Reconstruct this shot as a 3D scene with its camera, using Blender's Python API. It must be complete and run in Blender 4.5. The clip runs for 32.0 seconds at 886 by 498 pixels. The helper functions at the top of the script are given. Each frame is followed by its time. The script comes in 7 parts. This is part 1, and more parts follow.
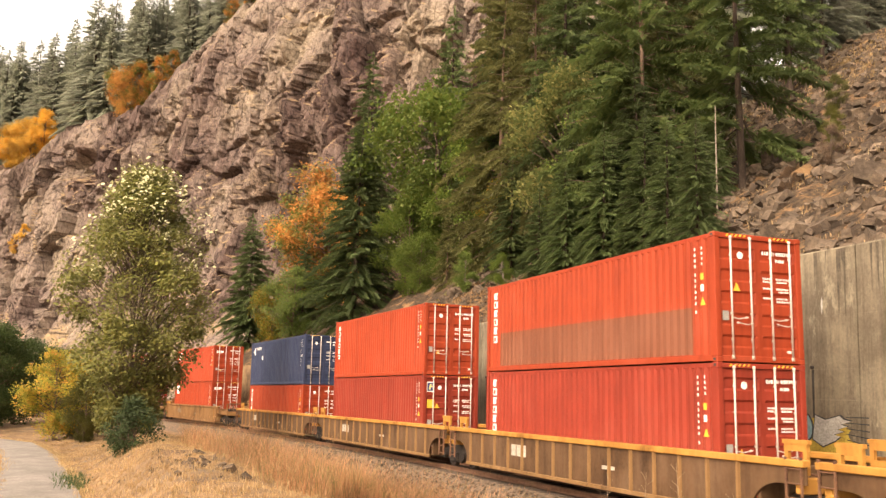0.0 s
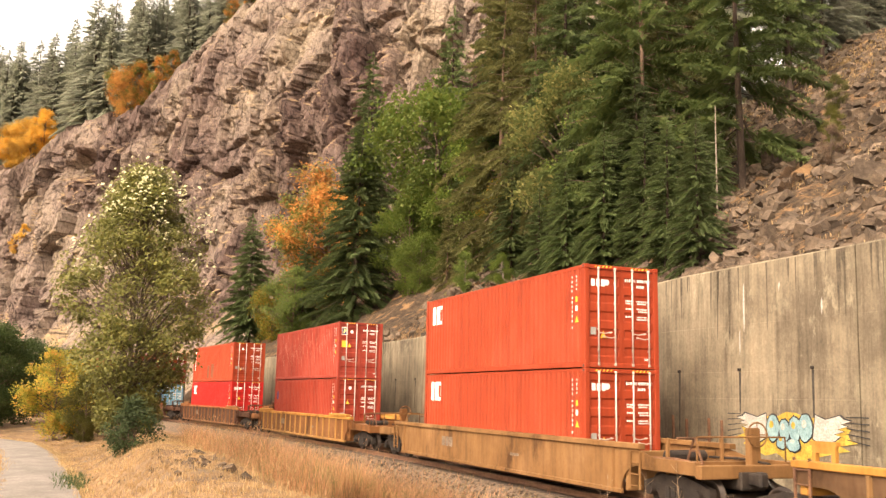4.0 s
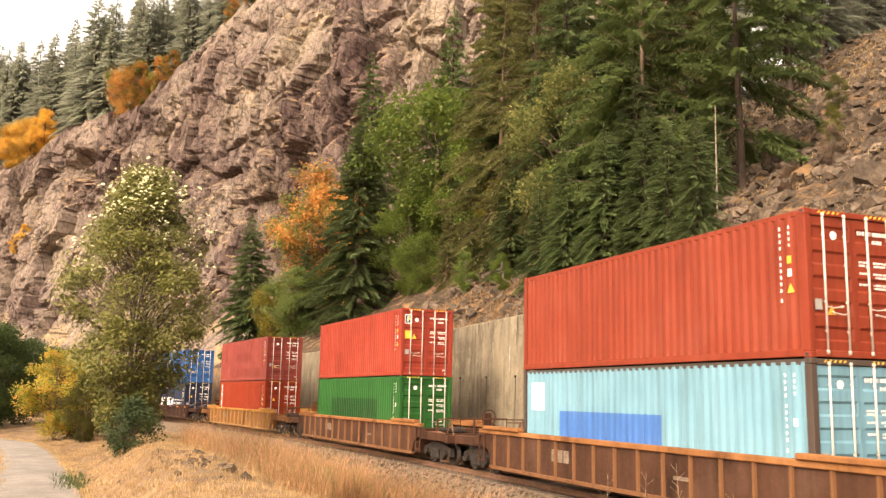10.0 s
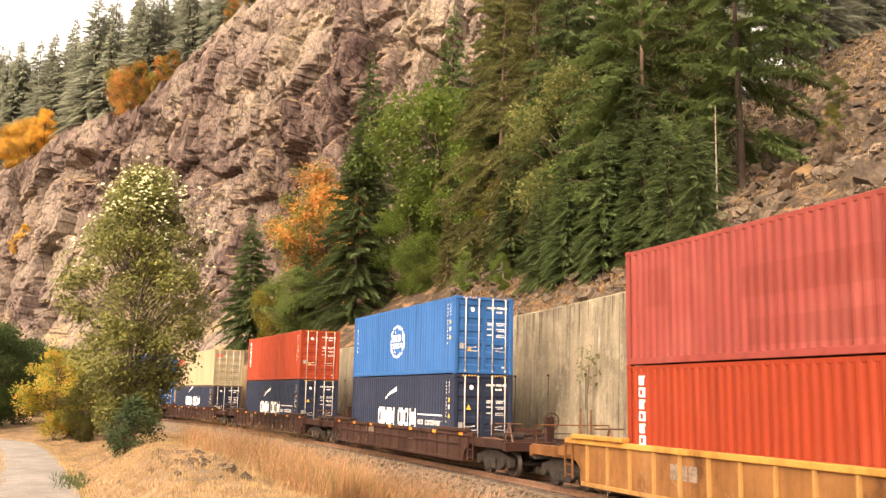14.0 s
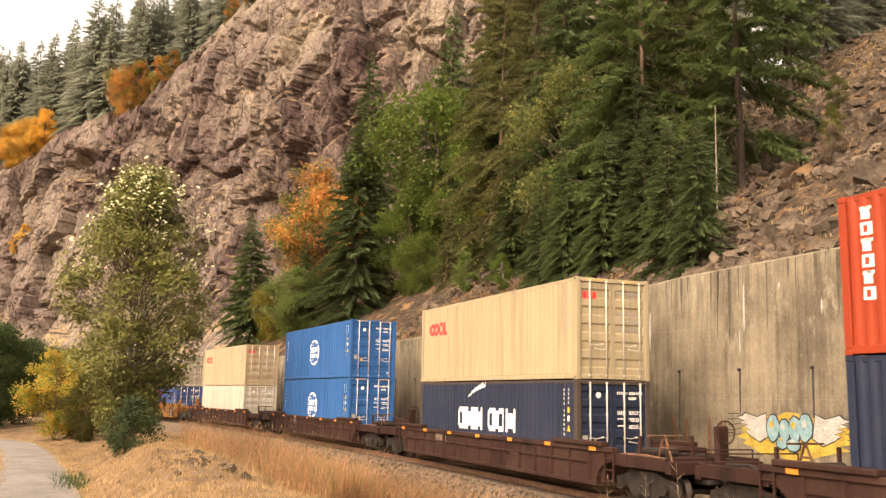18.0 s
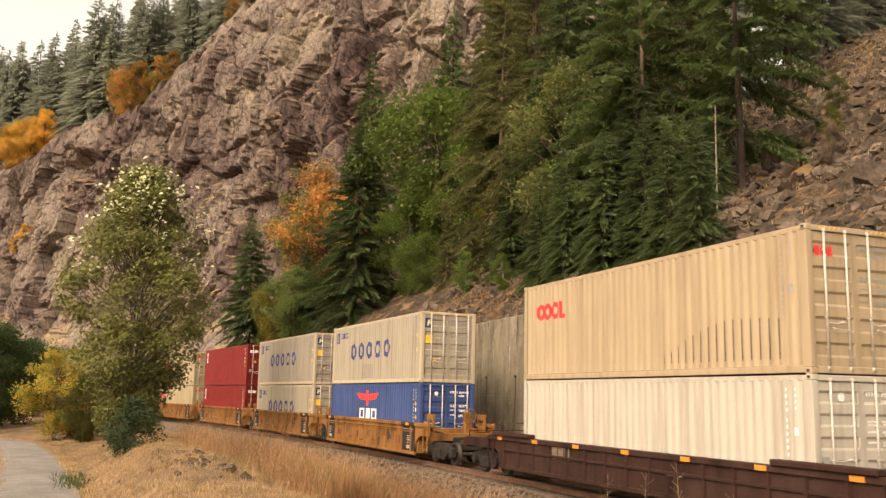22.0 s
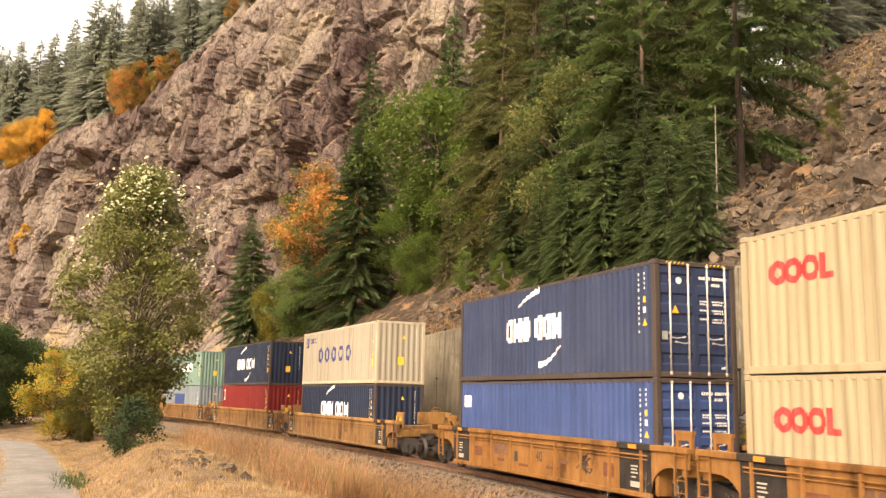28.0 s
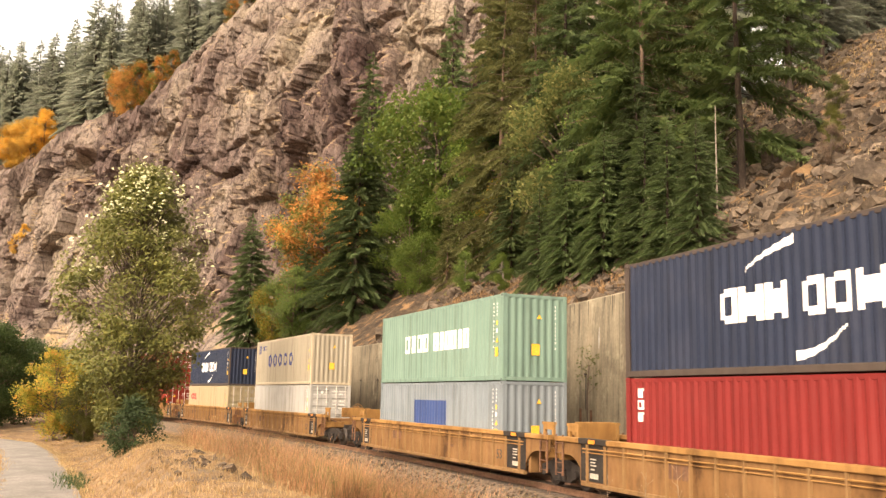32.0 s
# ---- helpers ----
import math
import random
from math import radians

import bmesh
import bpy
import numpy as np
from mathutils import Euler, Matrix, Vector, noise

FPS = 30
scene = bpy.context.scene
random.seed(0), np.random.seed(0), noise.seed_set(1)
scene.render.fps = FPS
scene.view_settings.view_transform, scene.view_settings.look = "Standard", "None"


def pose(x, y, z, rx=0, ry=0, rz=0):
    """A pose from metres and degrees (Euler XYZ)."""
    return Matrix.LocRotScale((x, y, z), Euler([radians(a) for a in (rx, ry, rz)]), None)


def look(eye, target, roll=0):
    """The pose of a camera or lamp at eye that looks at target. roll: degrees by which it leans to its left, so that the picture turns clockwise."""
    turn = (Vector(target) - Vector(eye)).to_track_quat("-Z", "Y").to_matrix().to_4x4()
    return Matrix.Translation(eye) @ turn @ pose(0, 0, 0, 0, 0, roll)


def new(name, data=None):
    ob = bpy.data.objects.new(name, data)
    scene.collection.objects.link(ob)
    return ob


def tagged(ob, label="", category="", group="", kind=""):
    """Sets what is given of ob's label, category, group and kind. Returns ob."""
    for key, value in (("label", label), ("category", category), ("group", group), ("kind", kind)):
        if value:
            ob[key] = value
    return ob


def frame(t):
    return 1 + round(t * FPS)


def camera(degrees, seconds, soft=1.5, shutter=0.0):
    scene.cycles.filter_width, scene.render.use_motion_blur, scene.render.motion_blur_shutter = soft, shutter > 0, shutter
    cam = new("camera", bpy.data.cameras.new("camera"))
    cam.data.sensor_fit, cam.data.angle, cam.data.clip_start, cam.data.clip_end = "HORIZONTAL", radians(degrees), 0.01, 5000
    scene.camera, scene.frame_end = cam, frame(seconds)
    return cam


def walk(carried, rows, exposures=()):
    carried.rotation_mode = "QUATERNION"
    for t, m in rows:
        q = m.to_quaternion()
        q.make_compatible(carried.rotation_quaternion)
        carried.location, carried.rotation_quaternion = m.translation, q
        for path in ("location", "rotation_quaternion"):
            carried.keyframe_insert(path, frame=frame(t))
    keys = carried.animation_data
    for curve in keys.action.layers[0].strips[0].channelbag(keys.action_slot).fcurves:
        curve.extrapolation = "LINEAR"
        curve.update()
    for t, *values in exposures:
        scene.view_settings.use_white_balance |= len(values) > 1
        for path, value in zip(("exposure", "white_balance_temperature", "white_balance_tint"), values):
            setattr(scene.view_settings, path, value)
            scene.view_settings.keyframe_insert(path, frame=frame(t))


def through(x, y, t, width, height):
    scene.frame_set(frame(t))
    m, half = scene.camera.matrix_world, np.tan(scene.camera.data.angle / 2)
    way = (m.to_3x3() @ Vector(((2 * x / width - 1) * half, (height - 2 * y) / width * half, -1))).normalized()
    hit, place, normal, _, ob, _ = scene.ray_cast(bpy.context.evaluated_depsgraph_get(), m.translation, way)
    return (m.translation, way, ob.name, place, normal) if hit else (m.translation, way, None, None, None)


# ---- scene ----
cam = camera(51.85, 32.0, soft=1.4, shutter=0.08)
EYE = (0.0, 0.0, 2.5)
VIEW = look(EYE, (0.0, math.cos(radians(9.27)), 2.5 + math.sin(radians(9.27))), 1.17)
walk(cam, [(0.0, VIEW), (32.0, VIEW)],
     exposures=[(t, e, 6850 if t < 21 else 6700, 19 if t < 21 else 16) for t, e in ((0.0, 2.0), (3.0, 2.15), (7.0, 2.15), (12.5, 2.2), (14.5, 2.25), (16.5, 1.97), (20.0, 1.8), (22.0, 1.47), (23.0, 1.55), (25.0, 1.65), (28.0, 1.95), (30.0, 2.0), (32.0, 2.05))])

# ---- light: bright overcast with a weak, wide sun ----
world = bpy.data.worlds.new("overcast_sky")
scene.world = world
world.use_nodes = True
wn = world.node_tree.nodes
wl = world.node_tree.links
sky = wn.new("ShaderNodeTexSky")
sky.sky_type = "NISHITA"
sky.sun_disc = False
sky.sun_elevation = radians(42)
sky.sun_rotation = radians(215)
sky.air_density = 1.0
sky.dust_density = 4.0
sky_soft = wn.new("ShaderNodeHueSaturation")
sky_soft.inputs["Saturation"].default_value = 0.22
sky_tint = wn.new("ShaderNodeMixRGB")
sky_tint.blend_type = "MULTIPLY"
sky_tint.inputs[0].default_value = 1.0
sky_tint.inputs[2].default_value = (1.0, 0.885, 0.69, 1)
wl.new(sky.outputs[0], sky_soft.inputs["Color"])
wl.new(sky_soft.outputs[0], sky_tint.inputs[1])
wl.new(sky_tint.outputs[0], wn["Background"].inputs[0])
wn["Background"].inputs[1].default_value = 0.15

sun_data = bpy.data.lights.new("sun", "SUN")
sun_data.energy = 0.22
sun_data.angle = radians(14)
sun_data.color = (1.0, 0.9, 0.76)
sun = new("sun", sun_data)
SUN_AZ, SUN_EL = radians(215), radians(42)
sun.matrix_world = look((0, 0, 60), (-math.sin(SUN_AZ) * math.cos(SUN_EL), -math.cos(SUN_AZ) * math.cos(SUN_EL), 60 - math.sin(SUN_EL)))

# ---- tools ----
class Geo:
    """Vertices and faces of one mesh."""

    def __init__(self):
        self.v, self.f, self.m = [], [], []

    def add(self, verts, faces, mat=0):
        n = len(self.v)
        self.v.extend(verts)
        self.f.extend([tuple(i + n for i in f) for f in faces])
        self.m.extend([mat] * len(faces))
        return self

    def box(self, x0, y0, z0, x1, y1, z1, mat=0):
        v = [(x, y, z) for z in (z0, z1) for y in (y0, y1) for x in (x0, x1)]
        return self.add(v, [(0, 2, 3, 1), (4, 5, 7, 6), (0, 1, 5, 4), (2, 6, 7, 3), (0, 4, 6, 2), (1, 3, 7, 5)], mat)

    def cbox(self, x0, y0, z0, x1, y1, z1, c=0.015, mat=0):
        """A box with chamfered edges."""
        c = min(c, (x1 - x0) * 0.3, (y1 - y0) * 0.3, (z1 - z0) * 0.3)
        idx, v = {}, []
        lo, hi = (x0, y0, z0), (x1, y1, z1)
        for sx in (0, 1):
            for sy in (0, 1):
                for sz in (0, 1):
                    for a in range(3):
                        p = []
                        for k, sg in enumerate((sx, sy, sz)):
                            w = hi[k] if sg else lo[k]
                            if k != a:
                                w += -c if sg else c
                            p.append(w)
                        idx[sx, sy, sz, a] = len(v)
                        v.append(tuple(p))
        f = []
        for a in range(3):
            b, d = (a + 1) % 3, (a + 2) % 3
            for sg in (0, 1):
                q = []
                for i, j in ((0, 0), (1, 0), (1, 1), (0, 1)):
                    k = [0, 0, 0]
                    k[a], k[b], k[d] = sg, i, j
                    q.append(idx[k[0], k[1], k[2], a])
                f.append(tuple(q) if sg else tuple(reversed(q)))
            for i in (0, 1):
                for j in (0, 1):
                    k0, k1 = [0, 0, 0], [0, 0, 0]
                    k0[a], k1[a] = 0, 1
                    k0[b] = k1[b] = i
                    k0[d] = k1[d] = j
                    q = [idx[(*k0, b)], idx[(*k1, b)], idx[(*k1, d)], idx[(*k0, d)]]
                    f.append(tuple(q) if (i == j) else tuple(reversed(q)))
        for sx in (0, 1):
            for sy in (0, 1):
                for sz in (0, 1):
                    q = (idx[sx, sy, sz, 0], idx[sx, sy, sz, 1], idx[sx, sy, sz, 2])
                    f.append(q if (sx + sy + sz) % 2 else tuple(reversed(q)))
        return self.add(v, f, mat)

    def tube(self, a, b, r0, r1=None, n=8, caps=True, mat=0):
        a, b = Vector(a), Vector(b)
        r1 = r0 if r1 is None else r1
        d = (b - a).normalized()
        u = d.orthogonal().normalized()
        w = d.cross(u)
        v, f = [], []
        for p, r in ((a, r0), (b, r1)):
            for i in range(n):
                t = 2 * math.pi * i / n
                v.append(tuple(p + u * (r * math.cos(t)) + w * (r * math.sin(t))))
        for i in range(n):
            j = (i + 1) % n
            f.append((i, j, n + j, n + i))
        if caps:
            f.append(tuple(reversed(range(n))))
            f.append(tuple(range(n, 2 * n)))
        return self.add(v, f, mat)

    def path(self, pts, r, n=6, mat=0):
        for a, b in zip(pts[:-1], pts[1:]):
            self.tube(a, b, r, r, n, True, mat)
        return self

    def prism(self, pts, axis, a, b, mat=0):
        """A flat outline pushed along an axis (0 x, 1 y, 2 z) from a to b."""
        n, v = len(pts), []
        for w in (a, b):
            for p, q in pts:
                v.append([(w, p, q), (p, w, q), (p, q, w)][axis])
        f = [tuple(range(n)), tuple(reversed(range(n, 2 * n)))]
        f += [(i, n + i, n + (i + 1) % n, (i + 1) % n) for i in range(n)]
        return self.add(v, f, mat)

    def mesh(self, name, smooth=False, fix=True):
        me = bpy.data.meshes.new(name)
        me.from_pydata(self.v, [], self.f)
        if any(self.m):
            me.polygons.foreach_set("material_index", self.m)
        if fix and len(self.f) < 6000:
            bm = bmesh.new()
            bm.from_mesh(me)
            bmesh.ops.recalc_face_normals(bm, faces=bm.faces)
            bm.to_mesh(me)
            bm.free()
        if smooth:
            me.polygons.foreach_set("use_smooth", [True] * len(me.polygons))
        me.update()
        return me


def part(name, geo, material, parent=None, label="", at=None, smooth=False):
    """One mesh object under a thing or a part. geo: a Geo or a mesh to share."""
    me = geo.mesh(name, smooth) if isinstance(geo, Geo) else geo
    ob = new(name, me)
    if not me.materials:
        me.materials.append(None)
    ob.material_slots[0].link = "OBJECT"
    ob.material_slots[0].material = material
    if parent is not None:
        ob.parent = parent
    if at is not None:
        ob.matrix_basis = at
    if label:
        ob["label"] = label
    return ob


def thing(name, label, category, group="", at=None, kind=""):
    ob = new(name)
    ob.empty_display_size = 0.3
    if at is not None:
        ob.matrix_basis = at
    return tagged(ob, label, category, group, kind)


# ---- the track's line: s grows away from the camera ----
S_AX = np.arange(-640.0, 760.5, 0.5)
S_IN = np.clip(S_AX, -25.0, 85.0)
H_AX = radians(110.763) + S_IN / 562.27 + 0.5 * 1.55e-5 * S_IN ** 2 + 0.003 * (np.clip(S_AX, 85.0, 230.0) - 85.0)
_cx, _cy = np.cos(H_AX), np.sin(H_AX)
X_AX = np.concatenate([[0], np.cumsum((_cx[1:] + _cx[:-1]) * 0.25)])
Y_AX = np.concatenate([[0], np.cumsum((_cy[1:] + _cy[:-1]) * 0.25)])
_i0 = int(np.argmin(np.abs(S_AX)))
X_AX += 7.152 - X_AX[_i0]
Y_AX += 20.377 - Y_AX[_i0]


def line(s, d=0.0):
    """The point d metres to the right of the track's line (away from the camera) at s, and the heading."""
    x, y, h = np.interp(s, S_AX, X_AX), np.interp(s, S_AX, Y_AX), np.interp(s, S_AX, H_AX)
    return x + d * np.sin(h), y - d * np.cos(h), h


def gone(t):
    """How far the train has come since the start."""
    return 13.158 * t - 0.005702 * ((t - 16) ** 2 - 256)


def on_track(s, half, z=0.0):
    """The pose of a vehicle whose middle is at s and that rests on the line at s - half and s + half; x points the way it goes."""
    xa, ya, _ = line(s - half)
    xb, yb, _ = line(s + half)
    m = Matrix.Translation(((xa + xb) / 2, (ya + yb) / 2, z))
    return m @ Matrix.Rotation(math.atan2(ya - yb, xa - xb), 4, "Z")


def fbm(p, octaves=4, h=0.6):
    v, a, tot = 0.0, 1.0, 0.0
    for _ in range(octaves):
        v += a * noise.noise(p)
        tot += a
        a *= h
        p = p * 2.03
    return v / tot

# ---- materials ----
def nodes_of(name):
    m = bpy.data.materials.new(name)
    m.use_nodes = True
    nt = m.node_tree
    return m, nt.nodes, nt.links, nt.nodes["Principled BSDF"]


def ramp(nd, stops):
    r = nd.new("ShaderNodeValToRGB")
    e = r.color_ramp.elements
    while len(e) < len(stops):
        e.new(0.5)
    for k, (pos, c) in zip(e, stops):
        k.position = pos
        k.color = (*c, 1) if len(c) == 3 else c
    return r


def tex(nd, ln, kind, scale, detail=3.0, coords="Object", stretch=None, rough=0.55):
    tc = nd.new("ShaderNodeTexCoord")
    src = tc.outputs[coords]
    if stretch:
        mp = nd.new("ShaderNodeMapping")
        mp.inputs["Scale"].default_value = stretch
        ln.new(src, mp.inputs[0])
        src = mp.outputs[0]
    t = nd.new("ShaderNodeTexNoise" if kind == "noise" else "ShaderNodeTexVoronoi")
    t.inputs["Scale"].default_value = scale
    if kind == "noise":
        t.inputs["Detail"].default_value = detail
        t.inputs["Roughness"].default_value = rough
    ln.new(src, t.inputs["Vector"])
    return t


def mix(nd, ln, a, b, fac, blend="MIX"):
    x = nd.new("ShaderNodeMixRGB")
    x.blend_type = blend
    for i, w in ((0, fac), (1, a), (2, b)):
        if isinstance(w, (int, float)):
            x.inputs[i].default_value = w if i == 0 else (w, w, w, 1)
        elif isinstance(w, tuple):
            x.inputs[i].default_value = (*w, 1)
        else:
            ln.new(w, x.inputs[i])
    return x.outputs[0]


def bump(nd, ln, bs, height, strength, dist=0.02):
    b = nd.new("ShaderNodeBump")
    b.inputs["Strength"].default_value = strength
    b.inputs["Distance"].default_value = dist
    ln.new(height, b.inputs["Height"])
    ln.new(b.outputs[0], bs.inputs["Normal"])


def surface(name, a, b, scale=2.0, rough=0.85, fine=25.0, bmp=0.4, dist=0.02, stretch=None, spread=0.0, metal=0.0, third=None, coords="Object", grain=1.0, island=0.0):
    """Two colours in noise at two scales, fine relief, and a spread of value from thing to thing."""
    m, nd, ln, bs = nodes_of(name)
    n1 = tex(nd, ln, "noise", scale, 5, coords, stretch, 0.65)
    n2 = tex(nd, ln, "noise", fine, 4, coords, stretch, 0.7)
    r1 = ramp(nd, [(0.36, a), (0.64, b)])
    ln.new(n1.outputs[0], r1.inputs[0])
    col = r1.outputs[0]
    r2 = ramp(nd, [(0.3, (1 - 0.4 * grain,) * 3), (0.7, (1 + 0.25 * grain,) * 3)])
    ln.new(n2.outputs[0], r2.inputs[0])
    col = mix(nd, ln, col, r2.outputs[0], 1.0, "MULTIPLY")
    if third:
        n3 = tex(nd, ln, "noise", scale * 0.37, 6, coords, None, 0.7)
        r3 = ramp(nd, [(0.52, (0, 0, 0)), (0.62, (1, 1, 1))])
        ln.new(n3.outputs[0], r3.inputs[0])
        col = mix(nd, ln, col, third, r3.outputs[0])
    if spread:
        oi = nd.new("ShaderNodeObjectInfo")
        r4 = ramp(nd, [(0.0, (1 - spread,) * 3), (1.0, (1 + spread,) * 3)])
        ln.new(oi.outputs["Random"], r4.inputs[0])
        col = mix(nd, ln, col, r4.outputs[0], 1.0, "MULTIPLY")
    if island:
        gi = nd.new("ShaderNodeNewGeometry")
        r6 = ramp(nd, [(0.0, (1 - island,) * 3), (1.0, (1 + island,) * 3)])
        ln.new(gi.outputs["Random Per Island"], r6.inputs[0])
        col = mix(nd, ln, col, r6.outputs[0], 1.0, "MULTIPLY")
    ln.new(col, bs.inputs["Base Color"])
    bs.inputs["Roughness"].default_value = rough
    bs.inputs["Metallic"].default_value = metal
    bs.inputs["Specular IOR Level"].default_value = 0.3
    if bmp:
        bump(nd, ln, bs, n2.outputs[0], bmp, dist)
    return m


PAINTS = {}


def paint(name, c, rust=0.35, fade=0.25, rough=0.55, grime=0.0):
    """Weathered paint on steel: faded patches, streaks that run down, rust spots and dust."""
    if name in PAINTS:
        return PAINTS[name]
    m, nd, ln, bs = nodes_of(name)
    big = tex(nd, ln, "noise", 0.55, 4)
    streak = tex(nd, ln, "noise", 1.0, 5, stretch=(3.5, 3.5, 0.22))
    fine = tex(nd, ln, "noise", 14.0, 6, rough=0.75)
    lum = 0.3 * c[0] + 0.55 * c[1] + 0.15 * c[2]
    pale = tuple(min(1.0, w * (1 + 0.1 * fade) + q * fade * 0.07 * (0.4 + lum)) for w, q in zip(c, (1.2, 1.0, 0.8)))
    deep = tuple(w * (1 - 0.4 * fade) for w in c)
    r1 = ramp(nd, [(0.35, deep), (0.5, c), (0.68, pale)])
    ln.new(big.outputs[0], r1.inputs[0])
    r2 = ramp(nd, [(0.32, (0.72, 0.68, 0.64)), (0.5, (1, 1, 1)), (0.75, (1.08, 1.06, 1.04))])
    ln.new(streak.outputs[0], r2.inputs[0])
    col = mix(nd, ln, r1.outputs[0], r2.outputs[0], 0.75, "MULTIPLY")
    r3 = ramp(nd, [(0.66 - 0.12 * rust, (0, 0, 0)), (0.76 - 0.08 * rust, (1, 1, 1))])
    ln.new(fine.outputs[0], r3.inputs[0])
    spots = tex(nd, ln, "noise", 1.6, 4)
    r5 = ramp(nd, [(0.5, (0, 0, 0)), (0.7, (rust, rust, rust))])
    ln.new(spots.outputs[0], r5.inputs[0])
    k = mix(nd, ln, r3.outputs[0], r5.outputs[0], 1.0, "MULTIPLY")
    col = mix(nd, ln, col, (0.13, 0.06, 0.03), k)
    if grime:
        dirt = tex(nd, ln, "noise", 0.9, 6, stretch=(1, 1, 0.5), rough=0.68)
        r6 = ramp(nd, [(0.4, (1, 1, 1)), (0.56, (0.75, 0.72, 0.68)), (0.68, (0.32, 0.28, 0.25))])
        ln.new(dirt.outputs[0], r6.inputs[0])
        col = mix(nd, ln, col, r6.outputs[0], grime, "MULTIPLY")
    ln.new(col, bs.inputs["Base Color"])
    rr = ramp(nd, [(0.3, (rough - 0.1,) * 3), (0.7, (rough + 0.2,) * 3)])
    ln.new(fine.outputs[0], rr.inputs[0])
    ln.new(rr.outputs[0], bs.inputs["Roughness"])
    bs.inputs["Specular IOR Level"].default_value = 0.2
    bump(nd, ln, bs, big.outputs[0], 0.25, 0.03)
    PAINTS[name] = m
    return m


def leaf_mat(name, cols, through=0.35, rough=0.6, spread=0.25, patchy=0.0):
    """Leaves: each island takes its own colour, and light comes through."""
    m, nd, ln, bs = nodes_of(name)
    g = nd.new("ShaderNodeNewGeometry")
    n = len(cols)
    r = ramp(nd, [(i / max(1, n - 1), c) for i, c in enumerate(cols)])
    pick = g.outputs["Random Per Island"]
    if patchy:
        # boughs turn colour together
        area = tex(nd, ln, "noise", patchy, 2)
        wide = nd.new("ShaderNodeMapRange")
        wide.inputs["From Min"].default_value = 0.3
        wide.inputs["From Max"].default_value = 0.7
        ln.new(area.outputs[0], wide.inputs["Value"])
        pick = mix(nd, ln, wide.outputs[0], pick, 0.3)
    ln.new(pick, r.inputs[0])
    oi = nd.new("ShaderNodeObjectInfo")
    r4 = ramp(nd, [(0.0, (1 - spread,) * 3), (1.0, (1 + spread,) * 3)])
    ln.new(oi.outputs["Random"], r4.inputs[0])
    big = tex(nd, ln, "noise", 0.35, 3)
    r5 = ramp(nd, [(0.35, (0.75, 0.75, 0.75)), (0.65, (1.2, 1.2, 1.15))])
    ln.new(big.outputs[0], r5.inputs[0])
    col = mix(nd, ln, r.outputs[0], r4.outputs[0], 1.0, "MULTIPLY")
    col = mix(nd, ln, col, r5.outputs[0], 1.0, "MULTIPLY")
    ln.new(col, bs.inputs["Base Color"])
    bs.inputs["Roughness"].default_value = rough
    bs.inputs["Specular IOR Level"].default_value = 0.25
    tr = nd.new("ShaderNodeBsdfTranslucent")
    ln.new(col, tr.inputs[0])
    ms = nd.new("ShaderNodeMixShader")
    ms.inputs[0].default_value = through
    ln.new(bs.outputs[0], ms.inputs[1])
    ln.new(tr.outputs[0], ms.inputs[2])
    ln.new(ms.outputs[0], nd["Material Output"].inputs["Surface"])
    return m


STEEL_DARK = surface("dark_steel", (0.014, 0.011, 0.01), (0.04, 0.03, 0.024), 3, 0.7, 30, 0.4)
RUST = surface("rusty_steel", (0.09, 0.045, 0.028), (0.2, 0.1, 0.055), 2.5, 0.85, 35, 0.5, spread=0.15)
GALV = surface("worn_lock_rod_steel", (0.5, 0.45, 0.4), (0.66, 0.6, 0.54), 4, 0.5, 30, 0.2, metal=0.3)
WHITE_MARK = surface("white_marking", (0.72, 0.7, 0.66), (0.82, 0.8, 0.77), 3, 0.6, 30, 0.1)
YELLOW_MARK = surface("yellow_marking", (0.75, 0.4, 0.03), (0.85, 0.5, 0.06), 3, 0.6, 30, 0.1)
RED_MARK = surface("red_marking", (0.68, 0.03, 0.03), (0.78, 0.06, 0.05), 3, 0.6, 30, 0.1)
BLUE_MARK = surface("blue_marking", (0.026, 0.032, 0.12), (0.042, 0.052, 0.17), 3, 0.6, 30, 0.1)
BLACK_MARK = surface("black_marking", (0.02, 0.02, 0.022), (0.04, 0.04, 0.04), 3, 0.6, 30, 0.1)


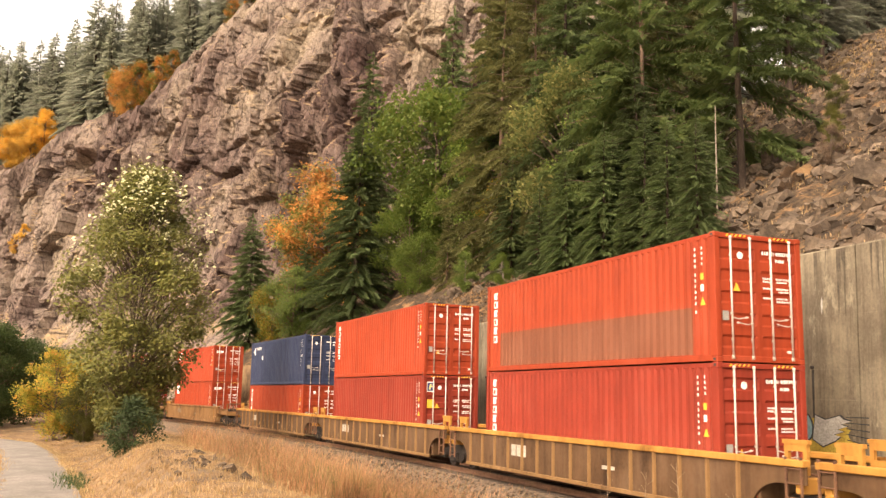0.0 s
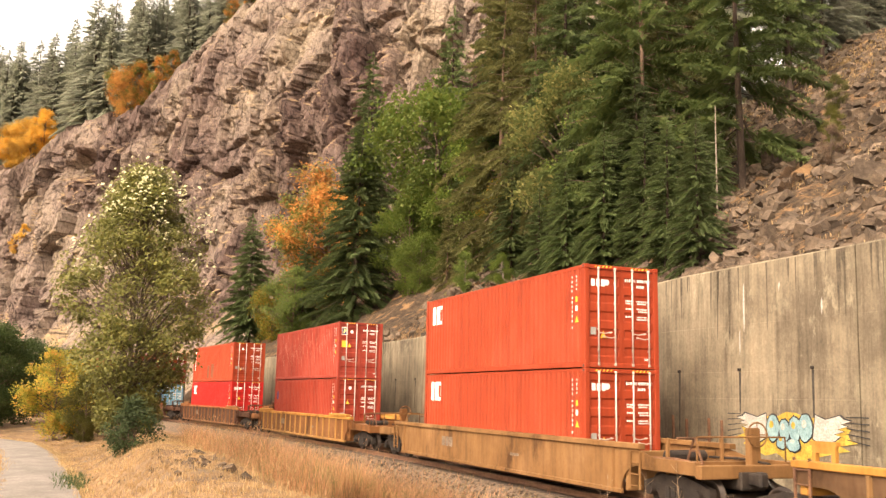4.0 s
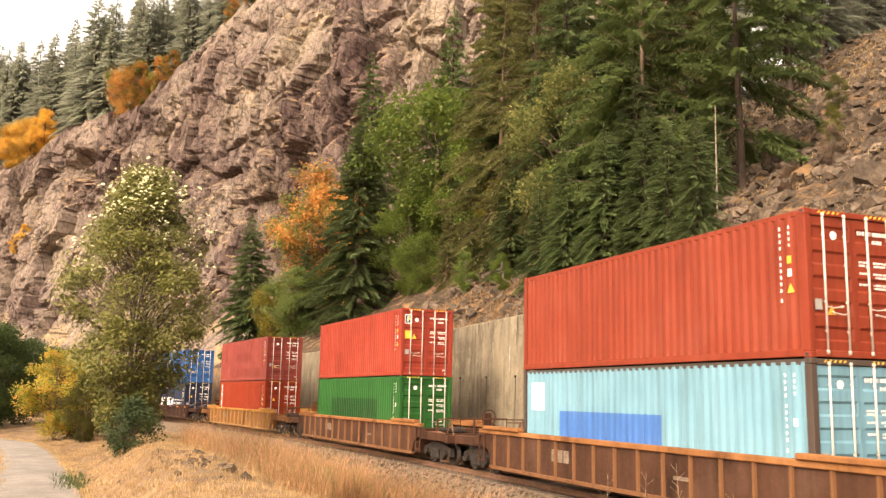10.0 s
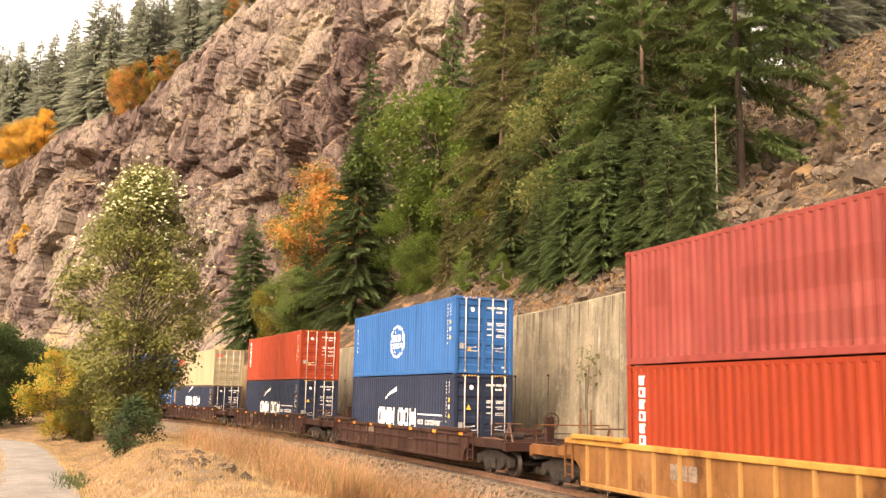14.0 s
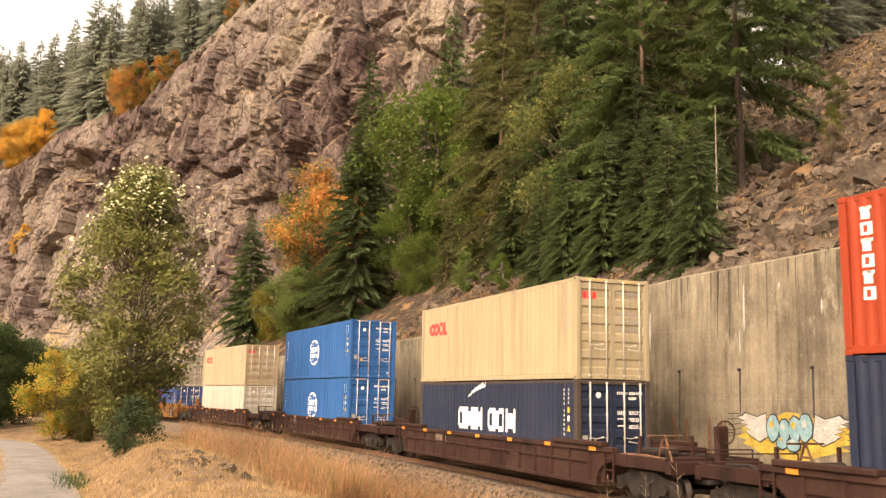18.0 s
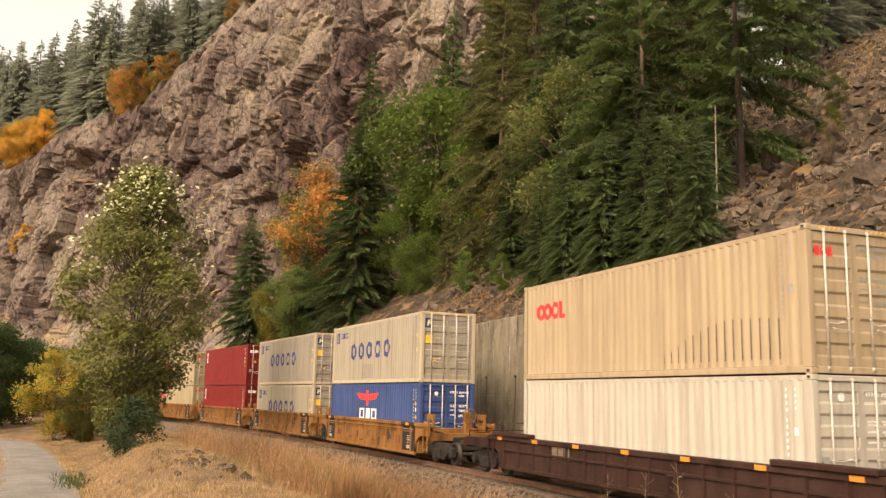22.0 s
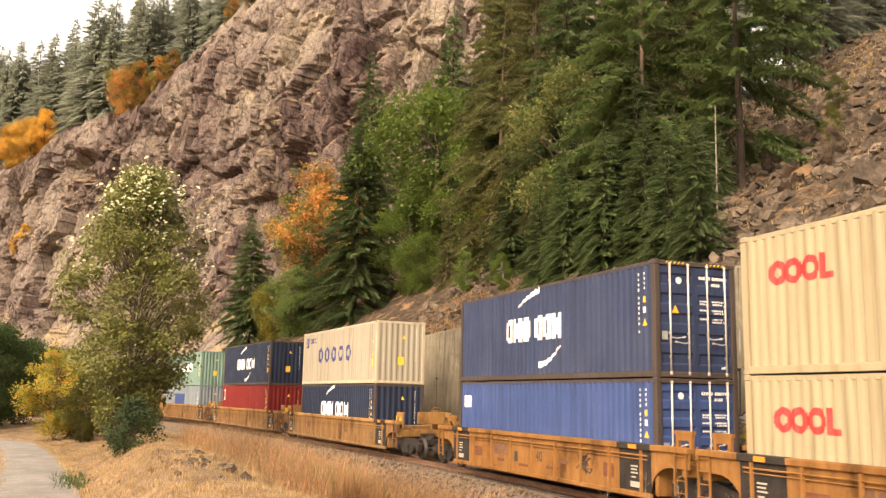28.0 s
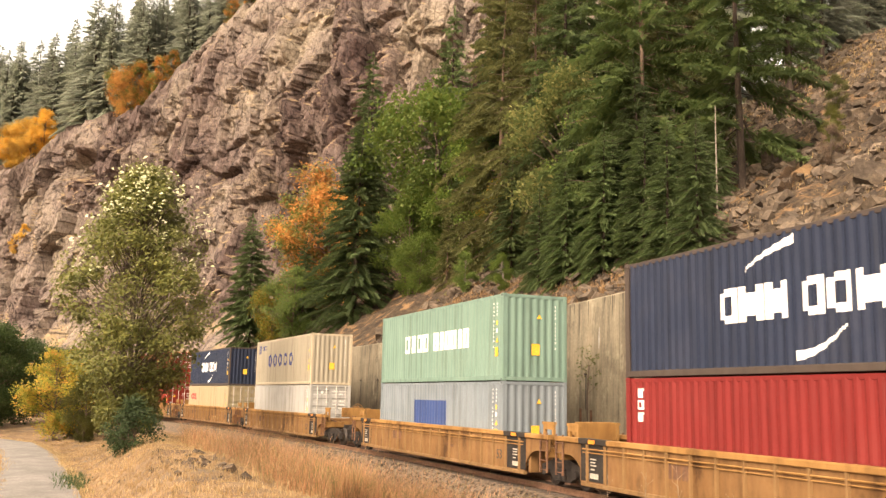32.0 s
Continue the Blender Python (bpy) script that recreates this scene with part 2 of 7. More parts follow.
def concrete_mat():
    """Old poured concrete: upright board marks and run-off streaks, pale lime blooms, dark damp patches."""
    m, nd, ln, bs = nodes_of("weathered_concrete")
    big = tex(nd, ln, "noise", 0.35, 5, rough=0.6)
    r1 = ramp(nd, [(0.34, (0.115, 0.094, 0.067)), (0.5, (0.185, 0.153, 0.108)), (0.66, (0.25, 0.208, 0.147))])
    ln.new(big.outputs[0], r1.inputs[0])
    boards = tex(nd, ln, "noise", 1.0, 4, stretch=(2.2, 2.2, 0.16), rough=0.75)
    r2 = ramp(nd, [(0.34, (0.58, 0.57, 0.55)), (0.5, (1, 1, 1)), (0.66, (1.3, 1.28, 1.24))])
    ln.new(boards.outputs[0], r2.inputs[0])
    col = mix(nd, ln, r1.outputs[0], r2.outputs[0], 0.9, "MULTIPLY")
    bloom = tex(nd, ln, "noise", 1.5, 6, stretch=(1.2, 1.2, 0.6), rough=0.75)
    where = tex(nd, ln, "noise", 0.3, 2)
    rb = ramp(nd, [(0.52, (0, 0, 0)), (0.64, (0.8, 0.8, 0.8))])
    ln.new(bloom.outputs[0], rb.inputs[0])
    rw = ramp(nd, [(0.4, (0, 0, 0)), (0.54, (1, 1, 1))])
    ln.new(where.outputs[0], rw.inputs[0])
    k = mix(nd, ln, rb.outputs[0], rw.outputs[0], 1.0, "MULTIPLY")
    col = mix(nd, ln, col, (0.3, 0.26, 0.185), k)
    fine = tex(nd, ln, "noise", 11.0, 5, rough=0.75)
    r3 = ramp(nd, [(0.3, (0.72, 0.72, 0.72)), (0.7, (1.22, 1.22, 1.22))])
    ln.new(fine.outputs[0], r3.inputs[0])
    col = mix(nd, ln, col, r3.outputs[0], 0.8, "MULTIPLY")
    ln.new(col, bs.inputs["Base Color"])
    bs.inputs["Roughness"].default_value = 0.9
    bs.inputs["Specular IOR Level"].default_value = 0.25
    bump(nd, ln, bs, boards.outputs[0], 0.5, 0.03)
    return m


CONCRETE = concrete_mat()


def rock_mat():
    """Basalt: grey-brown faces between dark upright joints, red-brown patches, pale scars that run down, tan growth on ledges."""
    m, nd, ln, bs = nodes_of("basalt_rock")
    big = tex(nd, ln, "noise", 0.045, 6, rough=0.62)
    r1 = ramp(nd, [(0.38, (0.137, 0.097, 0.086)), (0.46, (0.198, 0.151, 0.129)), (0.54, (0.252, 0.201, 0.166)), (0.64, (0.31, 0.252, 0.19))])
    ln.new(big.outputs[0], r1.inputs[0])
    base = r1.outputs[0]
    # masses of darker purple-brown rock
    edge = tex(nd, ln, "noise", 0.12, 5, rough=0.65)
    where_ = nd.new("ShaderNodeTexCoord")
    for spot, size in (((-31, 157, 36), 23.0), ((-54, 189, 56), 9.0), ((-14, 147, 56), 11.0), ((-92, 220, 58), 8.0), ((4, 136, 50), 10.0), ((-70, 200, 44), 12.0)):
        far = nd.new("ShaderNodeVectorMath")
        far.operation = "DISTANCE"
        far.inputs[1].default_value = spot
        ln.new(where_.outputs["Object"], far.inputs[0])
        k_ = nd.new("ShaderNodeMath")
        k_.operation = "MULTIPLY_ADD"
        ln.new(edge.outputs[0], k_.inputs[0])
        k_.inputs[1].default_value = size * 2.2
        ln.new(far.outputs["Value"], k_.inputs[2])
        span_ = nd.new("ShaderNodeMapRange")
        span_.inputs["From Min"].default_value = size * 2.3
        span_.inputs["From Max"].default_value = size * 1.5
        ln.new(k_.outputs[0], span_.inputs["Value"])
        dark_ = mix(nd, ln, base, (0.68, 0.62, 0.63), 1.0, "MULTIPLY")
        base = mix(nd, ln, base, dark_, span_.outputs[0])
    streak = tex(nd, ln, "noise", 1.3, 6, stretch=(1, 1, 0.28), rough=0.75)
    r2 = ramp(nd, [(0.36, (0.55, 0.53, 0.53)), (0.5, (1, 1, 1)), (0.6, (1.12, 1.1, 1.06)), (0.68, (1.75, 1.72, 1.66))])
    ln.new(streak.outputs[0], r2.inputs[0])
    col = mix(nd, ln, base, r2.outputs[0], 0.85, "MULTIPLY")
    fine = tex(nd, ln, "noise", 2.6, 7, stretch=(1, 1, 0.6), rough=0.8)
    r3 = ramp(nd, [(0.36, (0.6, 0.58, 0.57)), (0.5, (1.0, 1.0, 1.0)), (0.66, (1.3, 1.3, 1.3))])
    ln.new(fine.outputs[0], r3.inputs[0])
    col = mix(nd, ln, col, r3.outputs[0], 0.8, "MULTIPLY")
    wob = tex(nd, ln, "noise", 0.35, 5)
    tc = nd.new("ShaderNodeTexCoord")
    shift = nd.new("ShaderNodeVectorMath")
    shift.operation = "MULTIPLY_ADD"
    ln.new(wob.outputs["Color"], shift.inputs[0])
    shift.inputs[1].default_value = (2.6, 2.6, 2.6)
    ln.new(tc.outputs["Object"], shift.inputs[2])
    joints = []
    for scale, up, low, wide, amount in ((0.09, 0.6, 0.15, 0.02, 0.8), (0.27, 0.65, 0.16, 0.035, 0.85), (0.85, 0.8, 0.28, 0.06, 0.75), (2.4, 0.8, 0.4, 0.08, 0.5)):
        mp = nd.new("ShaderNodeMapping")
        mp.inputs["Scale"].default_value = (1, 1, up)
        ln.new(shift.outputs[0], mp.inputs[0])
        crack = nd.new("ShaderNodeTexVoronoi")
        crack.feature = "DISTANCE_TO_EDGE"
        crack.inputs["Scale"].default_value = scale
        ln.new(mp.outputs[0], crack.inputs["Vector"])
        rc = ramp(nd, [(0.0, (low, low * 0.9, low * 0.9)), (wide, (0.9, 0.9, 0.9)), (wide * 3, (1, 1, 1))])
        ln.new(crack.outputs["Distance"], rc.inputs[0])
        # joints show in some places and fade out in others
        where = tex(nd, ln, "noise", scale * 0.9, 3)
        rw = ramp(nd, [(0.4, (0, 0, 0)), (0.54, (amount, amount, amount))])
        ln.new(where.outputs[0], rw.inputs[0])
        col = mix(nd, ln, col, rc.outputs[0], rw.outputs[0], "MULTIPLY")
        joints.append(rc.outputs[0])
    # tan growth on faces that look up
    g = nd.new("ShaderNodeNewGeometry")
    sp = nd.new("ShaderNodeSeparateXYZ")
    ln.new(g.outputs["Normal"], sp.inputs[0])
    r4 = ramp(nd, [(0.42, (0, 0, 0)), (0.7, (0.8, 0.8, 0.8))])
    ln.new(sp.outputs["Z"], r4.inputs[0])
    patch = tex(nd, ln, "noise", 0.13, 6, rough=0.7)
    r5 = ramp(nd, [(0.48, (0, 0, 0)), (0.6, (1, 1, 1))])
    ln.new(patch.outputs[0], r5.inputs[0])
    k = mix(nd, ln, r4.outputs[0], r5.outputs[0], 1.0, "MULTIPLY")
    col = mix(nd, ln, col, (0.36, 0.25, 0.13), k)
    ln.new(col, bs.inputs["Base Color"])
    bs.inputs["Roughness"].default_value = 0.95
    bs.inputs["Specular IOR Level"].default_value = 0.2
    height = nd.new("ShaderNodeMath")
    height.operation = "MULTIPLY_ADD"
    ln.new(joints[2], height.inputs[0])
    height.inputs[1].default_value = 0.35
    ln.new(fine.outputs[0], height.inputs[2])
    bump(nd, ln, bs, height.outputs[0], 1.0, 0.36)
    return m


ROCK = rock_mat()
BALLAST = surface("ballast_gravel", (0.058, 0.041, 0.028), (0.165, 0.118, 0.08), 6, 0.95, 30, 0.9, 0.04, island=0.5)
ROAD = surface("gravel_road", (0.17, 0.152, 0.136), (0.25, 0.226, 0.205), 0.6, 0.95, 12, 0.5, 0.02)
BARK = surface("bark", (0.07, 0.045, 0.032), (0.17, 0.12, 0.09), 3, 0.95, 18, 0.8, 0.04, (1, 1, 0.3))
PALE_BARK = surface("pale_bark", (0.2, 0.16, 0.13), (0.32, 0.27, 0.22), 3, 0.95, 18, 0.6, 0.03, (1, 1, 0.3))
TIE_WOOD = surface("creosoted_timber", (0.045, 0.033, 0.026), (0.12, 0.09, 0.07), 4, 0.95, 25, 0.6, spread=0.2)
RAIL_STEEL = surface("rail_steel", (0.12, 0.06, 0.035), (0.2, 0.11, 0.07), 4, 0.6, 30, 0.3)
GROUND = surface("dry_grass_ground", (0.125, 0.076, 0.042), (0.3, 0.19, 0.095), 0.8, 0.95, 8, 0.6, 0.05, third=(0.12, 0.086, 0.058))
HILL = surface("stony_hillside_soil", (0.032, 0.021, 0.014), (0.1, 0.067, 0.04), 2.2, 0.95, 6, 1.0, 0.2, third=(0.24, 0.14, 0.065))
STONE = surface("scree_stone", (0.05, 0.036, 0.026), (0.125, 0.092, 0.064), 1.6, 0.95, 9, 0.7, 0.05, spread=0.3, island=0.4)
NEEDLES = leaf_mat("fir_needles", [(0.08, 0.118, 0.044), (0.112, 0.15, 0.056), (0.146, 0.18, 0.07)], 0.5)
NEEDLES_B = leaf_mat("yellowed_fir_needles", [(0.086, 0.130, 0.042), (0.12, 0.16, 0.052), (0.16, 0.196, 0.066)], 0.5)
LEAF_GREEN = leaf_mat("green_maple_leaves", [(0.1, 0.16, 0.034), (0.145, 0.2, 0.04), (0.2, 0.24, 0.055)], 0.48)
LEAF_YELLOW = leaf_mat("yellow_green_leaves", [(0.09, 0.13, 0.02), (0.17, 0.19, 0.03), (0.26, 0.25, 0.035), (0.42, 0.22, 0.035), (0.11, 0.15, 0.025)], 0.35)
LEAF_ORANGE = leaf_mat("orange_autumn_leaves", [(0.16, 0.17, 0.06), (0.28, 0.23, 0.07), (0.5, 0.24, 0.07), (0.58, 0.3, 0.09), (0.58, 0.38, 0.12)], 0.42, patchy=0.6)
LEAF_POPLAR = leaf_mat("poplar_leaves", [(0.092, 0.1, 0.027), (0.135, 0.137, 0.037), (0.18, 0.172, 0.048), (0.11, 0.11, 0.03)], 0.3, 0.45)
LEAF_PALE = leaf_mat("pale_leaf_undersides", [(0.42, 0.42, 0.24), (0.6, 0.58, 0.38)], 0.3, 0.5)
LEAF_DARK = leaf_mat("dark_shrub_leaves", [(0.036, 0.058, 0.021), (0.052, 0.08, 0.028), (0.078, 0.105, 0.036)], 0.35)
GRASS_DRY = leaf_mat("dry_grass_blades", [(0.36, 0.24, 0.11), (0.44, 0.31, 0.155), (0.32, 0.19, 0.095), (0.52, 0.4, 0.23), (0.27, 0.2, 0.1)], 0.3, 0.7)
GRASS_GREEN = leaf_mat("green_grass_blades", [(0.1, 0.14, 0.028), (0.17, 0.19, 0.04), (0.26, 0.23, 0.07)], 0.3, 0.7)

# ---- ground: one sheet laid out along the track ----
WALL_D, WALL_T, WALL_TOP = 4.3, 0.45, 6.0


def smooth01(x):
    x = np.clip(x, 0, 1)
    return x * x * (3 - 2 * x)


def wall_top(s):
    return np.interp(s, [-30, 1.0, 8.6, 15.0, 27.0, 33.0, 80.0, 96.0], [6.7, 6.66, 6.66, 6.4, 6.1, 5.85, 5.5, -0.4])


def hill_z(s, d):
    """Height of the land on the far side of the wall."""
    up = d - (WALL_D + WALL_T)
    crest = 36 + 8 * np.exp(-((s - 20) / 40.0) ** 2)
    k = 1 - 0.88 * smooth01((s - 80) / 20.0)
    z = wall_top(s) - 0.35 + k * 0.66 * np.minimum(up, crest) + k * 0.3 * np.clip(up - crest, 0, 350)
    return z


RIDGE_S = [-60, -17, 0, 19, 32, 44.5, 60]
RIDGE_A = [13.7, 13.7, 11.5, 10.9, 9.7, 7.3, 6.5]
RIDGE_Z = [0.9, 0.9, 0.75, 0.55, 0.2, -0.3, -0.6]
EDGE_S = [-60, -27, -14, -4.6, 5.3, 17, 26.6, 40, 52.6, 62.7, 75, 100]
EDGE_A = [45, 30, 21.2, 17.4, 14.7, 13.7, 13.9, 14.0, 14.4, 17.3, 24, 45]
ROAD_W = 2.5


def near_z(s, d):
    """Height of the land on the camera's side of the track: a grassy ridge, then the lower road."""
    a = -d
    ra, rz, ea = np.interp(s, RIDGE_S, RIDGE_A), np.interp(s, RIDGE_S, RIDGE_Z), np.interp(s, EDGE_S, EDGE_A)
    up = smooth01((a - 4.6) / np.maximum(ra - 4.6, 0.5))
    down = smooth01((a - ra - 0.4) / np.maximum(ea - ra - 0.7, 0.5))
    z = -0.75 + (rz + 0.75) * up
    z = z + (-1.05 - z) * down
    past = a - ea - ROAD_W
    return z + 0.5 * smooth01(past / 6.0) + 0.02 * np.clip(past - 6, 0, 100)


def road_gap(s, a):
    """Metres from the middle of the road."""
    return a - np.interp(s, EDGE_S, EDGE_A) - ROAD_W / 2


def land_point(s, d):
    """Plan position for track coordinates, with the far margins laid out straight."""
    dn = np.clip(d, -150, 150)
    x, y, h = line(s, dn)
    far = d - dn
    return x + far * math.sin(radians(115)), y - far * math.cos(radians(115))


def steps(*runs):
    out = []
    for a, b, st in runs:
        out += list(np.arange(a, b, st))
    out.append(runs[-1][1])
    return np.array(out)


S_G = steps((-620, -120, 25), (-120, -30, 4), (-30, 120, 0.75), (120, 220, 4), (220, 740, 25))
D_L = steps((-3000, -600, 400), (-600, -150, 50), (-150, -40, 5), (-40, -22, 0.8), (-22, -3.2, 0.4), (-3.2, 4.5, 0.7))
D_R = steps((4.52, 60, 0.9), (60, 150, 6), (150, 600, 50), (600, 3000, 400))


def sheet(D, zfun, rough):
    sg, dg = np.meshgrid(S_G, D, indexing="ij")
    x, y = land_point(sg, dg)
    z = zfun(sg, dg)
    v = []
    for i in range(len(S_G)):
        for j in range(len(D)):
            p = Vector((x[i, j], y[i, j], 0))
            q = rough(sg[i, j], dg[i, j])
            w = z[i, j]
            if q:
                w += q * fbm(p * 0.22, 4) + 0.35 * q * fbm(p * 1.1, 2)
            v.append((p.x, p.y, w))
    n = len(D)
    f = [(i * n + j, (i + 1) * n + j, (i + 1) * n + j + 1, i * n + j + 1) for i in range(len(S_G) - 1) for j in range(n - 1)]
    return v, f


def near_rough(s, d):
    a = -d
    if a < 3.5 or abs(s) > 150 or abs(road_gap(np.float64(s), a)) < 1.9:
        return 0.0
    return 0.4 * min(1.0, (a - 3.5) / 4)


def far_rough(s, d):
    if abs(s - 40) > 160:
        return 0.0
    return min(1.0, max(0.0, d - 5.5) / 6) * 1.3


def both_z(s, d):
    return np.where(d > WALL_D + 0.21, hill_z(s, d), np.where(d > -3.0, -0.75, near_z(s, d)))


ground_geo = Geo()
gv, gf = sheet(np.concatenate([D_L, D_R]), both_z, lambda s, d: near_rough(s, d) if d < 0 else far_rough(s, d))
nd_ = len(D_L) + len(D_R) - 1
ground_geo.v, ground_geo.f, ground_geo.m = gv, gf, [1 if i % nd_ >= len(D_L) else 0 for i in range(len(gf))]
ground = part("ground", ground_geo, GROUND, smooth=True)
ground.data.materials.append(HILL)
tagged(ground, "dry grassy ground with rocky hillside and stony patches", "ground", kind="structure")


def land_z(s, d):
    z = float(both_z(np.float64(s), np.float64(d)))
    x, y = land_point(np.float64(s), np.float64(d))
    q = near_rough(s, d) if d < 0 else far_rough(s, d)
    p = Vector((float(x), float(y), 0))
    if q:
        z += q * fbm(p * 0.22, 4) + 0.35 * q * fbm(p * 1.1, 2)
    return float(x), float(y), z


# camera-side plan positions to track coordinates
def to_track(x, y):
    k = (X_AX - x) ** 2 + (Y_AX - y) ** 2
    i = int(np.argmin(k))
    h = H_AX[i]
    return float(S_AX[i] + (x - X_AX[i]) * math.cos(h) + (y - Y_AX[i]) * math.sin(h)), float((x - X_AX[i]) * math.sin(h) - (y - Y_AX[i]) * math.cos(h))


def stand(x, y):
    """The height of the land at a plan position."""
    s, d = to_track(x, y)
    return land_z(s, d)[2]


# ---- gravel road ----
road_geo = Geo()
rs = np.arange(-45.0, 92.1, 1.0)
rv, rf = [], []
for i, s in enumerate(rs):
    edge = float(np.interp(s, EDGE_S, EDGE_A))
    for k in range(9):
        off = edge - 0.05 + (ROAD_W + 0.1) * k / 8
        w = 0.14 * noise.noise(Vector((s * 0.35, k, 0))) if k in (0, 8) else 0
        x, y = land_point(np.float64(s), np.float64(-(off + w)))
        crown = 0.05 * math.sin(math.pi * k / 8) - 0.02 * math.exp(-((k - 2.2) / 0.8) ** 2) - 0.02 * math.exp(-((k - 5.8) / 0.8) ** 2)
        rv.append((float(x), float(y), -0.99 + crown + 0.012 * fbm(Vector((float(x), float(y), 3)) * 0.8, 3)))
    if i:
        for k in range(8):
            rf.append(((i - 1) * 9 + k, i * 9 + k, i * 9 + k + 1, (i - 1) * 9 + k + 1))
road_geo.add(rv, rf)
tagged(part("road", road_geo, ROAD, smooth=True), "narrow pale gravel road along a grassy bank", "road", kind="structure")

# ---- ballast, ties and rails ----
bal = Geo()
bs_ = np.arange(-150.0, 160.1, 0.5)
prof = [(-2.9, -0.78), (-1.75, -0.24), (-1.3, -0.19), (-0.8, -0.21), (0, -0.22), (0.8, -0.21), (1.3, -0.19), (1.75, -0.24), (2.9, -0.78)]
bv, bf = [], []
for i, s in enumerate(bs_):
    for k, (d, z) in enumerate(prof):
        j = 0.05 * fbm(Vector((s * 1.7, d * 2.1, 0.5)), 2)
        x, y, _ = line(s, d + (j if k in (1, 7) else 0))
        bv.append((float(x), float(y), z + 0.6 * j))
    if i:
        for k in range(8):
            bf.append(((i - 1) * 9 + k, i * 9 + k, i * 9 + k + 1, (i - 1) * 9 + k + 1))
bal.add(bv, bf)
tagged(part("ballast", bal, BALLAST), "grey crushed-stone ballast bed under the track", "ballast", kind="structure")

RAIL = [(-0.07, -0.172), (0.07, -0.172), (0.07, -0.16), (0.012, -0.14), (0.012, -0.045), (0.036, -0.035), (0.036, -0.006), (0.028, 0.0), (-0.028, 0.0), (-0.036, -0.006), (-0.036, -0.035), (-0.012, -0.045), (-0.012, -0.14), (-0.07, -0.16)]
track = thing("railway_track", "single railway track with rusty rails on dark timber ties", "track", kind="structure")
for side in (-0.7525, 0.7525):
    g = Geo()
    rr_ = np.concatenate([np.arange(-620, -150, 10.0), np.arange(-150, 170, 2.0), np.arange(170, 740, 10.0)])
    n = len(RAIL)
    for i, s in enumerate(rr_):
        for w, z in RAIL:
            x, y, _ = line(s, side + w)
            g.v.append((float(x), float(y), z))
        if i:
            for k in range(n):
                g.f.append(((i - 1) * n + k, i * n + k, i * n + (k + 1) % n, (i - 1) * n + (k + 1) % n))
                g.m.append(0)
    part("rail", g, RAIL_STEEL, track)
tie_mesh = Geo().cbox(-1.3, -0.115, -0.35, 1.3, 0.115, -0.172, 0.02).mesh("tie")
for i in range(150):
    s = -12 + i * 0.55
    x, y, h = line(s)
    part("tie", tie_mesh, TIE_WOOD, track, at=pose(float(x), float(y), 0, rz=math.degrees(h) - 90 + random.uniform(-1, 1)))

# ---- concrete retaining wall, in poured panels ----
wall = thing("wall_retaining", "tall stained grey concrete retaining wall beside the track", "wall", kind="structure")
JOINTS = [-58, -46, -34, -22, -10, 1.45, 12.5, 18.8, 27.4, 36, 45, 54, 63]


def batter(z):
    """How far the face leans back at a height."""
    return WALL_D - 0.16 * (1 - z / 6.6)


for a, b in zip(JOINTS[:-1], JOINTS[1:]):
    a, b = a + 0.025, b - 0.025
    g = Geo()
    cols = max(5, int((b - a) * 1.2))
    # lifts of the pour leave shallow lines in the face
    lifts = [-0.9, 1.24, 1.255, 2.64, 2.655, 3.44, 3.455, 4.84, 4.855]
    n = 0
    for k in range(cols):
        s = a + (b - a) * k / (cols - 1)
        e = 0.03 if k in (0, cols - 1) else 0.0
        top = float(wall_top(s))
        ring = [(batter(z) + e + (0.005 if i in (2, 4, 6, 8) else 0.0) + 0.008 * fbm(Vector((s * 0.5, z, 7)), 2), z) for i, z in enumerate(lifts)]
        ring += [(WALL_D + e, top - 0.05), (WALL_D + 0.05 + e, top), (WALL_D + WALL_T, top), (WALL_D + WALL_T, -0.9)]
        n = len(ring)
        for d, z in ring:
            x, y, _ = line(s, d)
            g.v.append((float(x), float(y), z))
        if k:
            for q in range(n):
                g.f.append(((k - 1) * n + q, k * n + q, k * n + (q + 1) % n, (k - 1) * n + (q + 1) % n))
                g.m.append(0)
    g.f += [tuple(range(n)), tuple(reversed(range(len(g.v) - n, len(g.v))))]
    g.m += [0, 0]
    part("panel", g, CONCRETE, wall)


def wall_patch(name, outline, mat, parent=None, lift=0.004, label=""):
    """A flat shape on the wall's face; outline in metres along the track and up."""
    g = Geo()
    for s, z in outline:
        x, y, _ = line(s, batter(z) - lift)
        g.v.append((float(x), float(y), z))
    g.f.append(tuple(range(len(outline))))
    g.m.append(0)
    return part(name, g, mat, parent or wall, label)


STAIN = surface("dark_water_stain", (0.035, 0.03, 0.026), (0.085, 0.075, 0.062), 2, 0.95, 12, 0.2)
LIME = surface("pale_lime_streak", (0.3, 0.28, 0.25), (0.42, 0.4, 0.36), 2, 0.95, 12, 0.2)
for i in range(-6, 15):
    s = 3.0 + i * 2.93
    x, y, h = line(s, batter(3.5) - 0.06)
    x2, y2, _ = line(s, batter(3.5) + 0.1)
    part("drain_pipe", Geo().tube((float(x), float(y), 3.5), (float(x2), float(y2), 3.52), 0.05, n=10), STEEL_DARK, wall)
    r = random.Random(i)
    h0 = r.uniform(1.1, 1.9)
    wall_patch("stain", [(s - 0.05, 3.45), (s + 0.05, 3.45), (s + 0.03, 3.45 - h0), (s - 0.02, 3.45 - h0)], STAIN)
